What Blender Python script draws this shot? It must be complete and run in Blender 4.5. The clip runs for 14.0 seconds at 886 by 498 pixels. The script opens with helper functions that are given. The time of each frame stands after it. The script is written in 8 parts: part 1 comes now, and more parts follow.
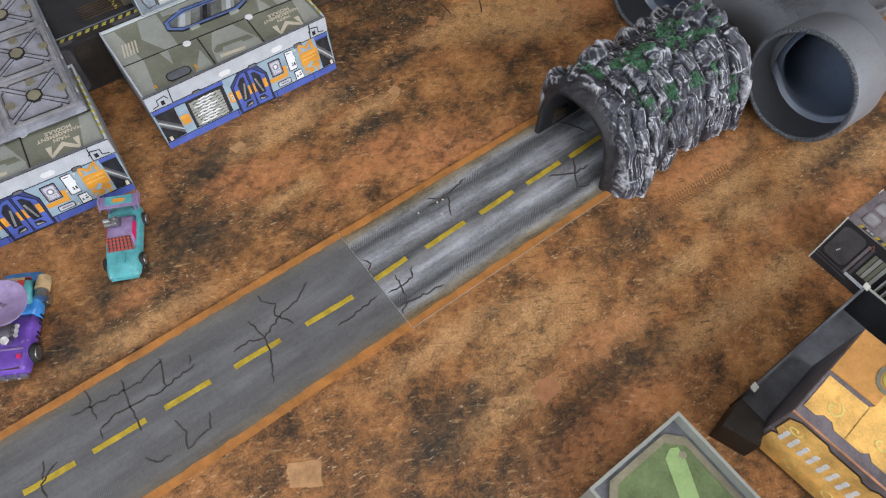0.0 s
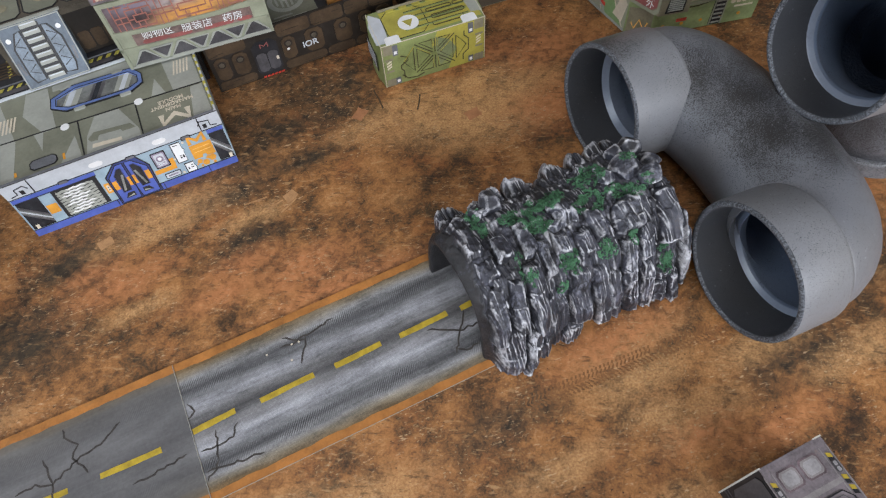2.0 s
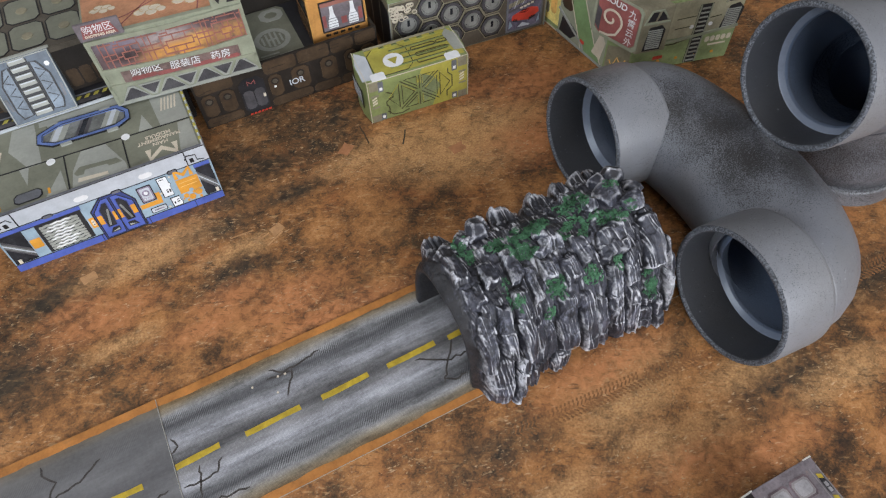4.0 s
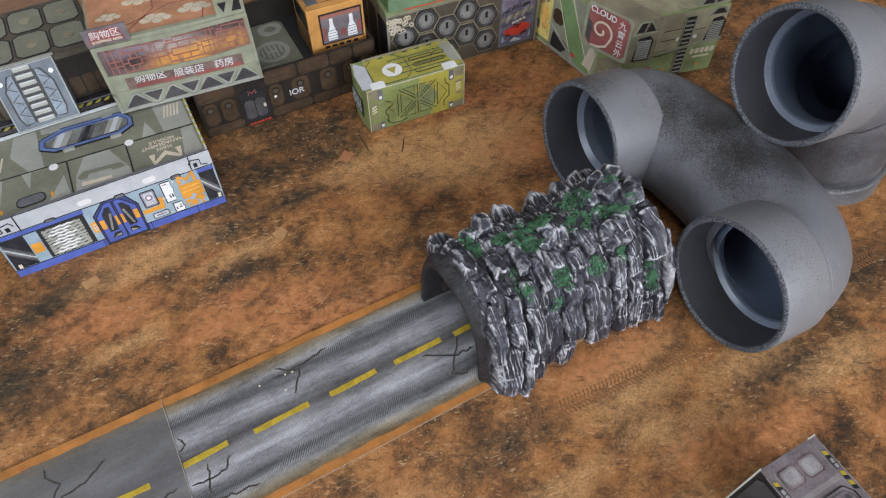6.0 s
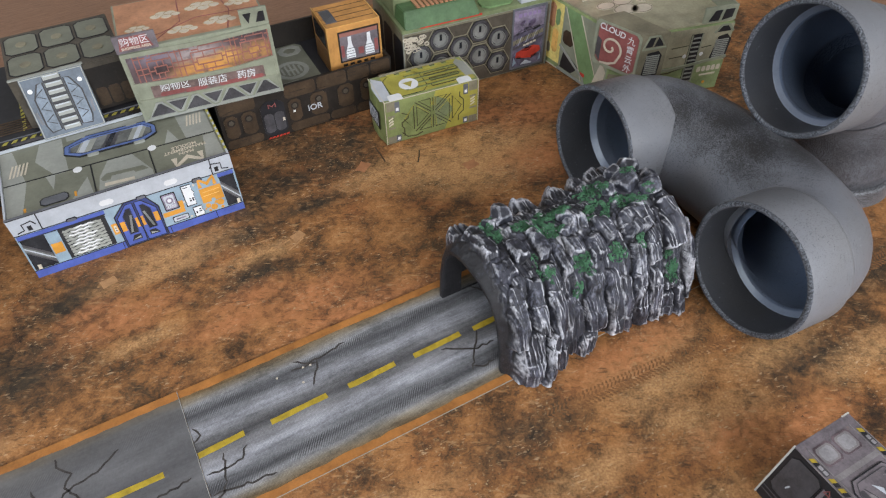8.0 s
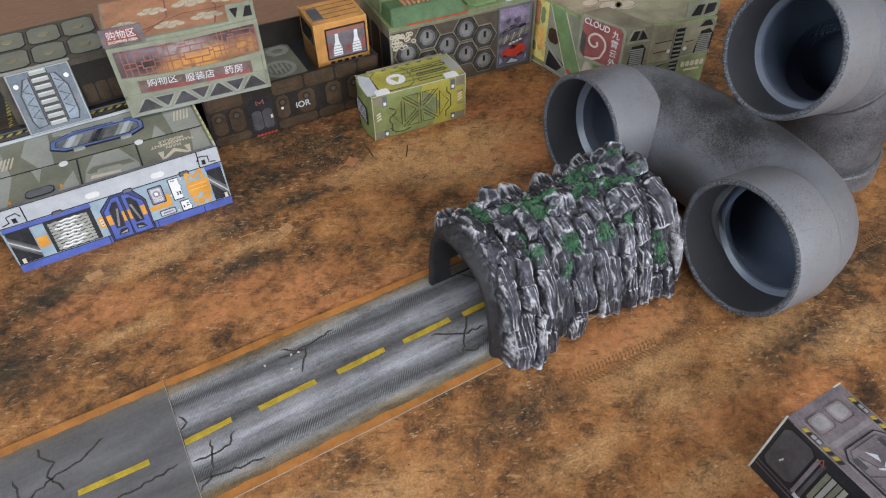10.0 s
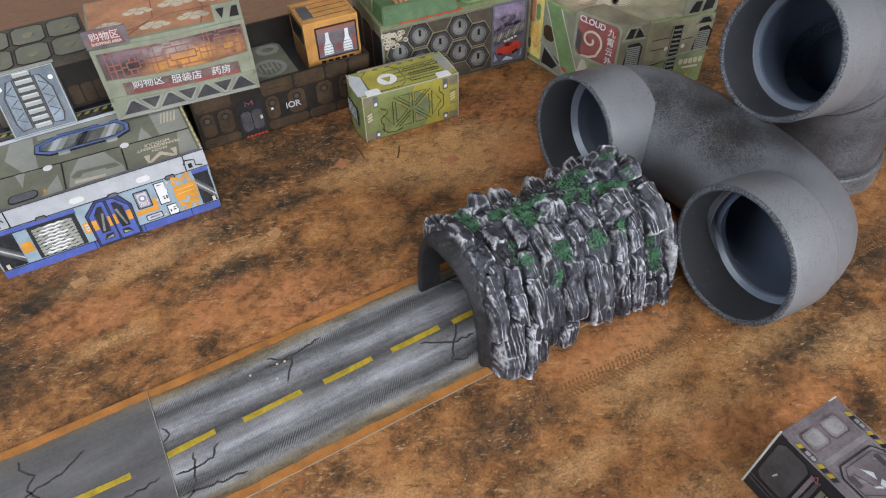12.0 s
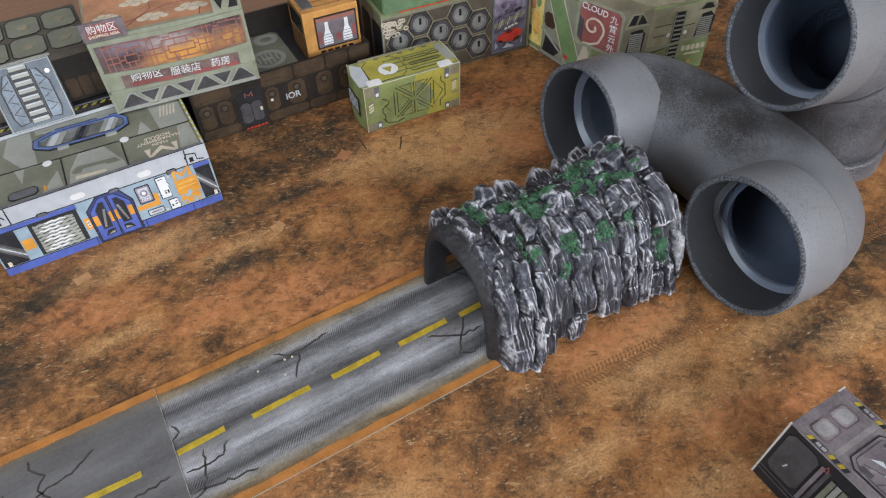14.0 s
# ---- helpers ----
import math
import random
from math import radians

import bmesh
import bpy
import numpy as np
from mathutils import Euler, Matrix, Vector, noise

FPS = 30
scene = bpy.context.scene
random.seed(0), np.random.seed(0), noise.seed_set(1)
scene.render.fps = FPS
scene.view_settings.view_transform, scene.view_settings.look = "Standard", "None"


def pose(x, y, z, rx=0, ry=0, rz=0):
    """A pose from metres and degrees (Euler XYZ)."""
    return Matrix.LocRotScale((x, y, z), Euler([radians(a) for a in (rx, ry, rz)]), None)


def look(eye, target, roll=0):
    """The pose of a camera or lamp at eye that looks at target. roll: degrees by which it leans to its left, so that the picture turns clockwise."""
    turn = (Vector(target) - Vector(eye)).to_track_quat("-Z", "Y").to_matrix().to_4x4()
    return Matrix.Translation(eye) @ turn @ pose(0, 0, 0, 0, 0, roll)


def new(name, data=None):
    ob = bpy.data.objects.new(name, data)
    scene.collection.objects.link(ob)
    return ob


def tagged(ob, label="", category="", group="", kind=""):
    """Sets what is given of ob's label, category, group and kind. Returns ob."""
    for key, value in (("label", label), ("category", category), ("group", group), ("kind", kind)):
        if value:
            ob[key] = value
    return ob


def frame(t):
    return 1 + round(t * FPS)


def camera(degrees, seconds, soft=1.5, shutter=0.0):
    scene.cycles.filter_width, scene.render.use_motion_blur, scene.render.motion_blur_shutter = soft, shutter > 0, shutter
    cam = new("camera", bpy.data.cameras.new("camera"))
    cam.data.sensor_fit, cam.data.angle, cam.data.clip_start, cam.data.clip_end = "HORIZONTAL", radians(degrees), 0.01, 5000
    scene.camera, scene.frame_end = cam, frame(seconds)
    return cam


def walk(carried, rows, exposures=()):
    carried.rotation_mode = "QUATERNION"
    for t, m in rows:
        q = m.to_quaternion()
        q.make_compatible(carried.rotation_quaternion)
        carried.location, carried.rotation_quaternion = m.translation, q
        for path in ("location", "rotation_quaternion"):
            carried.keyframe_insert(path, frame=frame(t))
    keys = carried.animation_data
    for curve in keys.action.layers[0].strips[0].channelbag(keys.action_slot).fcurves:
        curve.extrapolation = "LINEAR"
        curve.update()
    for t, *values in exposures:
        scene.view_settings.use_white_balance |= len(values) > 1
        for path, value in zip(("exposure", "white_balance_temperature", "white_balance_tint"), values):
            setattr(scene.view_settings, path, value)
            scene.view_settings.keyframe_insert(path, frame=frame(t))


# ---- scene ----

from mathutils.bvhtree import BVHTree

LENS = 67.0
PATH = [
    (0, (-0.1229, -0.2527, 0.5242), (0.1900, 0.1473, -0.3373), 1.46),
    (0.5, (-0.0775, -0.2149, 0.5273), (0.2268, 0.1949, -0.3325), 1.83),
    (1, (-0.0279, -0.2165, 0.5243), (0.2355, 0.2089, -0.3415), 0.81),
    (1.5, (0.0731, -0.2362, 0.5203), (0.2933, 0.2040, -0.3502), -2.42),
    (2, (0.1333, -0.2175, 0.5097), (0.3205, 0.2514, -0.3535), -4.83),
    (2.5, (0.1660, -0.2184, 0.5096), (0.3674, 0.2518, -0.3496), -4.56),
    (3, (0.1574, -0.2152, 0.5096), (0.3567, 0.2619, -0.3464), -4.45),
    (5.3, (0.0938, -0.2501, 0.4919), (0.3828, 0.2893, -0.2990), -0.50),
    (5.5, (0.0928, -0.2504, 0.4908), (0.3789, 0.2868, -0.3026), -0.66),
    (6, (0.0883, -0.2450, 0.4942), (0.3772, 0.2863, -0.3021), -0.51),
    (6.5, (0.0838, -0.2525, 0.4969), (0.3794, 0.2752, -0.2995), -0.11),
    (7, (0.0745, -0.2585, 0.4973), (0.3727, 0.2745, -0.2944), -0.30),
    (7.5, (0.0577, -0.2800, 0.4772), (0.3783, 0.2828, -0.2847), -0.31),
    (7.7, (0.0549, -0.2809, 0.4639), (0.3750, 0.3103, -0.2763), -0.67),
    (9.8, (0.0475, -0.2996, 0.4368), (0.3850, 0.3191, -0.2727), -1.08),
    (10, (0.0448, -0.3015, 0.4321), (0.3904, 0.3165, -0.2741), -1.08),
    (10.5, (0.0441, -0.3010, 0.4314), (0.3890, 0.3165, -0.2755), -1.03),
    (11, (0.0456, -0.2963, 0.4327), (0.3896, 0.3232, -0.2729), -0.97),
    (11.5, (0.0476, -0.2950, 0.4285), (0.3944, 0.3205, -0.2792), -0.91),
    (12, (0.0639, -0.2931, 0.4329), (0.3991, 0.3198, -0.2827), -1.57),
    (12.5, (0.0657, -0.2910, 0.4401), (0.3874, 0.3187, -0.2844), -1.76),
    (13, (0.0622, -0.2902, 0.4416), (0.3806, 0.3166, -0.2866), -1.87),
    (13.5, (0.0606, -0.2856, 0.4408), (0.3861, 0.3143, -0.2901), -1.83),
    (14, (0.0592, -0.2823, 0.4362), (0.3926, 0.3117, -0.2959), -1.76),
]
cam = camera(LENS, 14.0, soft=1.2)
walk(cam, [(t, look(eye, target, roll)) for t, eye, target, roll in PATH])

# ---------------------------------------------------------------- light
world = bpy.data.worlds.new("world")
scene.world = world
world.use_nodes = True
wn = world.node_tree
sky = wn.nodes.new("ShaderNodeTexSky")
sky.sky_type, sky.sun_disc, sky.sun_elevation, sky.sun_rotation = "NISHITA", False, radians(38), radians(130)
wn.nodes["Background"].inputs["Strength"].default_value = 0.12
wn.links.new(sky.outputs["Color"], wn.nodes["Background"].inputs["Color"])


def area(name, size, power, m, color):
    lamp = bpy.data.lights.new(name, "AREA")
    lamp.shape, lamp.size, lamp.size_y, lamp.energy, lamp.color = "RECTANGLE", size[0], size[1], power, color
    ob = new(name, lamp)
    ob.matrix_world = m
    return ob


# daylight in the openings of the two windows, and an added overhead fill without a fixture
area("window_light", (2.9, 1.4), 98, look((0.40, -2.32, 1.1), (0.2, 0.1, 0.0)), (0.92, 0.94, 0.985))
area("side_window_light", (1.7, 1.1), 35, look((-2.52, 0.0, 1.25), (0.2, 0.1, 0.0)), (0.86, 0.93, 1.0))
area("overhead_fill_light", (0.9, 0.9), 11, look((-0.35, -0.25, 2.02), (-0.35, -0.24, 0.0)), (1.0, 0.97, 0.96))
scene.view_settings.exposure = 0.0

# ---------------------------------------------------------------- materials


class Nodes:
    """Short-hand for building one node material."""

    def __init__(self, name, rough=0.6, metal=0.0, spec=0.5):
        self.m = bpy.data.materials.new(name)
        self.m.use_nodes = True
        self.t = self.m.node_tree
        self.b = self.t.nodes["Principled BSDF"]
        self.b.inputs["Roughness"].default_value, self.b.inputs["Metallic"].default_value = rough, metal
        self.b.inputs["Specular IOR Level"].default_value = spec
        self.co = self.t.nodes.new("ShaderNodeTexCoord").outputs["Object"]

    def add(self, kind, **values):
        n = self.t.nodes.new(kind)
        for k, v in values.items():
            n.inputs[k.replace("_", " ")].default_value = v
        return n

    def to(self, a, b):
        self.t.links.new(a, b)

    def stretch(self, scale, rz=0.0, source=None):
        n = self.add("ShaderNodeMapping")
        n.inputs["Scale"].default_value, n.inputs["Rotation"].default_value = scale, (0, 0, radians(rz))
        self.to(source or self.co, n.inputs["Vector"])
        return n.outputs["Vector"]

    def slant(self, along, across, rz):
        """Coordinates squeezed along a slanting direction, for drawn-out marks."""
        n = self.add("ShaderNodeMapping")
        n.vector_type = "TEXTURE"
        n.inputs["Scale"].default_value, n.inputs["Rotation"].default_value = (1 / along, 1 / across, 1.0), (0, 0, radians(rz))
        self.to(self.co, n.inputs["Vector"])
        return n.outputs["Vector"]

    def noise(self, scale, detail=4.0, rough=0.55, vector=None, distort=0.0):
        n = self.add("ShaderNodeTexNoise", Scale=scale, Detail=detail, Roughness=rough, Distortion=distort)
        self.to(vector or self.co, n.inputs["Vector"])
        return n.outputs["Fac"]

    def math(self, op, a, b=0.5, c=None, clamp=False):
        n = self.t.nodes.new("ShaderNodeMath")
        n.operation, n.use_clamp = op, clamp
        for k, v in enumerate((a, b) if c is None else (a, b, c)):
            if isinstance(v, (int, float)):
                n.inputs[k].default_value = v
            else:
                self.to(v, n.inputs[k])
        return n.outputs[0]

    def range(self, v, a, b, c=0.0, d=1.0):
        n = self.add("ShaderNodeMapRange", From_Min=a, From_Max=b, To_Min=c, To_Max=d)
        self.to(v, n.inputs["Value"])
        return n.outputs[0]

    def ramp(self, v, stops):
        n = self.t.nodes.new("ShaderNodeValToRGB")
        e = n.color_ramp.elements
        for _ in range(len(stops) - 2):
            e.new(0.5)
        for k, (p, col) in enumerate(stops):
            e[k].position, e[k].color = p, (*col, 1)
        self.to(v, n.inputs["Fac"])
        return n.outputs["Color"]

    def mix(self, f, a, b, mode="MIX"):
        n = self.t.nodes.new("ShaderNodeMix")
        n.data_type, n.blend_type = "RGBA", mode
        for k, v in ((0, f), (6, a), (7, b)):
            if isinstance(v, (int, float)):
                n.inputs[k].default_value = v
            elif isinstance(v, tuple):
                n.inputs[k].default_value = (*v, 1)
            else:
                self.to(v, n.inputs[k])
        return n.outputs[2]

    def bump(self, height, strength, distance):
        n = self.add("ShaderNodeBump", Strength=strength, Distance=distance)
        self.to(height, n.inputs["Height"])
        self.to(n.outputs["Normal"], self.b.inputs["Normal"])

    def done(self, colour):
        self.to(colour, self.b.inputs["Base Color"])
        return self.m


def plain(name, base, rough=0.45, metal=0.0, vary=0.16, scale=70.0, bump=0.15, spec=0.4, wear=0.0, wear_to=(0.5, 0.48, 0.45)):
    """Printed card, paint or metal: the base colour with blotches, fine grain and optional rubbed wear."""
    s = Nodes(name, rough, metal, spec)
    c = Vector(base)
    big, fine = s.noise(scale, 5), s.noise(scale * 10, 3)
    f = s.math("MULTIPLY_ADD", fine, 0.4, big)
    f = s.math("MULTIPLY_ADD", s.noise(scale * 0.35, 3), 0.5, s.math("ADD", f, -0.25))
    col = s.ramp(f, [(0.45, tuple(c * (1 - vary))), (0.95, tuple(c * (1 + vary)))])
    if vary:
        rub = s.noise(scale * 2.6, 8, 0.72, s.stretch((1.0, 1.0, 0.6)))
        col = s.mix(s.range(rub, 0.54, 0.74, 0, min(0.9, 1.6 * vary)), col, tuple(c * 0.45))
        col = s.mix(s.range(rub, 0.45, 0.28, 0, min(0.6, 0.9 * vary)), col, tuple(min(0.85, v * 1.5 + 0.03) for v in c))
    if wear:
        w = s.range(s.noise(scale * 2.2, 8, 0.7), 0.62 - 0.1 * wear, 0.72, 0, 0.8)
        col = s.mix(w, col, wear_to)
    if bump:
        s.bump(fine, bump, 0.0003)
    return s.done(col)


M_PLASTER = plain("plaster", (0.38, 0.37, 0.36), 0.9, scale=4, vary=0.05)
M_FLOORBOARD = plain("floorboard", (0.16, 0.1, 0.06), 0.6, scale=5)
M_YELLOW = plain("yellow_road_paint", (0.41, 0.295, 0.025), 0.6, scale=160, vary=0.3, wear=0.35, wear_to=(0.26, 0.2, 0.05))
M_EDGE = plain("orange_border_paint", (0.37, 0.15, 0.035), 0.7, scale=60, vary=0.3, wear=0.3, wear_to=(0.25, 0.13, 0.05))
M_CRACK = plain("crack_ink", (0.046, 0.040, 0.037), 0.7, scale=200, vary=0.5, wear=0.5, wear_to=(0.10, 0.09, 0.085))
M_INK = plain("black_ink", (0.012, 0.012, 0.014), 0.45, scale=200)
M_WHITE = plain("white_print", (0.68, 0.69, 0.70), 0.45, scale=120, vary=0.08)
M_PALE = plain("pale_grey_print", (0.45, 0.48, 0.52), 0.4, scale=90, vary=0.12)
M_ICE = plain("ice_blue_print", (0.25, 0.335, 0.40), 0.4, scale=70, vary=0.2)
M_BLUE = plain("blue_print", (0.065, 0.10, 0.36), 0.4, scale=80, vary=0.2)
M_BLUE_SOFT = plain("soft_blue_print", (0.10, 0.15, 0.34), 0.4, scale=80, vary=0.25)
M_BLUE_DARK = plain("deep_blue_print", (0.03, 0.045, 0.16), 0.4, scale=80, vary=0.25)
M_ORANGE = plain("orange_print", (0.60, 0.27, 0.03), 0.45, scale=90, vary=0.2)
M_TAN_BOX = plain("golden_print", (0.50, 0.245, 0.07), 0.5, scale=45, vary=0.3)
M_AMBER = plain("amber_print", (0.72, 0.42, 0.12), 0.5, scale=60, vary=0.35)
M_GREYGREEN = plain("grey_green_print", (0.165, 0.17, 0.13), 0.42, scale=40, vary=0.2)
M_CONE = plain("speaker_cone_print", (0.20, 0.20, 0.185), 0.4, scale=60, vary=0.35)
M_POSTER = plain("film_poster_print", (0.105, 0.095, 0.135), 0.3, scale=70, vary=0.8, wear=0.4, wear_to=(0.30, 0.26, 0.36))
M_GREYLIGHT = plain("light_grey_print", (0.29, 0.30, 0.27), 0.42, scale=40, vary=0.15)
M_STEEL = plain("steel_print", (0.12, 0.125, 0.14), 0.42, scale=60, vary=0.35)
M_GLASS_DARK = plain("dark_window_print", (0.018, 0.019, 0.023), 0.25, scale=50, vary=0.5)
M_GLASS_GREY = plain("grey_window_print", (0.15, 0.155, 0.15), 0.25, scale=35, vary=0.45)
M_BROWN = plain("brown_plate_print", (0.054, 0.034, 0.019), 0.5, scale=50, vary=0.45)
M_BROWN_DARK = plain("dark_brown_print", (0.017, 0.013, 0.010), 0.5, scale=60, vary=0.45)
M_OLIVE = plain("olive_print", (0.19, 0.225, 0.085), 0.36, scale=50, vary=0.3)
M_MUSTARD = plain("mustard_print", (0.34, 0.305, 0.060), 0.36, scale=50, vary=0.22)
M_MOSSY = plain("green_print", (0.18, 0.215, 0.11), 0.4, scale=40, vary=0.3)
M_TOWER = plain("tower_green_print", (0.235, 0.295, 0.135), 0.4, scale=40, vary=0.35)
M_TOWER_BAND = plain("tower_khaki_print", (0.33, 0.31, 0.215), 0.42, scale=45, vary=0.3)
M_LEAF = plain("bright_green_print", (0.17, 0.27, 0.12), 0.4, scale=40, vary=0.25)
M_SAGE = plain("sage_print", (0.25, 0.265, 0.195), 0.42, scale=50, vary=0.2)
M_BARK_DARK = plain("dark_olive_print", (0.060, 0.055, 0.024), 0.45, scale=50, vary=0.3)
M_BARK = plain("khaki_print", (0.21, 0.19, 0.13), 0.45, scale=50, vary=0.3)
M_AWNING = plain("awning_green_print", (0.065, 0.125, 0.05), 0.4, scale=40, vary=0.3)
M_POOL = plain("pool_green_print", (0.125, 0.165, 0.075), 0.3, scale=40, vary=0.4)
M_POOL_GLEAM = plain("pool_gleam_print", (0.27, 0.38, 0.16), 0.3, scale=40, vary=0.2)
M_STAIR = plain("steel_blue_print", (0.088, 0.116, 0.152), 0.4, scale=60, vary=0.35)
M_STRINGER = plain("pale_steel_blue_print", (0.150, 0.190, 0.236), 0.4, scale=60, vary=0.45)
M_DECK = plain("violet_steel_print", (0.26, 0.26, 0.30), 0.42, scale=60, vary=0.35)
M_KHAKI_DARK = plain("dark_khaki_print", (0.078, 0.066, 0.050), 0.42, scale=50, vary=0.4)
M_HAZARD = plain("hazard_yellow_print", (0.34, 0.25, 0.03), 0.45, scale=90, vary=0.3)
M_MAROON = plain("maroon_print", (0.25, 0.08, 0.075), 0.42, scale=60, vary=0.3)
M_RED = plain("red_print", (0.5, 0.05, 0.03), 0.45, scale=80, vary=0.25)
M_LATTICE = plain("lattice_red_print", (0.30, 0.125, 0.10), 0.45, scale=90, vary=0.2)
M_SALMON = plain("salmon_print", (0.45, 0.22, 0.12), 0.45, scale=40, vary=0.3)
M_CREAM = plain("cream_print", (0.56, 0.5, 0.4), 0.45, scale=70, vary=0.15)
M_BUNKER = plain("armour_grey_print", (0.150, 0.130, 0.142), 0.42, scale=60, vary=0.4, wear=0.3, wear_to=(0.20, 0.15, 0.13))
M_BUNKER_LIGHT = plain("pale_armour_print", (0.27, 0.26, 0.27), 0.4, scale=60, vary=0.3)
M_BUNKER_MID = plain("mid_armour_print", (0.205, 0.19, 0.192), 0.4, scale=60, vary=0.3)
M_SLATE = plain("slate_print", (0.062, 0.059, 0.064), 0.42, scale=60, vary=0.4)
M_MULLED = plain("muted_violet_print", (0.115, 0.085, 0.095), 0.4, scale=50, vary=0.6)
M_SIGN = plain("dusky_sign_print", (0.17, 0.115, 0.105), 0.42, scale=45, vary=0.5)
M_POSTER_YELLOW = plain("yellow_poster_print", (0.72, 0.60, 0.20), 0.35, scale=40, vary=0.4, wear=0.4, wear_to=(0.45, 0.2, 0.1))
M_BUNKER_DARK = plain("dark_armour_print", (0.018, 0.018, 0.021), 0.42, scale=50, vary=0.4)
M_CARD_EDGE = plain("raw_card_edge", (0.5, 0.49, 0.45), 0.7, scale=120, vary=0.15)
M_PURPLE_PRINT = plain("violet_print", (0.22, 0.185, 0.25), 0.4, scale=60, vary=0.6)
M_CHROME = plain("silver_metal", (0.42, 0.42, 0.43), 0.38, 1.0, scale=200, vary=0.3)
M_TYRE = plain("black_tyre", (0.02, 0.02, 0.02), 0.75, scale=200)
M_TEAL = plain("turquoise_car_paint", (0.09, 0.34, 0.37), 0.32, scale=120, vary=0.25, wear=0.35, wear_to=(0.2, 0.2, 0.17))
M_PURPLE = plain("purple_car_paint", (0.13, 0.06, 0.34), 0.3, scale=80, vary=0.25, wear=0.2, wear_to=(0.3, 0.25, 0.4))
M_MAUVE = plain("mauve_paint", (0.26, 0.19, 0.34), 0.35, scale=80, vary=0.25, wear=0.3, wear_to=(0.35, 0.3, 0.4))
M_AZURE = plain("blue_car_paint", (0.04, 0.2, 0.5), 0.3, scale=80, vary=0.3)
M_PINK = plain("hot_pink_paint", (0.6, 0.03, 0.14), 0.4, scale=120)
M_RUSTY = plain("tan_exhaust_paint", (0.42, 0.3, 0.16), 0.5, scale=150, vary=0.35)
M_CHIP = plain("tan_scrap_print", (0.40, 0.22, 0.10), 0.7, scale=110, vary=0.3)
M_CHIP_RUST = plain("rust_scrap_print", (0.37, 0.165, 0.075), 0.7, scale=110, vary=0.25)
M_TREAD = plain("tread_print", (0.20, 0.094, 0.036), 0.75, scale=140, vary=0.4)


def table_wood():
    s = Nodes("table_wood", 0.5)
    grain = s.noise(60, 8, 0.6, s.stretch((1.0, 9.0, 9.0)), 0.6)
    return s.done(s.ramp(grain, [(0.3, (0.20, 0.105, 0.06)), (0.7, (0.34, 0.19, 0.115))]))


M_WOOD = table_wood()


def dusk_print():
    """The picture printed in the shop window: dim violet, with an amber and a pale patch (x, z, rx, rz, colour)."""
    s = Nodes("dusky_window_print", 0.42, spec=0.35)
    col = s.ramp(s.noise(60, 4), [(0.3, (0.050, 0.034, 0.036)), (0.7, (0.150, 0.105, 0.110))])
    for x, z, rx, rz, tone in ((0.030, 0.066, 0.030, 0.010, (0.20, 0.17, 0.21)), (0.066, 0.060, 0.026, 0.011, (0.36, 0.31, 0.30)), (0.072, 0.044, 0.036, 0.012, (0.60, 0.29, 0.075)),
                               (0.122, 0.050, 0.018, 0.011, (0.46, 0.24, 0.080)), (0.094, 0.052, 0.012, 0.008, (0.62, 0.34, 0.10)), (0.030, 0.050, 0.014, 0.006, (0.045, 0.032, 0.034))):
        a = s.t.nodes.new("ShaderNodeVectorMath")
        a.operation = "MULTIPLY_ADD"
        a.inputs[1].default_value, a.inputs[2].default_value = (1 / rx, 0, 1 / rz), (-x / rx, 0, -z / rz)
        s.to(s.co, a.inputs[0])
        n = s.t.nodes.new("ShaderNodeVectorMath")
        n.operation = "LENGTH"
        s.to(a.outputs[0], n.inputs[0])
        patch = s.math("MULTIPLY", s.range(n.outputs["Value"], 1.25, 0.35), s.range(s.noise(110, 3), 0.25, 0.5), clamp=True)
        col = s.mix(patch, col, tone)
    return s.done(col)


M_DUSK = dusk_print()

# stains printed on the mat: centre x, y, radii along x and y
DARK = [(0.205, 0.262, 0.06, 0.024), (0.115, 0.232, 0.045, 0.02), (0.165, 0.213, 0.05, 0.016), (0.175, 0.325, 0.05, 0.03), (0.13, 0.29, 0.05, 0.03), (-0.065, 0.196, 0.05, 0.022), (0.155, 0.255, 0.075, 0.03), (0.215, 0.285, 0.08, 0.03), (0.22, -0.10, 0.05, 0.018),
        (0.455, -0.155, 0.06, 0.03), (0.09, 0.145, 0.04, 0.016), (0.125, 0.250, 0.045, 0.030), (0.10, 0.205, 0.05, 0.016), (0.33, 0.30, 0.06, 0.03), (0.125, -0.195, 0.05, 0.02), (-0.03, -0.145, 0.06, 0.022),
        (0.04, -0.205, 0.06, 0.02), (-0.17, 0.128, 0.06, 0.025), (-0.10, 0.130, 0.05, 0.028), (-0.22, 0.090, 0.06, 0.03), (0.184, 0.309, 0.04, 0.02), (0.139, 0.268, 0.03, 0.02), (-0.155, 0.095, 0.05, 0.018), (-0.108, 0.155, 0.05, 0.025), (0.56, -0.12, 0.07, 0.03)]
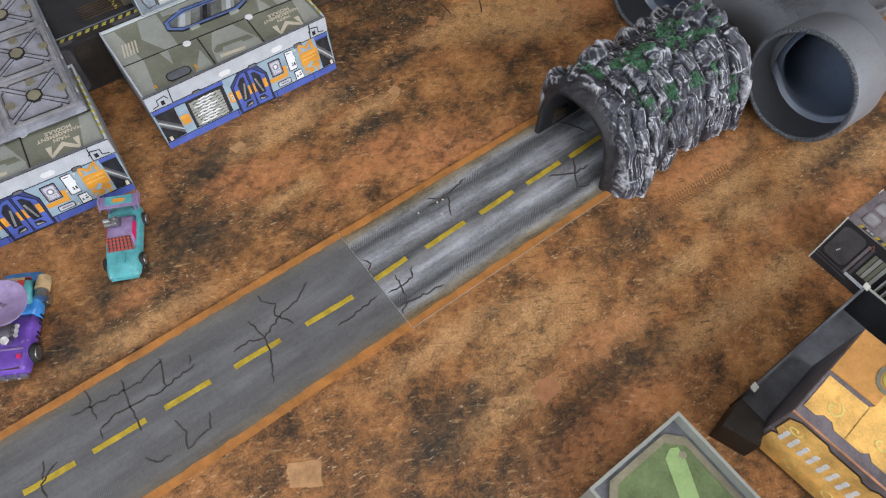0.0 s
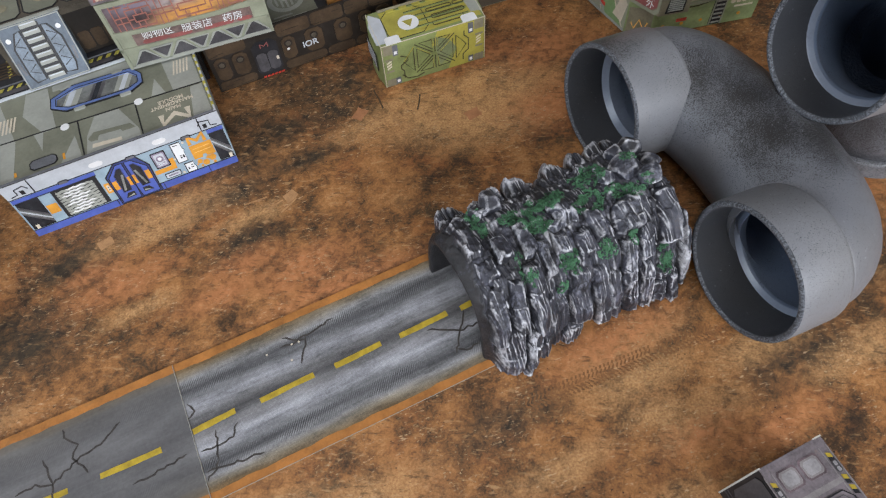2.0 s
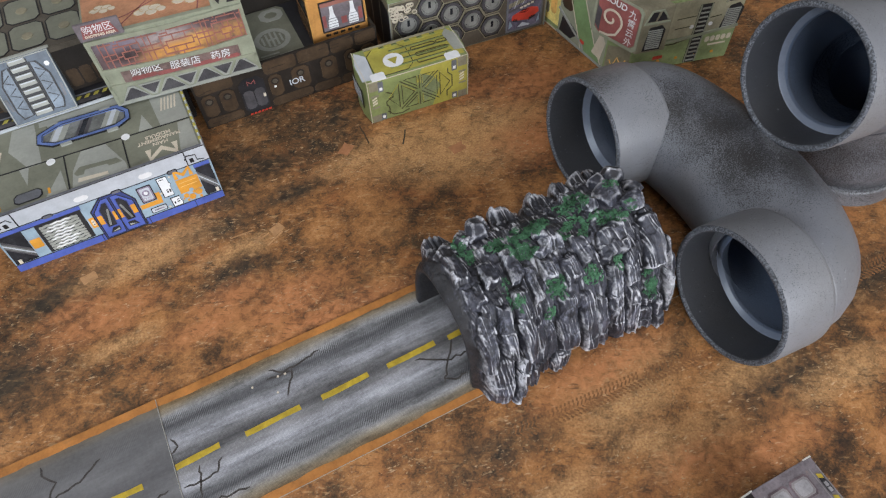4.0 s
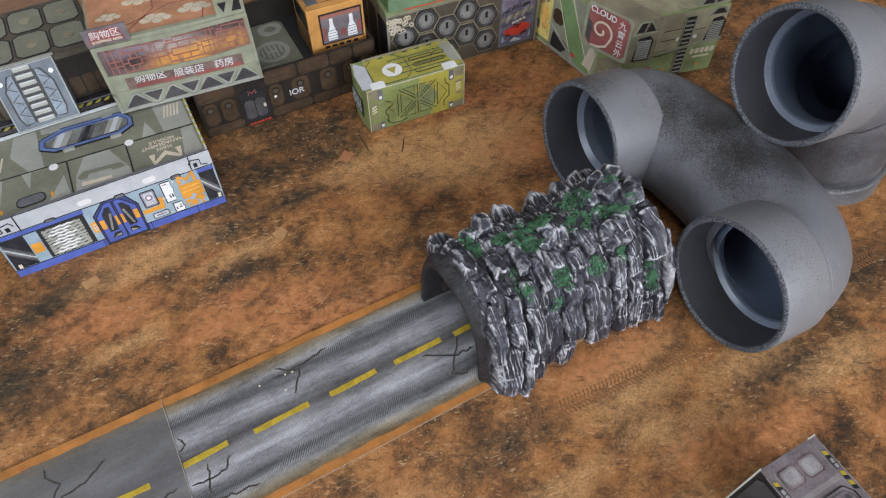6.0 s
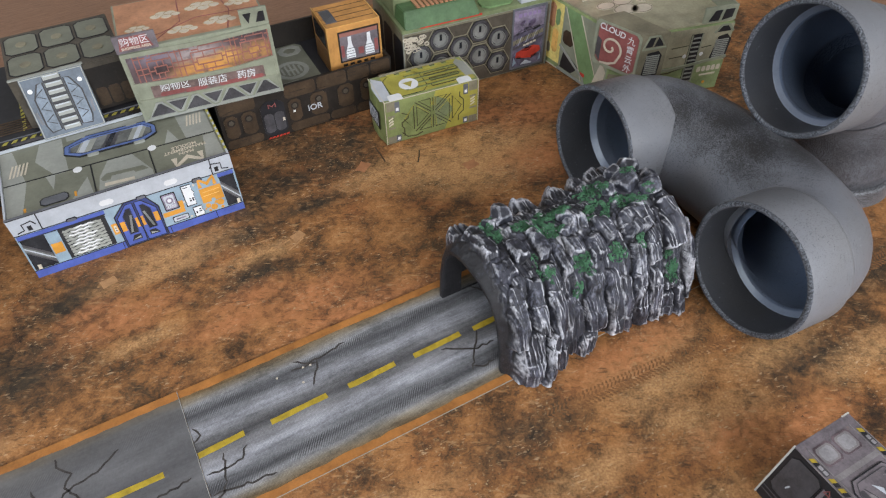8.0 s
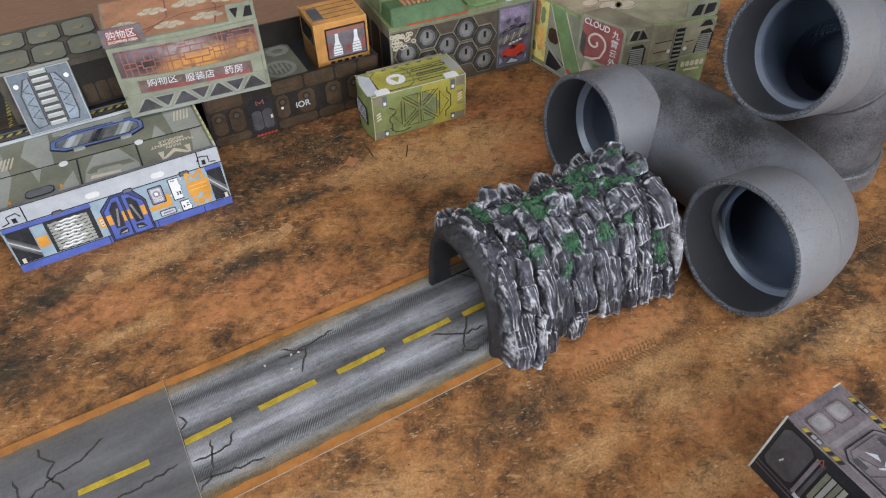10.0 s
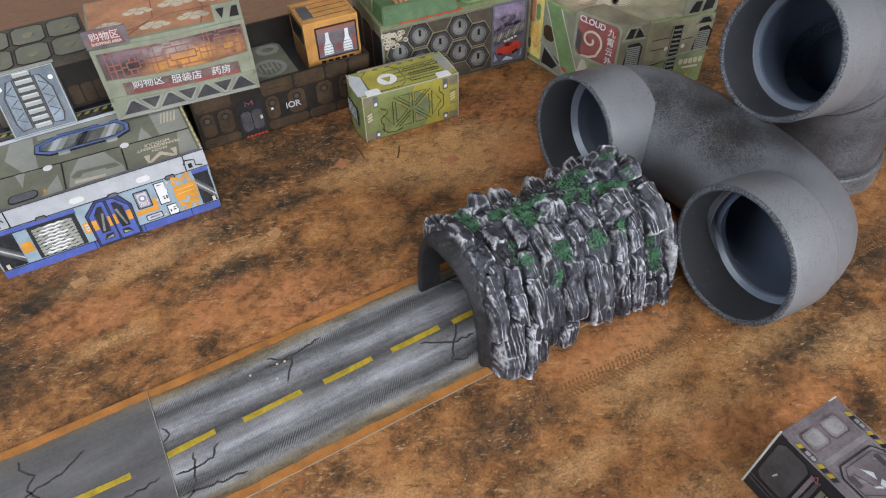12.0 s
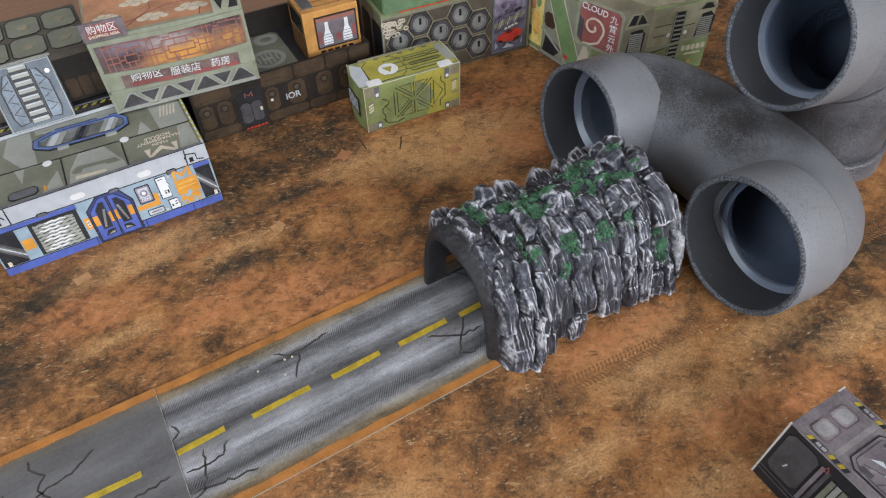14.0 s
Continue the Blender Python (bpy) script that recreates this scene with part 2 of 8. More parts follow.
TAN = [(0.330, 0.190, 0.060, 0.030), (0.345, 0.165, 0.050, 0.026), (0.245, 0.222, 0.045, 0.016), (0.285, 0.235, 0.05, 0.012), (0.36, 0.225, 0.05, 0.012), (0.345, -0.165, 0.035, 0.014), (0.325, -0.145, 0.03, 0.012), (0.03, 0.213, 0.055, 0.016), (0.315, 0.205, 0.075, 0.022), (0.385, 0.197, 0.06, 0.022), (0.315, -0.088, 0.03, 0.011), (0.24, -0.15, 0.05, 0.012),
       (0.43, -0.135, 0.05, 0.014), (0.105, 0.17, 0.04, 0.012), (-0.014, 0.125, 0.035, 0.009), (0.095, -0.108, 0.06, 0.02), (0.14, -0.16, 0.05, 0.014),
       (0.01, -0.083, 0.06, 0.012), (0.21, -0.205, 0.06, 0.014), (0.02, 0.198, 0.06, 0.012), (-0.18, 0.08, 0.06, 0.012), (0.5, -0.175, 0.05, 0.015), (0.295, 0.217, 0.06, 0.016), (0.37, 0.187, 0.055, 0.020), (0.255, 0.222, 0.04, 0.010), (0.35, -0.088, 0.05, 0.014),
       (0.298, 0.196, 0.05, 0.020), (0.338, 0.178, 0.055, 0.024), (0.372, 0.160, 0.04, 0.022), (0.345, 0.205, 0.05, 0.016), (0.352, -0.160, 0.04, 0.016),
       (0.03, -0.16, 0.05, 0.012), (0.08, -0.13, 0.07, 0.016), (0.29, -0.21, 0.05, 0.014), (0.33, -0.118, 0.05, 0.018)]
RUST = [(-0.022, 0.156, 0.05, 0.018), (0.349, -0.174, 0.035, 0.014), (0.125, 0.092, 0.05, 0.014), (0.06, 0.108, 0.05, 0.014), (0.33, -0.082, 0.07, 0.018),
        (0.15, 0.07, 0.08, 0.012), (-0.043, 0.177, 0.03, 0.012), (0.082, 0.127, 0.04, 0.014), (0.13, 0.102, 0.05, 0.02), (-0.174, 0.113, 0.022, 0.012),
        (0.40, -0.195, 0.05, 0.014), (0.42, 0.16, 0.06, 0.03), (0.455, 0.235, 0.06, 0.03), (0.08, -0.215, 0.07, 0.020), (0.13, -0.16, 0.05, 0.014), (0.347, -0.172, 0.03, 0.016), (0.38, 0.26, 0.05, 0.02)]


def dirt():
    """The mat's printed earth: streaked browns, with dark, tan and rusty stains at their places."""
    s = Nodes("printed_earth", 0.55, spec=0.35)
    warp = s.add("ShaderNodeTexNoise", Scale=42.0, Detail=6.0, Roughness=0.62)
    s.to(s.co, warp.inputs["Vector"])
    off = s.t.nodes.new("ShaderNodeVectorMath")
    off.operation = "MULTIPLY_ADD"
    off.inputs[1].default_value, off.inputs[2].default_value = (0.05, 0.028, 0.0), (-0.025, -0.014, 0.0)
    s.to(warp.outputs["Color"], off.inputs[0])
    moved = s.t.nodes.new("ShaderNodeVectorMath")
    s.to(s.co, moved.inputs[0])
    s.to(off.outputs[0], moved.inputs[1])
    moved = moved.outputs[0]

    def stains(rows):
        total = None
        for x, y, rx, ry in rows:
            a = s.t.nodes.new("ShaderNodeVectorMath")
            a.operation = "MULTIPLY_ADD"
            a.inputs[1].default_value, a.inputs[2].default_value = (1 / rx, 1 / ry, 0), (-x / rx, -y / ry, 0)
            s.to(moved, a.inputs[0])
            n = s.t.nodes.new("ShaderNodeVectorMath")
            n.operation = "LENGTH"
            s.to(a.outputs[0], n.inputs[0])
            f = s.range(n.outputs["Value"], 1.35, 0.25)
            total = f if total is None else s.math("MAXIMUM", total, f)
        return total

    # painted dabs: coordinates stirred at a small scale
    stir = s.add("ShaderNodeTexNoise", Scale=75.0, Detail=3.0, Roughness=0.6)
    s.to(s.co, stir.inputs["Vector"])
    swirl = s.t.nodes.new("ShaderNodeVectorMath")
    swirl.operation = "MULTIPLY_ADD"
    swirl.inputs[1].default_value = (0.016, 0.016, 0.0)
    s.to(stir.outputs["Color"], swirl.inputs[0])
    s.to(s.co, swirl.inputs[2])
    dabs = swirl.outputs[0]
    broad = s.noise(10, 5, 0.6)
    streak = s.noise(40, 8, 0.66, dabs)
    grit = s.noise(150, 7, 0.68, s.stretch((0.8, 1.1, 1.0), 60, dabs))
    specks = s.noise(520, 3, 0.6)
    v = s.math("MULTIPLY_ADD", broad, 0.62, s.math("MULTIPLY_ADD", streak, 0.72, -0.170))
    v = s.math("ADD", v, s.math("MULTIPLY_ADD", grit, 0.50, -0.25))
    v = s.math("ADD", v, s.math("MULTIPLY_ADD", specks, 0.30, -0.15))
    col = s.ramp(v, [(0.27, (0.018, 0.013, 0.010)), (0.39, (0.080, 0.041, 0.018)), (0.49, (0.205, 0.093, 0.034)), (0.62, (0.370, 0.168, 0.058)), (0.80, (0.57, 0.32, 0.14))])
    reddish = s.math("MULTIPLY", s.range(s.noise(17, 6, 0.62, dabs), 0.52, 0.68), s.range(grit, 0.35, 0.6), clamp=True)
    col = s.mix(s.math("MULTIPLY", reddish, 0.5), col, (0.36, 0.125, 0.042))
    greenish = s.math("MULTIPLY", s.range(s.noise(13, 6, 0.62, s.stretch((1, 1, 1), 40)), 0.54, 0.70), s.range(grit, 0.62, 0.42), clamp=True)
    col = s.mix(s.math("MULTIPLY", greenish, 0.55), col, (0.070, 0.058, 0.034))
    fine = s.math("MULTIPLY_ADD", grit, 1.3, s.math("MULTIPLY", streak, 0.9))
    dark = s.math("MULTIPLY", stains(DARK), s.range(fine, 1.85, 1.0), clamp=True)
    col = s.mix(s.math("MULTIPLY", dark, 0.92), col, s.ramp(grit, [(0.35, (0.016, 0.014, 0.011)), (0.7, (0.085, 0.060, 0.035))]))
    tan = s.math("MULTIPLY", stains(TAN), s.range(fine, 0.62, 1.2), clamp=True)
    col = s.mix(s.math("MULTIPLY", tan, 0.95), col, s.ramp(specks, [(0.3, (0.32, 0.160, 0.062)), (0.7, (0.62, 0.36, 0.16))]))
    rust = s.math("MULTIPLY", stains(RUST), s.range(fine, 0.6, 1.15), clamp=True)
    col = s.mix(s.math("MULTIPLY", rust, 0.85), col, s.ramp(grit, [(0.3, (0.28, 0.105, 0.038)), (0.7, (0.56, 0.235, 0.095))]))
    # scattered dark and pale flecks
    fleck = s.noise(330, 2, 0.5, s.stretch((1.0, 1.3, 1.0), 30))
    patchy = s.range(s.noise(16, 3), 0.5, 0.62)
    col = s.mix(s.math("MULTIPLY", s.range(fleck, 0.62, 0.70), patchy, clamp=True), col, (0.42, 0.30, 0.17))
    col = s.mix(s.math("MULTIPLY", s.range(fleck, 0.33, 0.27), s.range(s.noise(21, 3), 0.45, 0.6), clamp=True), col, (0.016, 0.013, 0.011))
    # short drawn-out brush marks, pale and dark
    marks = s.noise(300, 3, 0.55, s.slant(0.28, 1.0, -30))
    more = s.noise(420, 3, 0.55, s.slant(0.35, 1.0, -8))
    col = s.mix(s.math("MULTIPLY", s.range(marks, 0.585, 0.67), s.range(s.noise(30, 4, 0.6), 0.42, 0.64, 0.0, 0.65), clamp=True), col, (0.50, 0.31, 0.15))
    col = s.mix(s.math("MULTIPLY", s.range(more, 0.60, 0.68), s.range(s.noise(24, 4, 0.6), 0.45, 0.62, 0.0, 0.75), clamp=True), col, (0.60, 0.42, 0.25))
    col = s.mix(s.math("MULTIPLY", s.range(marks, 0.42, 0.33), s.range(s.noise(19, 4, 0.6), 0.42, 0.62, 0.05, 0.7), clamp=True), col, (0.030, 0.020, 0.013))
    s.bump(specks, 0.12, 0.0003)
    return s.done(col)


M_DIRT = dirt()


def asphalt(name, bands, streak_gain, weave, tread, mottle=1.0):
    """Painted canvas road: bands across its width, brushed streaks along it, dust towards the borders and a fine weave."""
    s = Nodes(name, 0.62, spec=0.35)
    xyz = s.t.nodes.new("ShaderNodeSeparateXYZ")
    s.to(s.co, xyz.inputs[0])
    wob = s.noise(26, 4, 0.6, s.stretch((0.25, 1, 1)))
    y = s.math("ADD", xyz.outputs["Y"], s.math("MULTIPLY_ADD", wob, 0.020, -0.010))
    a = s.range(s.math("ABSOLUTE", s.math("ADD", y, -0.0025)), 0.0, 0.0585)
    col = s.ramp(a, bands)
    brush = s.noise(210, 6, 0.65, s.stretch((0.10, 1.0, 1.0), 2))
    patch = s.noise(34, 5, 0.6, s.stretch((0.5, 1.0, 1.0)))
    gain = s.math("ADD", s.range(brush, 0.3, 0.7, 1 - streak_gain, 1 + streak_gain), s.math("ADD", s.range(patch, 0.3, 0.7, -0.34 * mottle, 0.34 * mottle), s.range(s.noise(380, 4, 0.7), 0.3, 0.7, -0.2 * mottle, 0.2 * mottle)))
    worn = s.noise(95, 6, 0.72, s.stretch((0.16, 1.0, 1.0)))
    gain = s.math("ADD", gain, s.range(worn, 0.3, 0.7, -0.9 * streak_gain, 0.9 * streak_gain))
    n = s.t.nodes.new("ShaderNodeVectorMath")
    n.operation = "SCALE"
    s.to(col, n.inputs[0])
    s.to(gain, n.inputs["Scale"])
    col = n.outputs[0]
    # tyre tread: slanted lines in the wheel tracks
    w = s.add("ShaderNodeTexWave", Scale=190.0, Distortion=1.5, Detail=1.0)
    s.to(s.stretch((1, 1, 1), 35), w.inputs["Vector"])
    track = s.math("MULTIPLY", s.range(a, 0.42, 0.5), s.range(a, 0.72, 0.62), clamp=True)
    m = s.math("MULTIPLY", s.math("MULTIPLY", track, s.range(patch, 0.42, 0.6)), s.range(w.outputs["Fac"], 0.45, 0.6), clamp=True)
    col = s.mix(s.math("MULTIPLY", m, tread), col, (0.035, 0.035, 0.037))
    wx = s.add("ShaderNodeTexWave", Scale=330.0)
    wy = s.add("ShaderNodeTexWave", Scale=330.0)
    wy.bands_direction = "Y"
    for k in (wx, wy):
        s.to(s.stretch((1, 1, 1), 8), k.inputs["Vector"])
    cloth = s.math("MULTIPLY", wx.outputs["Fac"], wy.outputs["Fac"])
    col = s.mix(weave, col, s.ramp(cloth, [(0.2, (0.55, 0.55, 0.55)), (0.8, (1, 1, 1))]), "MULTIPLY")
    s.bump(cloth, 0.25, 0.0002)
    return s.done(col)


M_ROAD = asphalt("worn_asphalt_print", [(0.0, (0.10, 0.10, 0.105)), (0.12, (0.22, 0.22, 0.23)), (0.28, (0.40, 0.41, 0.45)), (0.42, (0.23, 0.235, 0.25)), (0.56, (0.12, 0.122, 0.132)),
                                        (0.68, (0.34, 0.345, 0.36)), (0.78, (0.28, 0.245, 0.19)), (0.88, (0.22, 0.15, 0.075)), (1.0, (0.27, 0.14, 0.05))], 0.32, 0.8, 0.8)
M_ROAD_DARK = asphalt("smooth_asphalt_print", [(0.0, (0.104, 0.103, 0.108)), (0.3, (0.140, 0.139, 0.144)), (0.5, (0.112, 0.111, 0.115)), (0.75, (0.126, 0.122, 0.120)), (0.88, (0.14, 0.115, 0.085)), (1.0, (0.2, 0.12, 0.055))], 0.12, 0.1, 0.3, 0.55)


def rock_paint():
    """Blackish resin with a brown wash, pale paint dry-brushed on the raised edges and shade painted into the hollows;
    the mouth and the bore are left smooth and dark.
    """
    s = Nodes("painted_rock", 0.5, spec=0.4)

    def layer(name):
        n = s.t.nodes.new("ShaderNodeAttribute")
        n.attribute_name = name
        return n.outputs["Fac"]

    geo = s.t.nodes.new("ShaderNodeNewGeometry")
    grain = s.noise(430, 5, 0.6, s.stretch((1.0, 1.0, 0.16)))
    base = s.ramp(s.noise(60, 6, 0.65), [(0.30, (0.012, 0.012, 0.014)), (0.5, (0.028, 0.029, 0.038)), (0.64, (0.054, 0.056, 0.074)), (0.78, (0.086, 0.070, 0.062))])
    chalk = s.ramp(s.noise(300, 3), [(0.3, (0.50, 0.51, 0.57)), (0.7, (0.84, 0.85, 0.89))])
    dusty = s.math("MULTIPLY", s.range(grain, 0.46, 0.62), s.range(s.noise(38, 4), 0.44, 0.62), clamp=True)
    col = s.mix(s.math("MULTIPLY", dusty, 0.5), base, (0.20, 0.21, 0.27))
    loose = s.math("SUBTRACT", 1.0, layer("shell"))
    # hollows go near black: crevice shade put into the colour
    pit_shade = s.math("MAXIMUM", layer("pit_shade"), s.math("MULTIPLY", s.range(geo.outputs["Pointiness"], 0.494, 0.455), loose))
    col = s.mix(s.math("MULTIPLY", pit_shade, 0.85, clamp=True), col, (0.008, 0.008, 0.009))
    # the brush catches in patches
    edge = s.math("MAXIMUM", s.range(layer("dry_brush"), 0.14, 0.80), s.math("MULTIPLY", s.range(geo.outputs["Pointiness"], 0.516, 0.562), loose))
    caught = s.math("MULTIPLY", s.range(s.noise(70, 5, 0.65), 0.36, 0.62), s.range(s.noise(520, 4, 0.65, s.stretch((1.0, 1.0, 0.35))), 0.34, 0.52), clamp=True)
    col = s.mix(s.math("MULTIPLY", s.math("MULTIPLY", edge, caught), 0.88, clamp=True), col, chalk)
    # thin brush lines down the splits
    lines = s.math("MULTIPLY", layer("brush_line"), s.range(s.noise(75, 5, 0.65), 0.36, 0.56), clamp=True)
    col = s.mix(s.math("MULTIPLY", lines, 0.9, clamp=True), col, chalk)
    bare = s.ramp(s.noise(60, 5), [(0.3, (0.012, 0.012, 0.014)), (0.7, (0.034, 0.033, 0.036))])
    smooth = s.math("MULTIPLY", layer("smooth_resin"), s.range(s.noise(160, 6, 0.7), 0.68, 0.58), clamp=True)
    col = s.mix(smooth, col, bare)
    s.bump(s.math("MULTIPLY_ADD", s.noise(700, 4, 0.65), 0.5, grain), 0.8, 0.0009)
    return s.done(col)


M_ROCK = rock_paint()
M_MOSS = plain("green_flock", (0.070, 0.175, 0.096), 0.85, scale=160, vary=0.6, bump=0.0)


def pipe_paint(name, base, drifts=()):
    """Grey sprayed plastic with a bluish cast; drifts (x, y, z, radius) are clouds of black overspray."""
    s = Nodes(name, 0.42, spec=0.45)
    c = Vector(base)
    col = s.ramp(s.noise(14, 5), [(0.3, tuple(c * 0.86)), (0.7, tuple(c * 1.14))])
    brownish = s.range(s.noise(9, 4), 0.48, 0.66, 0.0, 0.35)
    col = s.mix(brownish, col, (c.x * 0.95, c.x * 0.90, c.x * 0.84))
    cloud = s.range(s.noise(13, 6, 0.68, distort=0.5), 0.50, 0.80, 0.0, 0.45)
    for x, y, z, r in drifts:
        n = s.t.nodes.new("ShaderNodeVectorMath")
        n.operation, n.inputs[1].default_value = "DISTANCE", (x, y, z)
        s.to(s.co, n.inputs[0])
        ragged = s.math("MULTIPLY_ADD", s.noise(24, 5, 0.6, distort=0.4), 1.1, -0.55)
        cloud = s.math("MAXIMUM", cloud, s.math("ADD", s.range(n.outputs["Value"], r, r * 0.1), ragged))
    # the thicker the cloud, the closer its specks
    dots = s.noise(1350, 2, 0.5)
    specks = s.range(s.math("MULTIPLY_ADD", cloud, 0.27, dots), 0.655, 0.705)
    col = s.mix(s.math("MULTIPLY", specks, 0.93, clamp=True), col, (0.010, 0.010, 0.011))
    col = s.mix(s.range(cloud, 0.3, 1.1, 0.0, 0.5), col, (0.022, 0.020, 0.019))
    pale = s.range(s.noise(430, 3, 0.6), 0.66, 0.74)
    col = s.mix(s.math("MULTIPLY", pale, 0.35, clamp=True), col, (0.45, 0.46, 0.50))
    s.bump(s.noise(520, 5), 0.4, 0.0005)
    return s.done(col)


M_SOCKET = pipe_paint("sprayed_grey_socket", (0.168, 0.174, 0.190), ((0.0, 0.12, 0.115, 0.045), (0.15, -0.01, -0.11, 0.13)))
M_PIPE = pipe_paint("sprayed_grey_pipe", (0.160, 0.168, 0.190), ((0.061, 0.055, 0.108, 0.060), (0.068, 0.022, 0.106, 0.065), (0.066, -0.020, 0.105, 0.060), (0.092, -0.040, 0.100, 0.060), (0.123, 0.046, 0.095, 0.070), (0.060, 0.070, 0.060, 0.050), (0.155, 0.020, 0.030, 0.090), (0.13, -0.005, -0.09, 0.14)))
# lining base set far below the pipe's, putting the mouth's shade into colour
M_LINING = pipe_paint("socket_lining_shade", (0.054, 0.057, 0.065))
M_PIPE_IN = pipe_paint("pipe_inside_grey", (0.13, 0.17, 0.25))
M_PIPE_RING = plain("smooth_grey_ring", (0.19, 0.22, 0.285), 0.22, scale=60, vary=0.12)


def rim_paint():
    s = Nodes("speckled_rim", 0.7)
    return s.done(s.ramp(s.noise(700, 3, 0.7), [(0.40, (0.025, 0.027, 0.032)), (0.52, (0.085, 0.092, 0.108)), (0.68, (0.20, 0.215, 0.245))]))


M_PIPE_RIM = rim_paint()

# ---------------------------------------------------------------- builders


def link(name, bm, mat, smooth=False):
    me = bpy.data.meshes.new(name)
    bmesh.ops.recalc_face_normals(bm, faces=bm.faces)
    bm.to_mesh(me)
    bm.free()
    me.materials.append(mat)
    if smooth:
        for p in me.polygons:
            p.use_smooth = True
    return new(name, me)


def part(name, bm, mat, parent, label="", smooth=False):
    """One mesh under a thing or under a part of it."""
    ob = link(name, bm, mat, smooth)
    ob.parent = parent
    return tagged(ob, label=label)


def thing(name, x, y, z, rz, label, category, group=""):
    """An empty at a thing's base; its parts hang under it."""
    ob = new(name)
    ob.empty_display_size = 0.02
    ob.matrix_basis = pose(x, y, z, 0, 0, rz)
    return tagged(ob, label=label, category=category, group=group)


def structure(name, bm, mat, label, category):
    return tagged(link(name, bm, mat), label=label, category=category, kind="structure")


def box_bm(x0, y0, z0, x1, y1, z1, bevel=0.0, bm=None):
    bm = bm or bmesh.new()
    made = bmesh.ops.create_cube(bm, size=1, matrix=Matrix.LocRotScale(((x0 + x1) / 2, (y0 + y1) / 2, (z0 + z1) / 2), None, (x1 - x0, y1 - y0, z1 - z0)))
    if bevel:
        edges = list({e for v in made["verts"] for e in v.link_edges})
        bmesh.ops.bevel(bm, geom=edges, offset=bevel, segments=2, affect="EDGES")
    return bm


def prism_bm(foot, z0, z1, bevel=0.0, top=None):
    """A solid over the outline foot, from z0 to z1; top: another outline of as many corners."""
    bm = bmesh.new()
    low = [bm.verts.new((x, y, z0)) for x, y in foot]
    high = [bm.verts.new((x, y, z1)) for x, y in (top or foot)]
    bm.faces.new(low[::-1])
    bm.faces.new(high)
    for i in range(len(low)):
        j = (i + 1) % len(low)
        bm.faces.new((low[i], low[j], high[j], high[i]))
    if bevel:
        bmesh.ops.bevel(bm, geom=list(bm.edges), offset=bevel, segments=2, affect="EDGES")
    return bm


def frame_of(origin, u, v):
    """The flat frame of a face: u to its right, v up it, the third axis out of it."""
    u, v = Vector(u).normalized(), Vector(v).normalized()
    n = u.cross(v)
    m = Matrix((u, v, n)).transposed().to_4x4()
    m.translation = Vector(origin)
    return m


def front(w, d, h):
    return frame_of((0, 0, 0), (1, 0, 0), (0, 0, 1))


def left(w, d, h):
    return frame_of((0, d, 0), (0, -1, 0), (0, 0, 1))


def right(w, d, h):
    return frame_of((w, 0, 0), (0, 1, 0), (0, 0, 1))


def top(w, d, h):
    return frame_of((0, 0, h), (1, 0, 0), (0, 1, 0))


def rect(u0, v0, u1, v1):
    return [(u0, v0), (u1, v0), (u1, v1), (u0, v1)]


def octo(u0, v0, u1, v1, c, k=None):
    """A rectangle with cut corners: c at the top, k at the bottom."""
    k = c if k is None else k
    return [(u0 + k, v0), (u1 - k, v0), (u1, v0 + k), (u1, v1 - c), (u1 - c, v1), (u0 + c, v1), (u0, v1 - c), (u0, v0 + k)]


def disc(u, v, r, n=20, squash=1.0):
    return [(u + r * math.cos(2 * math.pi * i / n), v + squash * r * math.sin(2 * math.pi * i / n)) for i in range(n)]


LAYER = 0.00022


def decal(name, face, pts, mat, parent, layer=1, label=""):
    """A thin printed or glued patch on a face, proud by some layers of paper."""
    bm = bmesh.new()
    z = LAYER * layer
    low, high = [bm.verts.new(face @ Vector((u, v, -0.0001))) for u, v in pts], [bm.verts.new(face @ Vector((u, v, z))) for u, v in pts]
    bm.faces.new(high)
    for i in range(len(pts)):
        j = (i + 1) % len(pts)
        bm.faces.new((low[i], low[j], high[j], high[i]))
    return part(name, bm, mat, parent, label)


def hoop(name, face, outer, inner, mat, parent, layer=1, label=""):
    """A flat frame between two outlines of as many corners."""
    bm = bmesh.new()
    rows = [[bm.verts.new(face @ Vector((u, v, z))) for u, v in pts] for pts, z in ((outer, 0), (outer, LAYER * layer), (inner, LAYER * layer), (inner, 0))]
    for a, b in zip(rows, rows[1:]):
        for i in range(len(a)):
            j = (i + 1) % len(a)
            bm.faces.new((a[i], a[j], b[j], b[i]))
    return part(name, bm, mat, parent, label)


def grow(pts, by):
    """The outline moved outwards from its middle by about so much."""
    cu, cv = sum(p[0] for p in pts) / len(pts), sum(p[1] for p in pts) / len(pts)
    w = max(abs(p[0] - cu) for p in pts)
    h = max(abs(p[1] - cv) for p in pts)
    return [(cu + (u - cu) * (1 + by / w), cv + (v - cv) * (1 + by / h)) for u, v in pts]


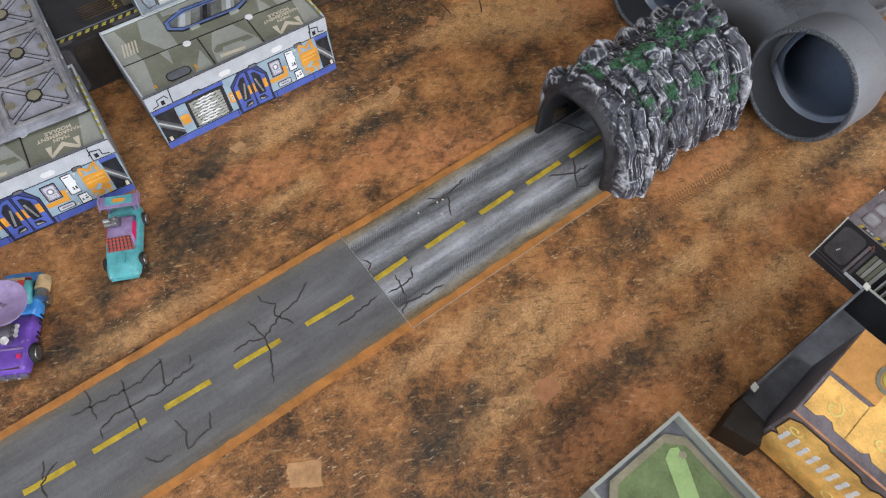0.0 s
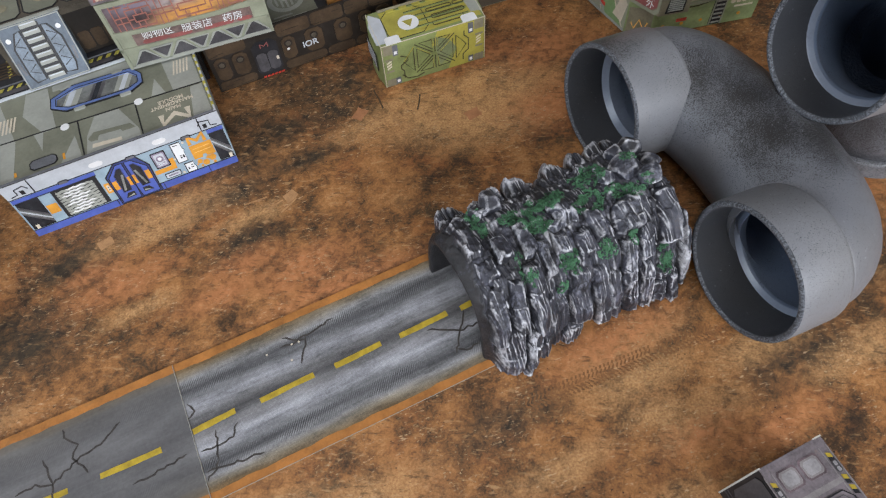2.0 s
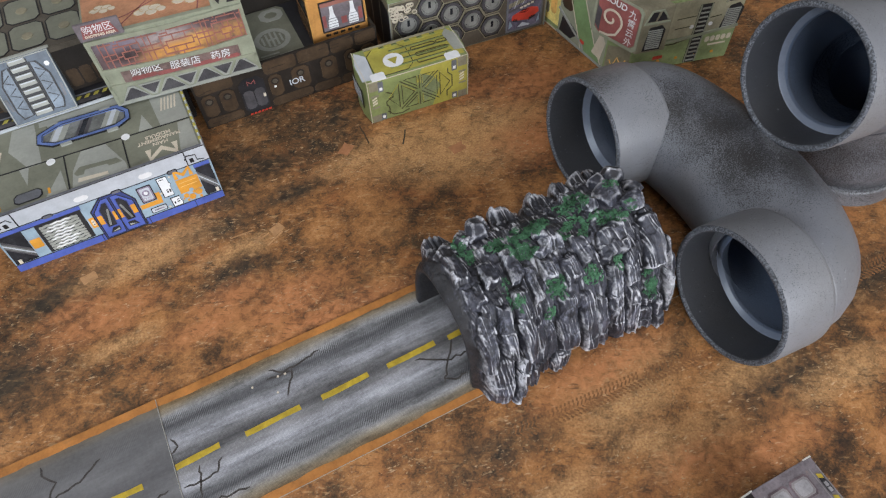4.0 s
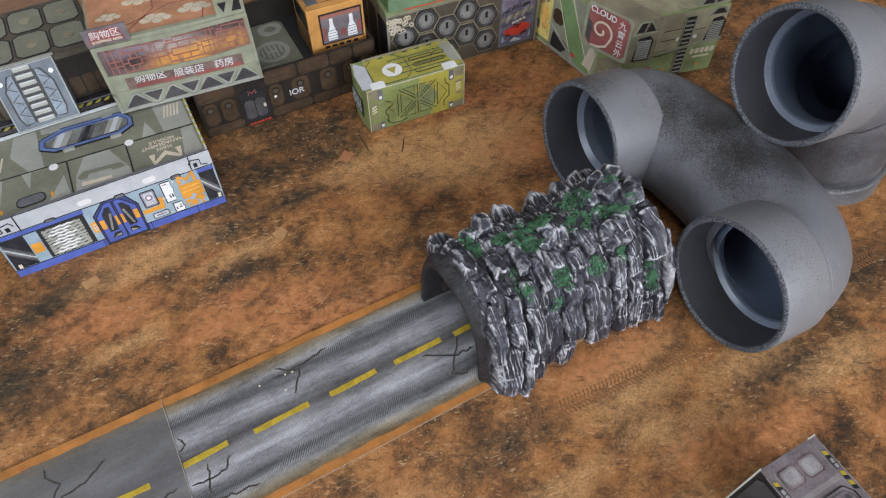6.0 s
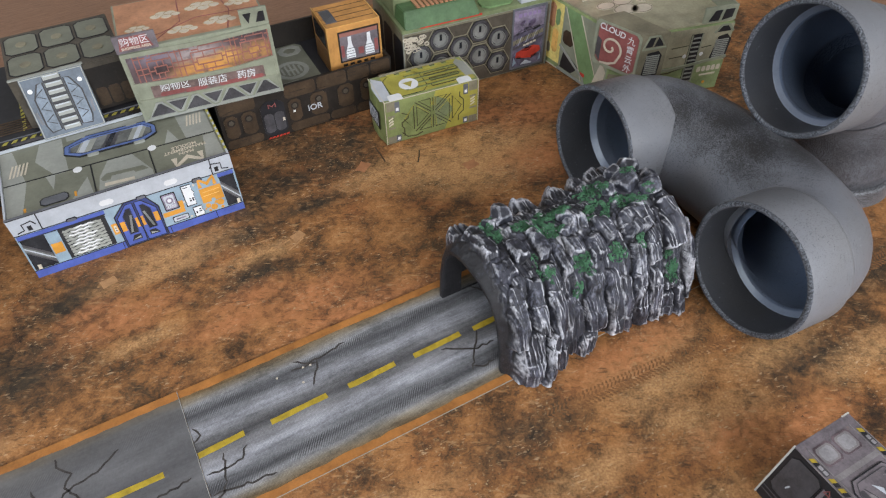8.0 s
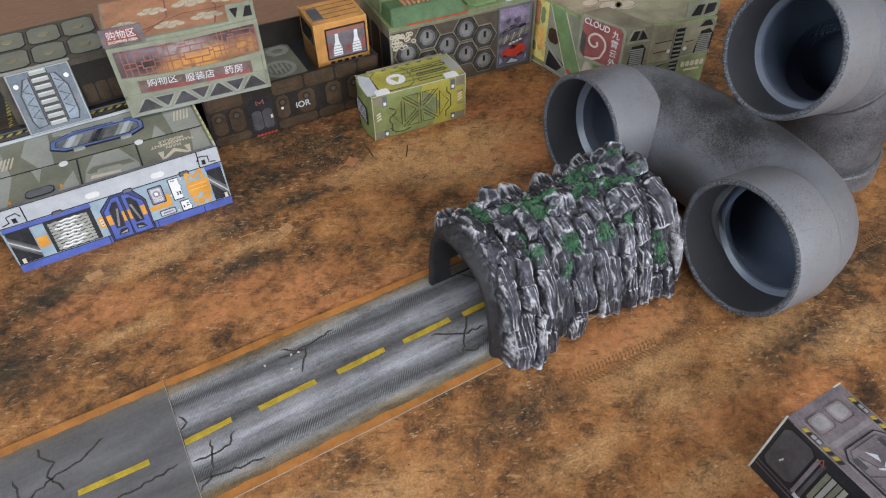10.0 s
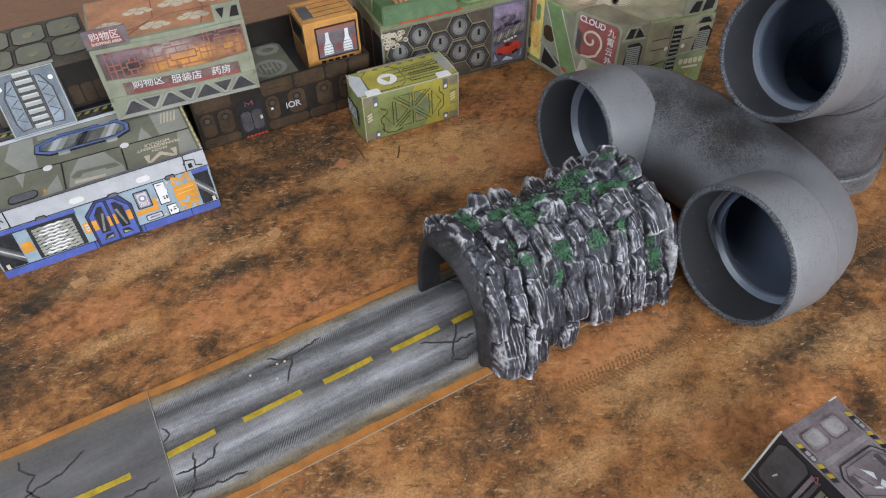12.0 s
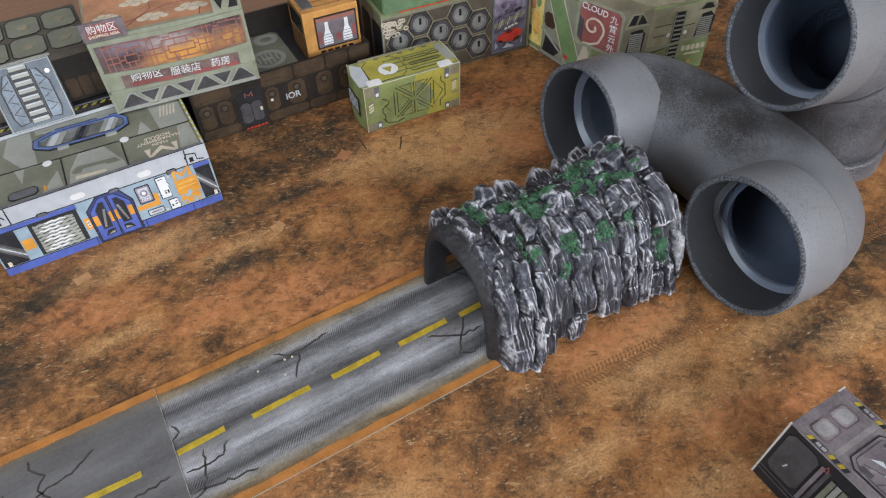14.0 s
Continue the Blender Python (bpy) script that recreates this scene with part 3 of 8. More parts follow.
def ribbon_bm(face, pts, width, layer, bm=None, closed=False, taper=False):
    """A flat line of some width along points."""
    bm = bm or bmesh.new()
    pts = [Vector((*p, 0)) for p in pts]
    if closed:
        pts = pts + pts[:1]
    rows = []
    for i, p in enumerate(pts):
        a, b = pts[max(i - 1, 0)], pts[min(i + 1, len(pts) - 1)]
        if closed and i in (0, len(pts) - 1):
            a, b = pts[-2], pts[1]
        d = (b - a).normalized()
        w = width * (0.35 if taper and i in (0, len(pts) - 1) else 1.0)
        side = Vector((-d.y, d.x, 0)) * w / 2
        rows.append([bm.verts.new(face @ (q + Vector((0, 0, z)))) for q, z in ((p - side, 0.0), (p - side, LAYER * layer), (p + side, LAYER * layer), (p + side, 0.0))])
    for a, b in zip(rows, rows[1:]):
        for i in range(3):
            bm.faces.new((a[i], a[i + 1], b[i + 1], b[i]))
    return bm


def stroke(name, face, pts, width, mat, parent, layer=2, closed=False, label=""):
    return part(name, ribbon_bm(face, pts, width, layer, closed=closed), mat, parent, label)


def lettering(name, words, face, u, v, size, mat, parent, turn=0.0, layer=3, label="", shear=0.0):
    """Words in the built-in font, laid on a face, as a mesh."""
    cu = bpy.data.curves.new(name, "FONT")
    cu.body, cu.size, cu.align_x, cu.align_y, cu.extrude, cu.shear = words, size, "CENTER", "CENTER", 0.0001, shear
    cu.offset = 0.00012 if words.isascii() else 0.0
    tmp = bpy.data.objects.new(name, cu)
    scene.collection.objects.link(tmp)
    bpy.context.view_layer.update()
    me = bpy.data.meshes.new_from_object(tmp.evaluated_get(bpy.context.evaluated_depsgraph_get()))
    bpy.data.objects.remove(tmp)
    bpy.data.curves.remove(cu)
    me.transform(face @ Matrix.Translation((u, v, LAYER * layer)) @ Matrix.Rotation(radians(turn), 4, "Z"))
    me.materials.clear()
    me.materials.append(mat)
    ob = new(name, me)
    ob.parent = parent
    return tagged(ob, label=label)


def edges_of_card(w, d, h, parent, mat=None, t=0.0007, verticals=True):
    """The pale cut edges of a folded card box, as thin strips."""
    mat = mat or M_CARD_EDGE
    if verticals:
        for x, y in ((0, 0), (w, 0)):
            part("card_edge", box_bm(x - t / 2, y - t / 2, 0.0005, x + t / 2, y + t / 2, h), mat, parent)
    part("card_edge", box_bm(0, -t / 2, h - t / 2, w, t / 2, h + t / 2), mat, parent)
    for x in (0, w):
        part("card_edge", box_bm(x - t / 2, t / 2, h - t / 2, x + t / 2, d, h + t / 2), mat, parent)


GROUND = Matrix.Identity(4)

# ---------------------------------------------------------------- room and table
structure("floor", box_bm(-2.6, -2.4, -0.80, 2.6, 2.0, -0.75), M_FLOORBOARD, "dark wooden floor of the room", "floor")
structure("ceiling", box_bm(-2.6, -2.4, 2.1, 2.6, 2.0, 2.2), M_PLASTER, "off-white plaster ceiling of the room", "ceiling")
structure("wall_north", box_bm(-2.6, 2.0, -0.8, 2.6, 2.1, 2.2), M_PLASTER, "plain off-white plaster wall of the room", "wall")
bm = box_bm(-2.7, -2.5, -0.8, -2.6, 2.1, 0.65)
box_bm(-2.7, -2.5, 1.85, -2.6, 2.1, 2.2, bm=bm)
box_bm(-2.7, -2.5, 0.65, -2.6, -0.9, 1.85, bm=bm)
box_bm(-2.7, 0.9, 0.65, -2.6, 2.1, 1.85, bm=bm)
structure("wall_west", bm, M_PLASTER, "off-white plaster wall with a side window opening", "wall")
structure("wall_east", box_bm(2.6, -2.5, -0.8, 2.7, 2.1, 2.2), M_PLASTER, "plain off-white plaster wall of the room", "wall")
bm = box_bm(-2.6, -2.5, -0.8, 2.6, -2.4, 0.35)
box_bm(-2.6, -2.5, 1.85, 2.6, -2.4, 2.2, bm=bm)
box_bm(-2.6, -2.5, 0.35, -1.1, -2.4, 1.85, bm=bm)
box_bm(1.9, -2.5, 0.35, 2.6, -2.4, 1.85, bm=bm)
structure("wall_south", bm, M_PLASTER, "off-white plaster wall with a wide window opening", "wall")

table = thing("table", 0.15, 0.1, -0.75, 0, "brown wooden table that carries the printed game mat", "table")
part("tabletop", box_bm(-1.0, -0.95, 0.715, 1.1, 0.95, 0.7475, 0.004), M_WOOD, table)
for lx in (-0.9, 1.0):
    for ly in (-0.85, 0.85):
        part("leg", box_bm(lx - 0.035, ly - 0.035, 0, lx + 0.035, ly + 0.035, 0.715, 0.003), M_WOOD, table)

game_mat = tagged(link("game_mat", box_bm(-0.75, -0.75, -0.0024, 1.0, 0.56, 0.0), M_DIRT),
                  "printed wasteland game mat of rusty brown earth on the table", "game mat")
rng = random.Random(4)


def scrap(x, y, size, turn, mat, squash=0.75):
    """A ragged square of scrap printed on the mat."""
    a0 = radians(turn)
    pts = []
    for i in range(12):
        a = math.pi / 4 + math.pi / 2 * (i // 3)
        b = a + math.pi / 2
        k = (i % 3) / 3
        px, py = (1 - k) * math.cos(a) + k * math.cos(b), (1 - k) * math.sin(a) + k * math.sin(b)
        r = size * rng.uniform(0.62, 0.78)
        px, py = r * px, r * py * squash
        pts.append((x + px * math.cos(a0) - py * math.sin(a0), y + px * math.sin(a0) + py * math.cos(a0)))
    decal("scrap_mark", GROUND, pts, mat, game_mat, 0.4)


scrap(0.142, 0.177, 0.013, 20, M_CHIP)
scrap(-0.026, 0.206, 0.013, 12, M_CHIP)
scrap(0.238, 0.239, 0.015, 40, M_CHIP_RUST)
scrap(0.339, 0.186, 0.015, 5, M_CHIP_RUST)
scrap(0.056, -0.165, 0.022, 5, M_CHIP_RUST)
scrap(-0.135, -0.106, 0.026, -30, M_CHIP)
for x0, y0, x1, y1 in ((0.118, 0.172, 0.134, 0.176), (0.128, 0.163, 0.146, 0.172), (0.262, 0.235, 0.263, 0.262), (0.292, 0.217, 0.303, 0.235), (0.10, 0.187, 0.122, 0.186)):
    stroke("splinter_mark", GROUND, [(x0, y0), ((x0 + x1) / 2 + 0.0006, (y0 + y1) / 2), (x1, y1)], 0.0016, M_CHIP if y0 < 0.2 else M_BROWN, game_mat, 0.5)
# tyre tracks pressed into the printed mud
for x0, x1, y0, slope in ((0.2395, 0.352, -0.0960, -0.068), (0.356, 0.41, -0.1040, -0.09), (0.52, 0.66, -0.1105, -0.03)):
    for i in range(int((x1 - x0) / 0.0036)):
        x = x0 + 0.0036 * i
        y = y0 + slope * (x - x0)
        for side in (-1, 1):
            stroke("tread_mark", GROUND, [(x, y + 0.0005 * side), (x + 0.0030, y + 0.0036 * side)], 0.0013, M_TREAD, game_mat, 0.4)
            stroke("tread_mark", GROUND, [(x + 0.0022, y + 0.0044 * side), (x + 0.0036, y + 0.0066 * side)], 0.0016, M_TREAD, game_mat, 0.4)

# ---------------------------------------------------------------- road tiles


def road_tile(x0, x1, z, mat, label):
    r = thing("road_tile", 0, 0, 0, 0, label, "road tile", "road tiles in one line")
    part("road_sheet", box_bm(x0, -0.0565, 0.0001, x1, 0.0615, z, 0.0002), mat, r)
    part("cut_edge", box_bm(x0, -0.0567, 0.0001, x1, -0.0565, z), M_GREYLIGHT if x1 > 0.1 else M_EDGE, r, "thin cut edge")
    part("cut_edge", box_bm(x1, -0.0565, 0.0001, x1 + 0.00025, 0.0615, z), M_CARD_EDGE, r, "pale cut edge")
    ragged = random.Random(int(100 * x1) + 7)
    for out, inn in ((0.0614, 0.0545), (-0.0564, -0.0498)):
        n = 60
        pts = [(x0 + (x1 - x0) * i / n, out) for i in range(n + 1)] + [(x1 - (x1 - x0) * i / n, inn + ragged.uniform(-0.0007, 0.0007)) for i in range(n + 1)]
        decal("border", frame_of((0, 0, z), (1, 0, 0), (0, 1, 0)), pts, M_EDGE, r, 0.5, "hand-painted orange border")
    return r


def dash(tile, z, x0, x1, y, tilt):
    n, pts = 5, []
    for i in range(n + 1):
        pts.append((x0 + (x1 - x0) * i / n, y - 0.0024 + tilt * i / n + rng.uniform(-0.0003, 0.0003)))
    for i in range(n, -1, -1):
        pts.append((x0 + (x1 - x0) * i / n + rng.uniform(-0.0003, 0.0003), y + 0.0024 + tilt * i / n + rng.uniform(-0.0003, 0.0003)))
    decal("dash", frame_of((0, 0, z), (1, 0, 0), (0, 1, 0)), pts, M_YELLOW, tile, 0.8, "yellow painted centre dash")


ZA, ZB = 0.0010, 0.0019
road_a = road_tile(0.0, 0.43, ZA, M_ROAD, "worn grey painted road tile with tyre streaks on the mat")
road_b = road_tile(-0.46, -0.0005, ZB, M_ROAD_DARK, "smooth dark grey painted road tile overlapping the next one")
for x0, x1 in ((0.0005, 0.035), (0.0555, 0.101), (0.1185, 0.1595), (0.1757, 0.2195), (0.2312, 0.275), (0.2915, 0.335), (0.352, 0.395)):
    dash(road_a, ZA, x0, x1, 0.0006, 0.0012)
for x0, x1, y in ((-0.0714, -0.0245, -0.001), (-0.1374, -0.0955, 0.0008), (-0.1979, -0.1587, 0.003), (-0.256, -0.2134, 0.0042), (-0.309, -0.27, 0.0055), (-0.37, -0.33, 0.007), (-0.43, -0.39, 0.008)):
    dash(road_b, ZB, x0, x1, y, -0.0012)


def crack(tile, z, pts, width=0.0015):
    """A jagged painted crack through the given points."""
    out = []
    for a, b in zip(pts, pts[1:]):
        k = max(2, int(math.hypot(b[0] - a[0], b[1] - a[1]) / 0.0035))
        for i in range(k):
            f = i / k
            j = 0.0 if i == 0 else 0.0012
            out.append((a[0] + (b[0] - a[0]) * f + rng.uniform(-j, j), a[1] + (b[1] - a[1]) * f + rng.uniform(-j, j)))
    out.append(pts[-1])
    part("crack", ribbon_bm(frame_of((0, 0, z), (1, 0, 0), (0, 1, 0)), out, width, 0.9, taper=True), M_CRACK, tile)


for pts in ([(0.088, 0.043), (0.099, 0.036), (0.116, 0.038), (0.132, 0.041)], [(0.106, 0.036), (0.101, 0.026), (0.095, 0.015)], [(0.084, 0.036), (0.094, 0.034), (0.105, 0.034)],
            [(0.002, -0.017), (0.014, -0.018), (0.028, -0.017), (0.034, -0.008)], [(0.017, -0.006), (0.015, -0.017), (0.013, -0.029)], [(0.002, -0.034), (0.018, -0.036), (0.046, -0.039)],
            [(0.198, -0.005), (0.211, -0.011), (0.222, -0.017), (0.24, -0.018)], [(0.233, -0.002), (0.222, -0.017), (0.211, -0.034)], [(0.212, -0.03), (0.22, -0.035), (0.231, -0.034)],
            [(0.252, 0.042), (0.262, 0.03), (0.268, 0.016)], [(0.0, 0.012), (0.006, 0.016), (0.002, 0.024)], [(0.013, -0.029), (0.006, -0.037), (0.001, -0.041)]):
    crack(road_a, ZA, pts)
for pts in ([(-0.091, 0.048), (-0.091, 0.041), (-0.082, 0.031), (-0.088, 0.022), (-0.079, 0.006)], [(-0.049, 0.034), (-0.066, 0.023), (-0.082, 0.021), (-0.105, 0.009), (-0.107, -0.005), (-0.119, -0.03)],
            [(-0.132, 0.013), (-0.117, 0.015), (-0.105, 0.009), (-0.109, 0.031)], [(-0.259, 0.041), (-0.204, 0.034), (-0.182, 0.043)], [(-0.243, 0.055), (-0.244, 0.026)], [(-0.216, 0.046), (-0.22, -0.003)],
            [(-0.245, 0.017), (-0.231, 0.022), (-0.192, 0.018), (-0.162, 0.023)], [(-0.184, 0.045), (-0.186, 0.032), (-0.189, 0.019)], [(-0.196, -0.01), (-0.192, -0.024), (-0.197, -0.037), (-0.176, -0.033), (-0.171, -0.02)],
            [(-0.226, -0.023), (-0.22, -0.032), (-0.209, -0.034)], [(-0.28, 0.013), (-0.296, 0.004), (-0.296, -0.01)], [(-0.289, 0.02), (-0.294, 0.006)], [(-0.050, -0.018), (-0.026, -0.017), (-0.008, -0.014)],
            [(-0.245, 0.017), (-0.246, 0.009)], [(-0.162, 0.033), (-0.166, 0.025)]):
    crack(road_b, ZB, pts)
for x, y in ((0.0935, 0.0345), (0.0995, 0.034), (0.072, 0.035), (0.089, 0.0215)):
    decal("paint_fleck", frame_of((0, 0, ZA), (1, 0, 0), (0, 1, 0)), disc(x, y, 0.0010, 7), M_CREAM, road_a, 1.0)

# ---------------------------------------------------------------- rock tunnel


def soft_noise(a, b, seed=0.0):
    """Smooth value noise on arrays, -1 to 1."""
    ia, ib = np.floor(a), np.floor(b)
    fa, fb = a - ia, b - ib
    fa, fb = fa * fa * (3 - 2 * fa), fb * fb * (3 - 2 * fb)

    def corner(i, j):
        h = np.sin(i * 127.1 + j * 311.7 + seed * 74.7) * 43758.5453
        return (h - np.floor(h)) * 2 - 1

    low = corner(ia, ib) * (1 - fa) + corner(ia + 1, ib) * fa
    high = corner(ia, ib + 1) * (1 - fa) + corner(ia + 1, ib + 1) * fa
    return low * (1 - fb) + high * fb


def blurred(a, n):
    """Box blur over n cells each way, twice."""
    for axis in (0, 1, 0, 1):
        pad = [(0, 0), (0, 0)]
        pad[axis] = (n + 1, n)
        c = np.cumsum(np.pad(a, pad, mode="edge"), axis=axis)
        k = 2 * n + 1
        a = (c[k:] - c[:-k]) / k if axis == 0 else (c[:, k:] - c[:, :-k]) / k
    return a


def step01(v):
    v = np.clip(v, 0.0, 1.0)
    return v * v * (3 - 2 * v)


# standing blocks of the rock: x at foot, x at head, start and end up the slope, half width, how far they stand out
ROCK_BLOCKS = ((0.2405, 0.2490, 0.0, 0.052, 0.0100, 0.0110), (0.2560, 0.2655, 0.0, 0.045, 0.0085, 0.0135), (0.2720, 0.2765, 0.0, 0.050, 0.0065, 0.0085), (0.2350, 0.2440, 0.034, 0.088, 0.0080, 0.0065),
               (0.2530, 0.2600, 0.042, 0.088, 0.0068, 0.0075), (0.2690, 0.2755, 0.034, 0.092, 0.0088, 0.0085), (0.2830, 0.2810, 0.006, 0.066, 0.0062, 0.0060), (0.2985, 0.3030, 0.0, 0.024, 0.0105, 0.0075),
               (0.3050, 0.3110, 0.020, 0.074, 0.0098, 0.0068), (0.3265, 0.3255, 0.005, 0.070, 0.0080, 0.0078), (0.3415, 0.3385, 0.0, 0.060, 0.0060, 0.0060), (0.3490, 0.3540, 0.042, 0.082, 0.0072, 0.0080),
               (0.3540, 0.3520, 0.0, 0.044, 0.0070, 0.0062), (0.3665, 0.3670, 0.0, 0.053, 0.0062, 0.0070), (0.3795, 0.3805, 0.0, 0.026, 0.0085, 0.0072))
ROCK_LEDGES = ((0.3935, 0.3920, 0.0, 0.031, 0.0075, 0.0115), (0.3850, 0.3840, 0.024, 0.037, 0.0110, 0.0045), (0.3860, 0.3960, 0.062, 0.105, 0.0095, 0.0080), (0.4035, 0.4050, 0.006, 0.083, 0.0055, 0.0075),
               (0.3570, 0.3640, 0.082, 0.108, 0.0130, 0.0090), (0.3660, 0.3695, 0.056, 0.087, 0.0068, 0.0068), (0.2450, 0.2460, 0.090, 0.109, 0.0095, 0.0045), (0.2420, 0.2440, 0.112, 0.150, 0.0075, 0.0050),
               (0.2610, 0.2620, 0.098, 0.122, 0.0075, 0.0050), (0.2800, 0.2830, 0.096, 0.126, 0.0062, 0.0050), (0.2880, 0.2885, 0.076, 0.106, 0.0045, 0.0055), (0.3040, 0.3060, 0.086, 0.106, 0.0065, 0.0055),
               (0.3215, 0.3230, 0.078, 0.100, 0.0080, 0.0045), (0.3175, 0.3190, 0.108, 0.130, 0.0085, 0.0065), (0.3350, 0.3360, 0.084, 0.112, 0.0065, 0.0055))


def rock_tunnel():
    t = thing("rock_tunnel", 0, 0, 0, 0, "grey rock tunnel with white dry-brushed edges and green moss", "tunnel")
    x_front, x_back = 0.2262, 0.4075
    # outline across the road: y, z
    key = np.array([(-0.057, 0.001), (-0.0545, 0.030), (-0.0475, 0.058), (-0.036, 0.0765), (-0.014, 0.0885), (0.016, 0.0895), (0.035, 0.083), (0.048, 0.064), (0.054, 0.035), (0.055, 0.001)])
    cum = np.concatenate(([0.0], np.cumsum(np.hypot(*(key[1:] - key[:-1]).T))))
    total = cum[-1]
    NX, NS = 520, 560
    v = np.linspace(0, total, NS + 1)
    py, pz = np.interp(v, cum, key[:, 0]), np.interp(v, cum, key[:, 1])
    for _ in range(260):  # round the outline
        for a in (py, pz):
            a[1:-1] = (a[:-2] + 2 * a[1:-1] + a[2:]) / 4
    ty, tz = np.gradient(py), np.gradient(pz)
    ny, nz = -tz / np.hypot(ty, tz), ty / np.hypot(ty, tz)
    x = np.linspace(x_front, x_back, NX + 1)
    U, V = np.meshgrid(x, v, indexing="ij")
    wu = U + 0.0011 * soft_noise(U * 120, V * 70, 3) + 0.0003 * soft_noise(U * 520, V * 420, 4)
    wv = V + 0.0022 * soft_noise(U * 240, V * 120, 5)
    rr = random.Random(21)
    blocks = []
    for _ in range(150):  # smaller slivers between the large blocks
        a, b = rr.uniform(0.236, 0.406), rr.uniform(-0.01, 0.225)
        side = b < 0.085 or b > 0.165
        blocks.append((a, a + rr.uniform(-0.002, 0.003), b, b + (rr.uniform(0.018, 0.04) if side else rr.uniform(0.006, 0.014)), rr.uniform(0.0030, 0.0056), rr.uniform(0.0012, 0.0030)))
    slivers = len(blocks)
    for _ in range(26):  # blocks of the far side
        a, b = rr.uniform(0.245, 0.40), rr.choice((0.17, 0.19, 0.205))
        blocks.append((a, a + rr.uniform(-0.004, 0.004), b, b + rr.uniform(0.02, 0.05), rr.uniform(0.006, 0.010), rr.uniform(0.005, 0.009)))
    blocks += list(ROCK_BLOCKS) + list(ROCK_LEDGES)
    H, owner = np.full(U.shape, -0.0022), np.zeros(U.shape)
    for k, (u0, u1, v0, v1, r, out) in enumerate(blocks):
        f = np.clip((wv - v0) / (v1 - v0), 0, 1)
        skew, nose, cut = rr.uniform(-0.4, 0.4), rr.uniform(0.15, 0.45), rr.uniform(0.3, 0.8)
        d = (wu - (u0 + (u1 - u0) * f)) / (r * (1 - 0.22 * f))
        shape = np.clip(1 - np.abs(d) ** 4.0, 0, 1) ** 0.6 * (1 + skew * d)
        shape = shape * (1 - nose * f) * np.where(f > cut, 0.86, 1.0)
        head = step01((v1 - wv) / (0.0028 + 0.0012 * (1 + d)))
        foot = step01((wv - v0) / 0.005) if v0 > 0.001 else 1.0
        h = 1.45 * out * shape * head * foot - (0.0012 if k < slivers else 0.0)
        hit = (h > H) & (np.abs(d) < 1) & (wv < v1) & (wv > v0 - 0.0005)
        H, owner = np.where(hit, h, H), np.where(hit, k + 1.0, owner)
    # fine upright splits in every block, and crumbled lumps on the top
    upright = step01(np.minimum(np.abs(V - 0.125), 0.06) / 0.05)
    top = 1 - upright
    split = 1 - np.abs(soft_noise(wu / 0.0034 + owner * 3.7, V / 0.034 + owner, 7)) * 2
    crisp = 1 - np.abs(soft_noise(wu / 0.0016 + owner * 1.9, V / 0.024 + owner, 8)) * 2
    lumps = soft_noise(U / 0.0055, V / 0.0050, 9) + 0.55 * soft_noise(U / 0.0025, V / 0.0023, 10)
    chips = soft_noise(wu / 0.0035 + owner, V / 0.0060, 12)
    H = H + (0.25 + 0.75 * upright) * (0.0011 * split + 0.0006 * crisp) + (0.3 + 0.7 * top) * 0.0011 * lumps + 0.0005 * chips
    H = H + 0.0018 * soft_noise(U * 55, V * 55, 13)
    # saddle of the ridge, and the smooth arch at the mouth
    H = H - 0.010 * np.exp(-((U - 0.325) / 0.035) ** 2 - ((V - 0.150) / 0.022) ** 2) + 0.004 * np.exp(-((U - 0.385) / 0.025) ** 2 - ((V - 0.125) / 0.03) ** 2)
    rim = 0.2302 + 0.0050 * np.exp(-((V - 0.118) / 0.03) ** 2) + 0.0016 * soft_noise(V * 160, V * 0, 14)
    rocky = step01((U - rim) / 0.0035)
    flare = -0.0098 * (1 - np.clip((U - x_front) / 0.0125, 0, 1) ** 0.8)
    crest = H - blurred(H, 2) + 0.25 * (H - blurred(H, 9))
    H = rocky * H + (1 - rocky) * 0.00035 * soft_noise(U * 380, V * 300, 15) + flare
    end = step01((U - (x_back - 0.006)) / 0.006)
    H = H - 0.007 * end * end
    low, high = np.percentile(crest[:, : NS // 2], 74), np.percentile(crest[:, : NS // 2], 94)
    dry = np.clip((crest - low) / (high - low), 0, 1) * rocky
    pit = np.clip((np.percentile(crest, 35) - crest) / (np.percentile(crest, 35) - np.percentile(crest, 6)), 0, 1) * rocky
    thin = np.abs(soft_noise(wu / 0.0021 + owner * 5.3, V / 0.030 + owner * 1.7, 21))
    line = np.clip(1 - thin / 0.20, 0, 1) * rocky * (1 - 0.8 * pit) * step01(0.5 + 1.5 * soft_noise(wu / 0.006 + owner, V / 0.012, 22))
    lean = -0.0385 * py[None, :] * (1 - (U - x_front) / (x_back - x_front))
    X = U + lean + 0.0035 * end * soft_noise(V * 140, V * 0, 16)
    Y, Z = py[None, :] + ny[None, :] * H, np.maximum(pz[None, :] + nz[None, :] * H, 0.0012)
    verts = np.stack((X, Y, Z), -1).reshape(-1, 3).tolist()

    def opening(xx, yy, zz):
        """The small side window in the far wall, close to the mouth."""
        return 0.2435 < xx < 0.2625 and yy > 0.03 and 0.007 < zz < 0.030 - 0.25 * abs(xx - 0.25)

    faces, n1 = [], NS + 1
    for i in range(NX):
        for j in range(NS):
            if not opening(x[i], py[j], pz[j]):
                a = i * n1 + j
                faces.append((a, a + 1, a + n1 + 1, a + n1))
    # the smooth bore, with the mouth's lip and the far end closed on to it
    NB, step = NS // 6, 6
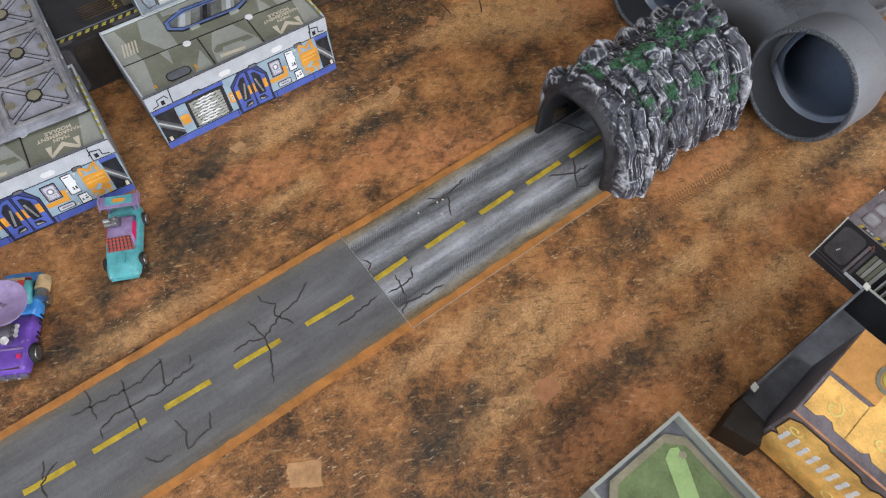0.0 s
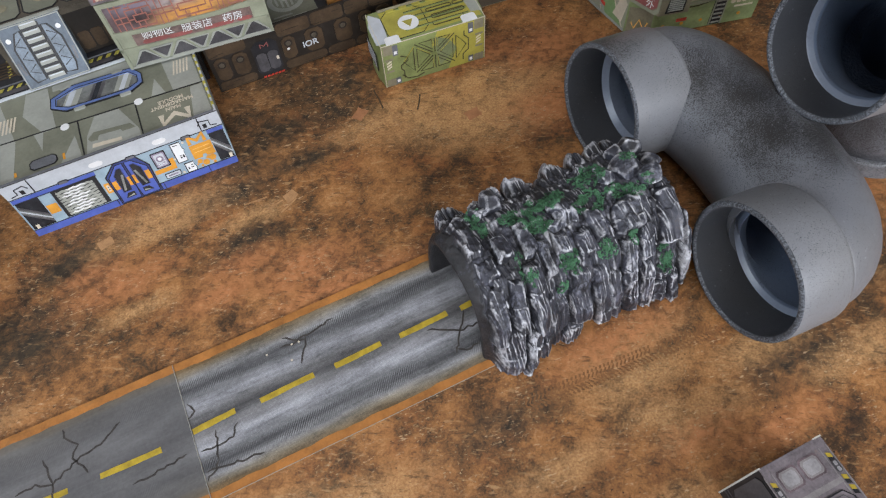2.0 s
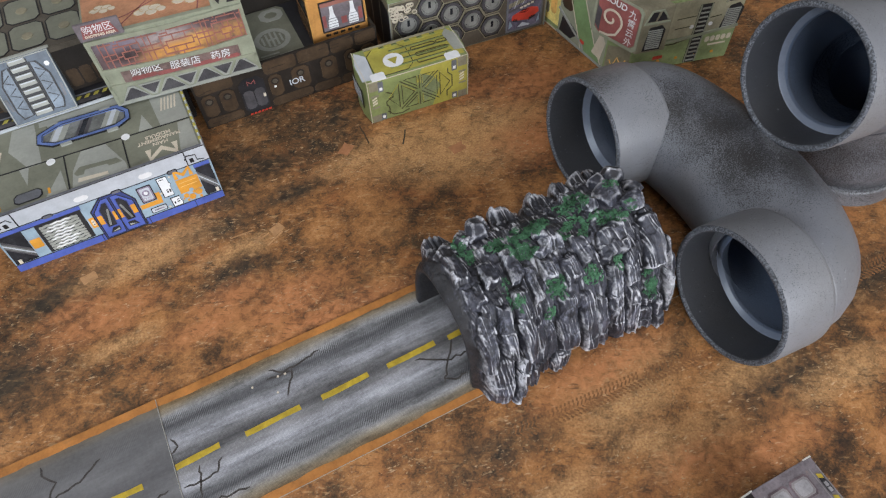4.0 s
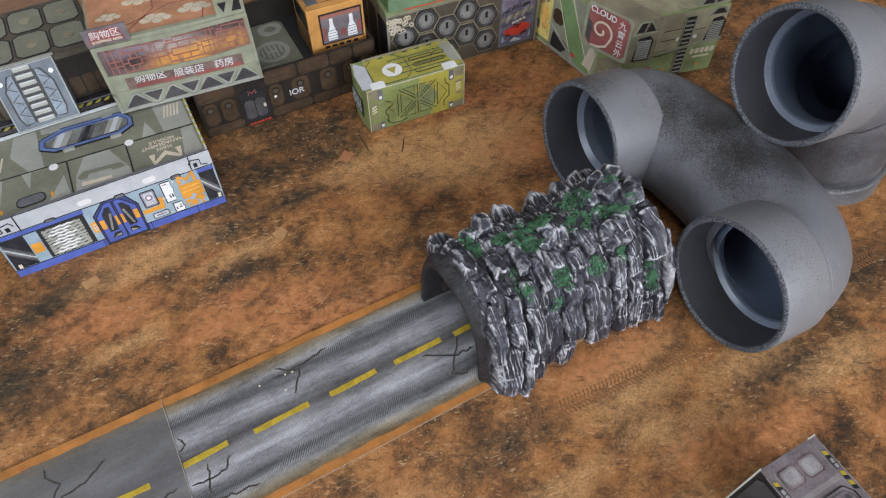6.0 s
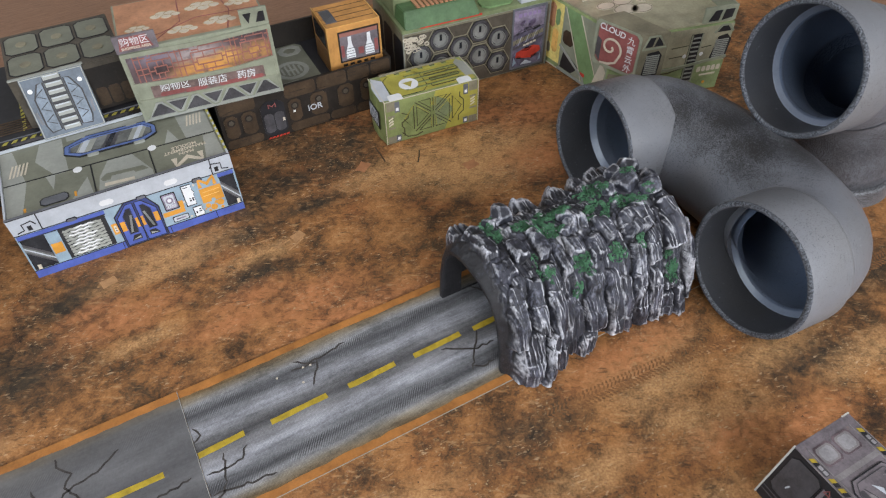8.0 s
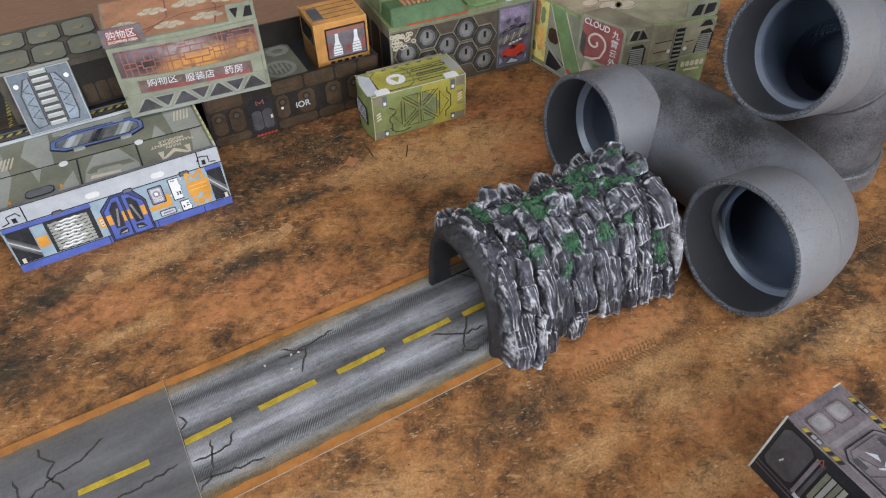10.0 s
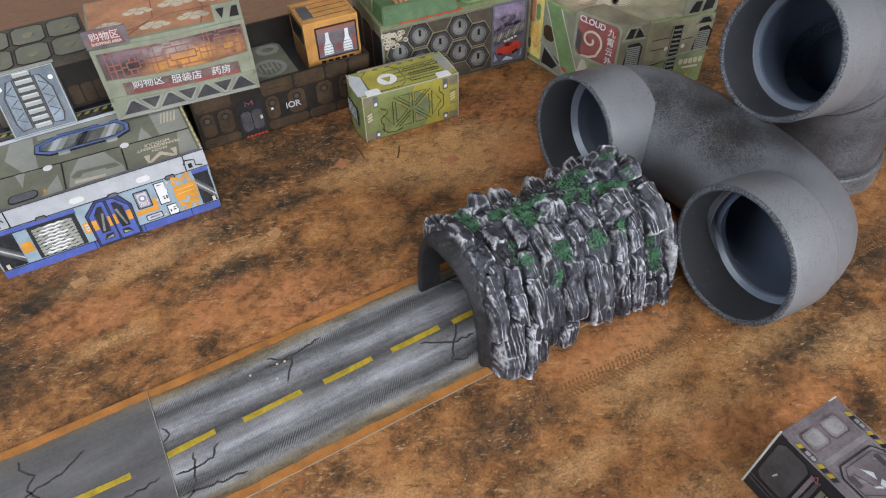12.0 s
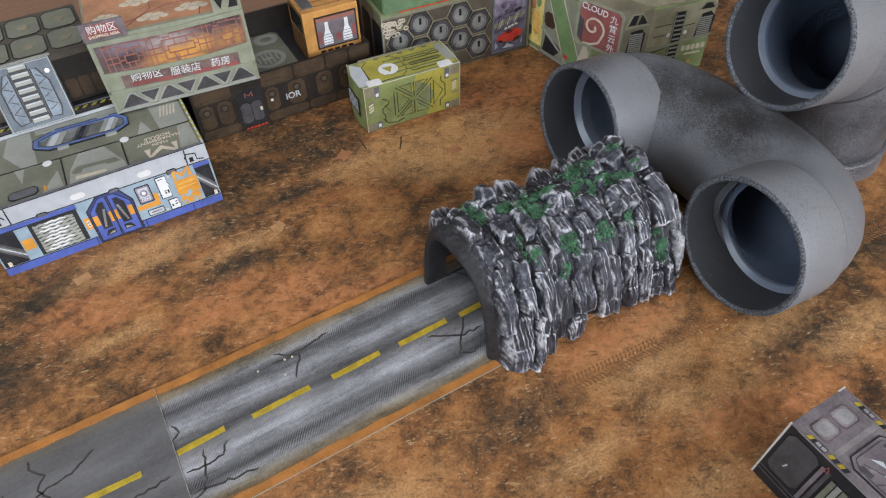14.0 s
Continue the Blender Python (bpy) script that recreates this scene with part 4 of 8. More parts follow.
    deep = np.linspace(x_front + 0.0006, x_back - 0.002, 80)
    bore = len(verts)
    for xx in deep:
        for j in range(0, NS + 1, step):
            verts.append((xx - 0.0385 * py[j] * (1 - (xx - x_front) / (x_back - x_front)), py[j] - 0.0138 * ny[j], max(0.0012, pz[j] - 0.0138 * nz[j])))
    for i in range(len(deep) - 1):
        for j in range(NB):
            if not opening(deep[i], py[j * step], pz[j * step]):
                a = bore + i * (NB + 1) + j
                faces.append((a + 1, a, a + NB + 1, a + NB + 2))
    for j in range(NB):
        faces.append((j * step + step, j * step, bore + j, bore + j + 1))
        a, b = NX * n1 + j * step, bore + (len(deep) - 1) * (NB + 1) + j
        faces.append((a, a + step, b + 1, b))
    me = bpy.data.meshes.new("rock_shell")
    me.from_pydata(verts, [], faces)
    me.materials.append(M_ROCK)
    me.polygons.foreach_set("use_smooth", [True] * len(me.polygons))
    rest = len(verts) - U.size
    for name, values in (("dry_brush", np.concatenate((dry.ravel(), np.zeros(rest)))), ("pit_shade", np.concatenate((pit.ravel(), np.zeros(rest)))), ("smooth_resin", np.concatenate(((1 - rocky).ravel(), np.ones(rest)))), ("brush_line", np.concatenate((line.ravel(), np.zeros(rest)))), ("shell", np.ones(len(verts)))):
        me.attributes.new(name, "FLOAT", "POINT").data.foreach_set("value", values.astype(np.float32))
    shell = new("rock_shell", me)
    shell.parent = t
    tagged(shell, "craggy grey rock with pale edges and a smooth dark mouth")
    solid = [me]
    # loose boulders on the ridge
    crng = random.Random(17)
    for bx, by, bz, r in ((0.3955, 0.027, 0.0935, 0.0080), (0.3790, 0.010, 0.0965, 0.0105), (0.3615, 0.010, 0.0945, 0.0068), (0.3935, -0.004, 0.0975, 0.0085), (0.4025, 0.008, 0.0940, 0.0070), (0.2735, 0.032, 0.0895, 0.0100),
                          (0.2620, 0.030, 0.0875, 0.0070), (0.2480, 0.027, 0.0870, 0.0072), (0.3160, 0.004, 0.0935, 0.0070), (0.3060, -0.008, 0.0925, 0.0052), (0.3830, 0.028, 0.0900, 0.0070)):
        bm = bmesh.new()
        bmesh.ops.create_icosphere(bm, subdivisions=4, radius=1)
        planes = [(Vector((crng.gauss(0, 1), crng.gauss(0, 1), crng.gauss(0, 1))).normalized(), crng.uniform(0.62, 0.92)) for _ in range(11)]
        for w in bm.verts:
            n = w.co.normalized()
            g = min([1.15] + [d / n.dot(pn) for pn, d in planes if n.dot(pn) > 0.2])
            g += 0.05 * noise.noise(n * 3.5 + Vector((bx * 900, 0, 0))) + 0.025 * noise.noise(n * 11 + Vector((bx * 900, 0, 0)))
            w.co = Vector((n.x * r * 1.1 * g + bx, n.y * r * g + by, n.z * r * g + bz - 0.0035))
        solid.append(part("boulder", bm, M_ROCK, t, smooth=True).data)
    # moss: mats of short curled strands lying on the rock
    mrng = random.Random(11)
    vs, fs = [], []
    for one in solid:
        k = len(vs)
        vs += [w.co.copy() for w in one.vertices]
        fs += [tuple(k + i for i in p.vertices) for p in one.polygons]
    tree = BVHTree.FromPolygons(vs, fs)

    def clump(mx, my, mz, rx, ry, count, out):
        """Strands round a point, dropped on the rock along -out."""
        out = Vector(out).normalized()
        u = Vector((1, 0, 0))
        w = out.cross(u)
        bm = bmesh.new()
        for _ in range(int(count * 1.5)):
            a, d = mrng.uniform(0, 6.28), math.sqrt(mrng.random())
            if noise.noise((mx * 400 + 3.2 * d * math.cos(a), my * 400 + 3.2 * d * math.sin(a), mz * 90)) < 0.6 * d - 0.42:
                continue
            c = Vector((mx, my, mz)) + u * rx * d * math.cos(a) + w * ry * d * math.sin(a)
            hit = tree.ray_cast(c + out * 0.03, -out)
            if hit[0] is None:
                continue
            nn = hit[1] if hit[1].dot(out) > 0 else -hit[1]
            ax = nn.cross(Vector((mrng.uniform(-1, 1), mrng.uniform(-1, 1), mrng.uniform(-1, 1)))).normalized()
            bow = nn.cross(ax)
            long, thick, curl = mrng.uniform(0.0012, 0.0030), mrng.uniform(0.00026, 0.00042), mrng.uniform(-0.0009, 0.0009)
            rings = []
            for i in range(4):
                e = i / 3 - 0.5
                p = hit[0] + ax * long * e + bow * curl * (1 - 4 * e * e) + nn * (0.0002 + 0.0009 * (1 - 4 * e * e) * mrng.uniform(0.4, 1.2))
                q = thick * (0.55 if i in (0, 3) else 1.0)
                rings.append([bm.verts.new(p + q * (math.cos(g) * nn + math.sin(g) * bow)) for g in (0, 2.09, 4.19)])
            for lo, hi in zip(rings, rings[1:]):
                for i in range(3):
                    bm.faces.new((lo[i], lo[(i + 1) % 3], hi[(i + 1) % 3], hi[i]))
            bm.faces.new(rings[0])
            bm.faces.new(rings[-1])
        part("moss", bm, M_MOSS, t, "patch of green fibrous flock moss")

    for mx, my, mz, rx, ry, count in ((0.2565, 0.020, 0.094, 0.007, 0.014, 480), (0.2800, 0.013, 0.093, 0.010, 0.007, 330), (0.2960, 0.000, 0.093, 0.014, 0.010, 640), (0.3070, 0.012, 0.093, 0.015, 0.011, 760),
                                      (0.3230, 0.018, 0.090, 0.008, 0.008, 300), (0.3400, -0.001, 0.094, 0.012, 0.013, 800), (0.3540, 0.020, 0.089, 0.016, 0.011, 700), (0.3760, -0.009, 0.094, 0.015, 0.006, 460),
                                      (0.3630, -0.003, 0.093, 0.010, 0.006, 300), (0.3850, 0.016, 0.092, 0.008, 0.006, 200)):
        clump(mx, my, mz, rx, ry, count, (0, -0.1, 1))
    for mx, my, mz, rx, ry, count in ((0.2700, -0.0330, 0.086, 0.007, 0.009, 260), (0.3050, -0.0400, 0.079, 0.0095, 0.009, 520), (0.2955, -0.0490, 0.064, 0.005, 0.009, 240), (0.3350, -0.0410, 0.077, 0.008, 0.008, 420),
                                      (0.3590, -0.0400, 0.080, 0.005, 0.006, 180), (0.3860, -0.0560, 0.044, 0.0065, 0.012, 480), (0.3830, -0.0500, 0.060, 0.004, 0.005, 110)):
        clump(mx, my, mz, rx, ry, count, (-0.1, -1, 0.55))
    return t


rock_tunnel()

# ---------------------------------------------------------------- pipes


def loop(c, d, r, n=56):
    """A ring of points round c, square to d."""
    d = d.normalized()
    ref = Vector((0, 0, 1)) if abs(d.z) < 0.75 else Vector((0, 1, 0))
    side = d.cross(ref).normalized()
    up = side.cross(d)
    return [c + r * (math.cos(2 * math.pi * k / n) * side + math.sin(2 * math.pi * k / n) * up) for k in range(n)]


def tube(stations):
    bm = bmesh.new()
    rings = [[bm.verts.new(v) for v in loop(*s)] for s in stations]
    for a, b in zip(rings, rings[1:]):
        for i in range(len(a)):
            j = (i + 1) % len(a)
            bm.faces.new((a[i], a[j], b[j], b[i]))
    return bm


R_OUT, R_IN, R_BORE = 0.0558, 0.0506, 0.0440


def socket(owner, c, d, depth):
    """A pipe's socket: c the mouth's middle, d the way into the pipe."""
    d = d.normalized()
    sock = part("socket", tube([(c + d * 0.0015, d, R_OUT - 0.0004), (c + d * 0.004, d, R_OUT), (c + d * (depth - 0.004), d, R_OUT), (c + d * (depth - 0.0010), d, R_OUT - 0.0003),
                                (c + d * (depth - 0.0002), d, R_OUT - 0.0012), (c + d * (depth + 0.0003), d, R_OUT - 0.0030), (c + d * (depth + 0.0004), d, R_OUT - 0.0068)]), M_SOCKET, owner, smooth=True)
    part("rim", tube([(c + d * 0.0016, d, R_OUT - 0.0004), (c, d, R_OUT - 0.0014), (c - d * 0.0002, d, R_IN + 0.0012), (c + d * 0.0016, d, R_IN)]), M_PIPE_RIM, sock, "rough speckled cut rim", True)
    part("lining", tube([(c + d * 0.0016, d, R_IN), (c + d * 0.0390, d, R_IN - 0.0004)]), M_LINING, sock, "smooth inside, coloured dark for shade", True)
    part("stop_ring", tube([(c + d * 0.0390, d, R_IN - 0.0004), (c + d * 0.0394, d, R_IN - 0.0012), (c + d * 0.0430, d, R_BORE), (c + d * (depth - 0.0005), d, R_BORE)]), M_PIPE_RING, sock, "paler stop ring inside")


def pipe(owner, path, d0, d1):
    """The bent body between two sockets; d0 and d1 are its ways at both ends."""
    d0, d1 = d0.normalized(), d1.normalized()
    out, bore = [], [(path[0] - d0 * 0.004, d0, R_BORE + 0.0012), (path[0] - d0 * 0.002, d0, R_BORE)]
    for k, p in enumerate(path):
        d = d0 if k == 0 else d1 if k == len(path) - 1 else path[k + 1] - path[k - 1]
        out.append((p, d, R_OUT - 0.0040))
        bore.append((p, d, R_BORE))
    groove = [(path[0] - d0 * 0.001, d0, R_OUT - 0.0062), (path[0] + d0 * 0.0016, d0, R_OUT - 0.0062), (path[0] + d0 * 0.0028, d0, R_OUT - 0.0042)]
    out = groove + out[1:-1] + [(path[-1] - d1 * 0.0028, d1, R_OUT - 0.0042), (path[-1] - d1 * 0.0016, d1, R_OUT - 0.0062), (path[-1] + d1 * 0.001, d1, R_OUT - 0.0062)]
    bore += [(path[-1] + d1 * 0.002, d1, R_BORE), (path[-1] + d1 * 0.004, d1, R_BORE + 0.0012)]
    part("bend", tube(out), M_PIPE, owner, smooth=True)
    part("bore", tube(bore), M_PIPE_IN, owner, "dark inside of the bend", smooth=True)


u_bend = thing("pipe_bend", 0.425, 0.0, 0.0, 0, "grey plastic return bend pipe with black overspray lying on the mat", "pipe", "pipe fittings")
ca, da = Vector((-0.0092, 0.0953, 0.0583)), Vector((0.9946, -0.0171, -0.102)).normalized()
cb, db = Vector((-0.0085, -0.0958, 0.0655)), Vector((0.995, -0.0376, -0.092)).normalized()
socket(u_bend, ca, da, 0.057)
socket(u_bend, cb, db, 0.0455)
p0, p3 = ca + da * 0.0565, cb + db * 0.0450
p1, p2 = p0 + da * 0.050, p3 + db * 0.053
q0, q3 = p0 + da * 0.010, p3 + db * 0.003
path = [p0, p0 + da * 0.006]
for k in range(33):
    s = k / 32
    path.append(q0 * (1 - s) ** 3 + p1 * 3 * (1 - s) ** 2 * s + p2 * 3 * (1 - s) * s * s + q3 * s ** 3)
path += [p3]
pipe(u_bend, path, da, -db)

elbow = thing("pipe_elbow", 0.5293, -0.0036, 0.1562, 0, "grey plastic elbow pipe propped on top of the return bend", "pipe", "pipe fittings")
tip = Vector((0.982, -0.010, -0.190)).normalized()
socket(elbow, Vector((0, 0, 0)), tip, 0.046)
drop = Vector((0.12, -0.02, -1)).normalized()
path = []
a0, corner = tip * 0.045, tip * 0.112
a1 = corner + drop * 0.075
for k in range(25):
    s = k / 24
    path.append(a0 * (1 - s) ** 2 + corner * 2 * (1 - s) * s + a1 * s * s)
path += [a1 + drop * 0.02, a1 + drop * 0.04]
pipe(elbow, path, tip, drop)
socket(elbow, corner + drop * 0.1535, -drop, 0.040)

# ---------------------------------------------------------------- printed card buildings


def maintenance_module(x, y, rz, label):
    """A low printed-card workshop with a flat roof sunk behind a parapet."""
    w, d, h, rise = 0.191, 0.117, 0.0425, 0.0615
    t = thing("workshop_module", x, y, 0, rz, label, "card building", "workshop modules")
    lean = 0.0105
    part("shell", prism_bm([(0, 0), (w, 0), (w, d), (0, d)], 0.0004, h, 0, [(-0.001, lean), (w + 0.0015, lean), (w + 0.0015, d), (-0.001, d)]), M_ICE, t, "pale blue printed card walls")
    bm = bmesh.new()
    for a in ((-0.001, lean, w + 0.0015, lean + 0.0016), (-0.001, d - 0.0016, w + 0.0015, d), (-0.001, lean + 0.0016, 0.0006, d - 0.0016), (w - 0.0001, lean + 0.0016, w + 0.0015, d - 0.0016)):
        box_bm(a[0], a[1], h, a[2], a[3], rise, bm=bm)
    part("parapet", bm, M_PALE, t, "pale parapet round the roof")
    roof = part("roof", box_bm(0.0006, lean + 0.0016, h - 0.001, w - 0.0001, d - 0.0016, 0.0590), M_GREYGREEN, t, "grey-green panelled roof")
    f = frame_of((0, 0, 0), (1, 0, 0), (0, lean, h))
    k = math.hypot(lean, h)
    # skirt and cornice
    decal("skirt", f, rect(0, 0, w, 0.0072), M_BLUE, t, 2, "blue skirt along the base")
    for u in (0.0760, 0.1170, 0.1200, 0.1640):
        stroke("seam", f, [(u, 0.0002), (u, 0.0072)], 0.0007, M_INK, t, 3)
    stroke("seam", f, [(0, 0.0074), (w, 0.0074)], 0.0006, M_INK, t, 3)
    for u0, u1 in ((0.0, 0.0725), (0.1760, w)):
        decal("cornice", f, rect(u0, k - 0.0040, u1, k - 0.0004), M_BLUE, t, 2, "blue cornice strip")
        stroke("seam", f, [(u0, k - 0.0044), (u1, k - 0.0044)], 0.0007, M_INK, t, 3)
    # dark slanted windows at both ends, with soft slanting gleams
    for u0, u1 in ((0.001, 0.0205), (0.1765, 0.1905)):
        win = decal("end_window", f, rect(u0, 0.008, u1, k - 0.004), M_GLASS_DARK, t, 1, "dark end window")
        for i, (mat, lo, hi) in enumerate(((M_SLATE, 0.30, 0.62), (M_GLASS_GREY, 0.36, 0.54), (M_PALE, 0.43, 0.48))):
            decal("glare_stripe", f, [(u0, 0.008 + (k - 0.013) * lo + 0.009), (u0, 0.008 + (k - 0.013) * hi + 0.009), (u1, 0.008 + (k - 0.013) * hi - 0.008), (u1, 0.008 + (k - 0.013) * lo - 0.008)], mat, win, 1.4 + 0.3 * i)
    decal("post_panel", f, rect(0.0215, 0.008, 0.0305, k - 0.005), M_ICE, t, 2)
    decal("post_stripe", f, rect(0.0215, 0.0175, 0.0305, 0.0275), M_ORANGE, t, 3, "orange stripe")
    # roller shutter with wavy bright slats
    shutter = decal("shutter", f, rect(0.0315, 0.0082, 0.0715, k - 0.0045), M_INK, t, 1, "silver roller shutter in a black frame")
    for i in range(9):
        v = 0.0105 + i * 0.0031
        wave = [(0.0345 + 0.0022 * j, v + 0.0005 * math.sin(1.9 * j + 1.1 * i)) for j in range(16)]
        part("slat", ribbon_bm(f, wave, 0.0024, 2), M_GREYLIGHT, shutter)
        bright = [(0.0375 + 0.0032 * (i % 3) + 0.0022 * j, v + 0.0006 + 0.0005 * math.sin(1.9 * j + 1.1 * i)) for j in range(9)]
        part("slat_gleam", ribbon_bm(f, bright, 0.0013, 2.6, taper=True), M_WHITE, shutter)
    # key pad strip beside the door
    decal("side_strip", f, rect(0.0730, 0.0165, 0.0805, 0.0275), M_ORANGE, t, 2)
    decal("keypad", f, octo(0.0745, 0.0185, 0.0770, 0.0255, 0.0006), M_CREAM, t, 3)
    for i in range(2):
        decal("key", f, rect(0.0750, 0.0198 + 0.0028 * i, 0.0765, 0.0210 + 0.0028 * i), M_STEEL, t, 3.6)
    # double door with cut shoulders
    outline = [(0.0785, 0.0005), (0.1160, 0.0005), (0.1172, 0.0310), (0.1090, k + 0.0005), (0.0905, k + 0.0005), (0.0782, 0.0330)]
    door = decal("door", f, outline, M_BLUE_DARK, t, 2.5, "blue double door with orange band")
    stroke("outline", f, outline, 0.0012, M_INK, door, 3.0, True)
    for a, b, sgn in ((0.0800, 0.0967, 1), (0.1150, 0.0985, -1)):
        top_v = k - 0.0018
        leaf = [(a, 0.0018), (b, 0.0018), (b + sgn * 0.0010, 0.0150), (b, 0.0180), (b, top_v), (a + sgn * 0.0105, top_v), (a, top_v - 0.0110)]
        decal("door_leaf", f, leaf, M_BLUE, door, 3.2)
        stroke("outline", f, leaf, 0.0009, M_INK, door, 4.1, True)
        decal("band", f, [(a, 0.0170), (b, 0.0170), (b, 0.0268), (a, 0.0268)], M_ORANGE, door, 3.8)
        pane = [(a + sgn * 0.0050, 0.0125), (b - sgn * 0.0040, 0.0125), (b - sgn * 0.0032, 0.0200), (b - sgn * 0.0032, top_v - 0.0040), (a + sgn * 0.0095, top_v - 0.0040), (a + sgn * 0.0050, top_v - 0.0100)]
        decal("pane", f, pane, M_GLASS_DARK, door, 4.4)
        stroke("outline", f, pane, 0.0007, M_BLUE_DARK, door, 4.8, True)
        decal("pane_gleam", f, [(a + sgn * 0.0065, 0.0140), (a + sgn * 0.0085, 0.0140), (b - sgn * 0.0040, 0.0310), (b - sgn * 0.0060, 0.0310)], M_GLASS_GREY, door, 4.7)
        low = [(a + sgn * 0.0045, 0.0055), (b - sgn * 0.0030, 0.0055), (b - sgn * 0.0030, 0.0105), (a + sgn * 0.0075, 0.0105)]
        decal("low_pane", f, low, M_INK, door, 4.4)
        decal("low_pane_gleam", f, [(a + sgn * 0.0060, 0.0064), (b - sgn * 0.0040, 0.0064), (b - sgn * 0.0040, 0.0085)], M_GREYLIGHT, door, 4.8)
    # screen, panel and white machines on the wall
    for v0, v1, u0, u1 in ((0.0170, 0.0215, 0.1180, 0.1380), (0.0215, 0.0290, 0.1345, 0.1385)):
        decal("wall_strip", f, rect(u0, v0, u1, v1), M_ORANGE, t, 1.5)
    screen = decal("screen", f, octo(0.1212, 0.0225, 0.1345, 0.0400, 0.0008), M_INK, t, 2, "violet-grey wall screen")
    decal("screen_face", f, octo(0.1222, 0.0236, 0.1335, 0.0390, 0.0008), M_PALE, screen, 2.6)
    hoop("screen_line", f, octo(0.1222, 0.0236, 0.1335, 0.0390, 0.0008), octo(0.1234, 0.0248, 0.1323, 0.0378, 0.0008), M_PURPLE_PRINT, screen, 2.9)
    for u, v, r in ((0.1278, 0.0325, 0.0034), (0.1248, 0.0270, 0.0013), (0.1290, 0.0265, 0.0013), (0.1312, 0.0290, 0.0012)):
        decal("screen_shape", f, disc(u, v, r, 10), M_PURPLE_PRINT, screen, 3.1)
        decal("screen_shape", f, disc(u, v, r * 0.55, 8), M_WHITE, screen, 3.5)
    decal("wall_panel", f, octo(0.1245, 0.0090, 0.1395, 0.0150, 0.0008), M_INK, t, 2)
    decal("wall_panel_face", f, octo(0.1253, 0.0098, 0.1387, 0.0142, 0.0006), M_PALE, t, 2.6)
    stroke("wall_panel_line", f, [(0.1275, 0.0120), (0.1365, 0.0120)], 0.0014, M_PURPLE_PRINT, t, 3.0)
    for pts in ([(0.1405, 0.0205), (0.1500, 0.0205), (0.1500, 0.0310), (0.1512, 0.0330), (0.1500, 0.0360), (0.1500, 0.0425), (0.1405, 0.0425)], [(0.1445, 0.0075), (0.1535, 0.0075), (0.1545, 0.0110), (0.1532, 0.0140), (0.1532, 0.0185), (0.1445, 0.0185)]):
        unit = decal("machine", f, pts, M_INK, t, 2, "white wall machine")
        decal("machine_face", f, grow(pts, -0.0009), M_WHITE, unit, 2.6)
    for u0, v0, u1, v1 in ((0.1475, 0.0250, 0.1490, 0.0285), (0.1450, 0.0250, 0.1465, 0.0268), (0.1450, 0.0275, 0.1465, 0.0285), (0.1465, 0.0110, 0.1478, 0.0135), (0.1495, 0.0120, 0.1520, 0.0132), (0.1500, 0.0145, 0.1520, 0.0155), (0.1425, 0.0395, 0.1470, 0.0402)):
        decal("machine_mark", f, rect(u0, v0, u1, v1), M_INK, t, 3.1)
    for u, v in ((0.1395, 0.0265), (0.1525, 0.0400), (0.1415, 0.0100)):
        decal("knob", f, disc(u, v, 0.0011, 8), M_CREAM, t, 3.1)
    # orange panel with its mark, breaking up into spots
    decal("mark_panel", f, rect(0.1555, 0.0185, 0.1758, 0.0335), M_ORANGE, t, 1.8, "orange panel under a big letter M")
    for v in (0.0255, 0.0295):
        stroke("panel_line", f, [(0.1575, v), (0.1735, v + 0.0004)], 0.0007, M_AMBER, t, 2.6)
    stroke("mark", f, [(0.1575, 0.0348), (0.1575, 0.0435), (0.1645, 0.0375), (0.1715, 0.0435), (0.1715, 0.0348)], 0.0036, M_ORANGE, t, 3, label="orange letter M")
    for u, v, r in ((0.1590, 0.0150, 0.0026), (0.1640, 0.0120, 0.0034), (0.1710, 0.0150, 0.0036), (0.1672, 0.0165, 0.0018), (0.1595, 0.0098, 0.0014), (0.1715, 0.0095, 0.0016), (0.1560, 0.0125, 0.0009)):
        decal("spot", f, disc(u, v, r, 6), M_ORANGE, t, 2.2)
    decal("spot_gap", f, disc(0.1655, 0.0195, 0.0022, 6), M_ICE, t, 2.6)
    # parapet print
    g = frame_of((0, lean, h), (1, 0, 0), (0, 0, 1))
    ph = rise - h
    decal("parapet_face", g, rect(-0.001, 0.0004, w + 0.0015, ph - 0.0004), M_PALE, t, 0.6, "pale blue-white parapet face")
    for v in (0.0006, ph - 0.0004):
        stroke("seam", g, [(-0.001, v), (w + 0.0015, v)], 0.0008, M_INK, t, 2)
    for u in (0.022, 0.1725):
        stroke("seam", g, [(u, 0.001), (u + 0.0008, ph - 0.001)], 0.001, M_INK, t, 2)
    for u, s in ((0.003, 1), (0.188, -1)):
        stroke("bracket", g, [(u, 0.003), (u + s * 0.006, 0.0045), (u + s * 0.006, 0.011), (u + s * 0.014, 0.0125), (u + s * 0.0165, 0.008)], 0.0011, M_INK, t, 2)
        decal("bracket_block", g, rect(min(u + s * 0.009, u + s * 0.0125), 0.003, max(u + s * 0.009, u + s * 0.0125), 0.008), M_INK, t, 2)
    for u in (0.046, 0.106, 0.157):
        decal("clip", g, octo(u - 0.0045, -0.0028, u + 0.0045, 0.0028, 0.0012), M_INK, t, 2.6)
        decal("clip_face", g, octo(u - 0.0037, -0.002, u + 0.0037, 0.002, 0.001), M_STEEL, t, 3.4)
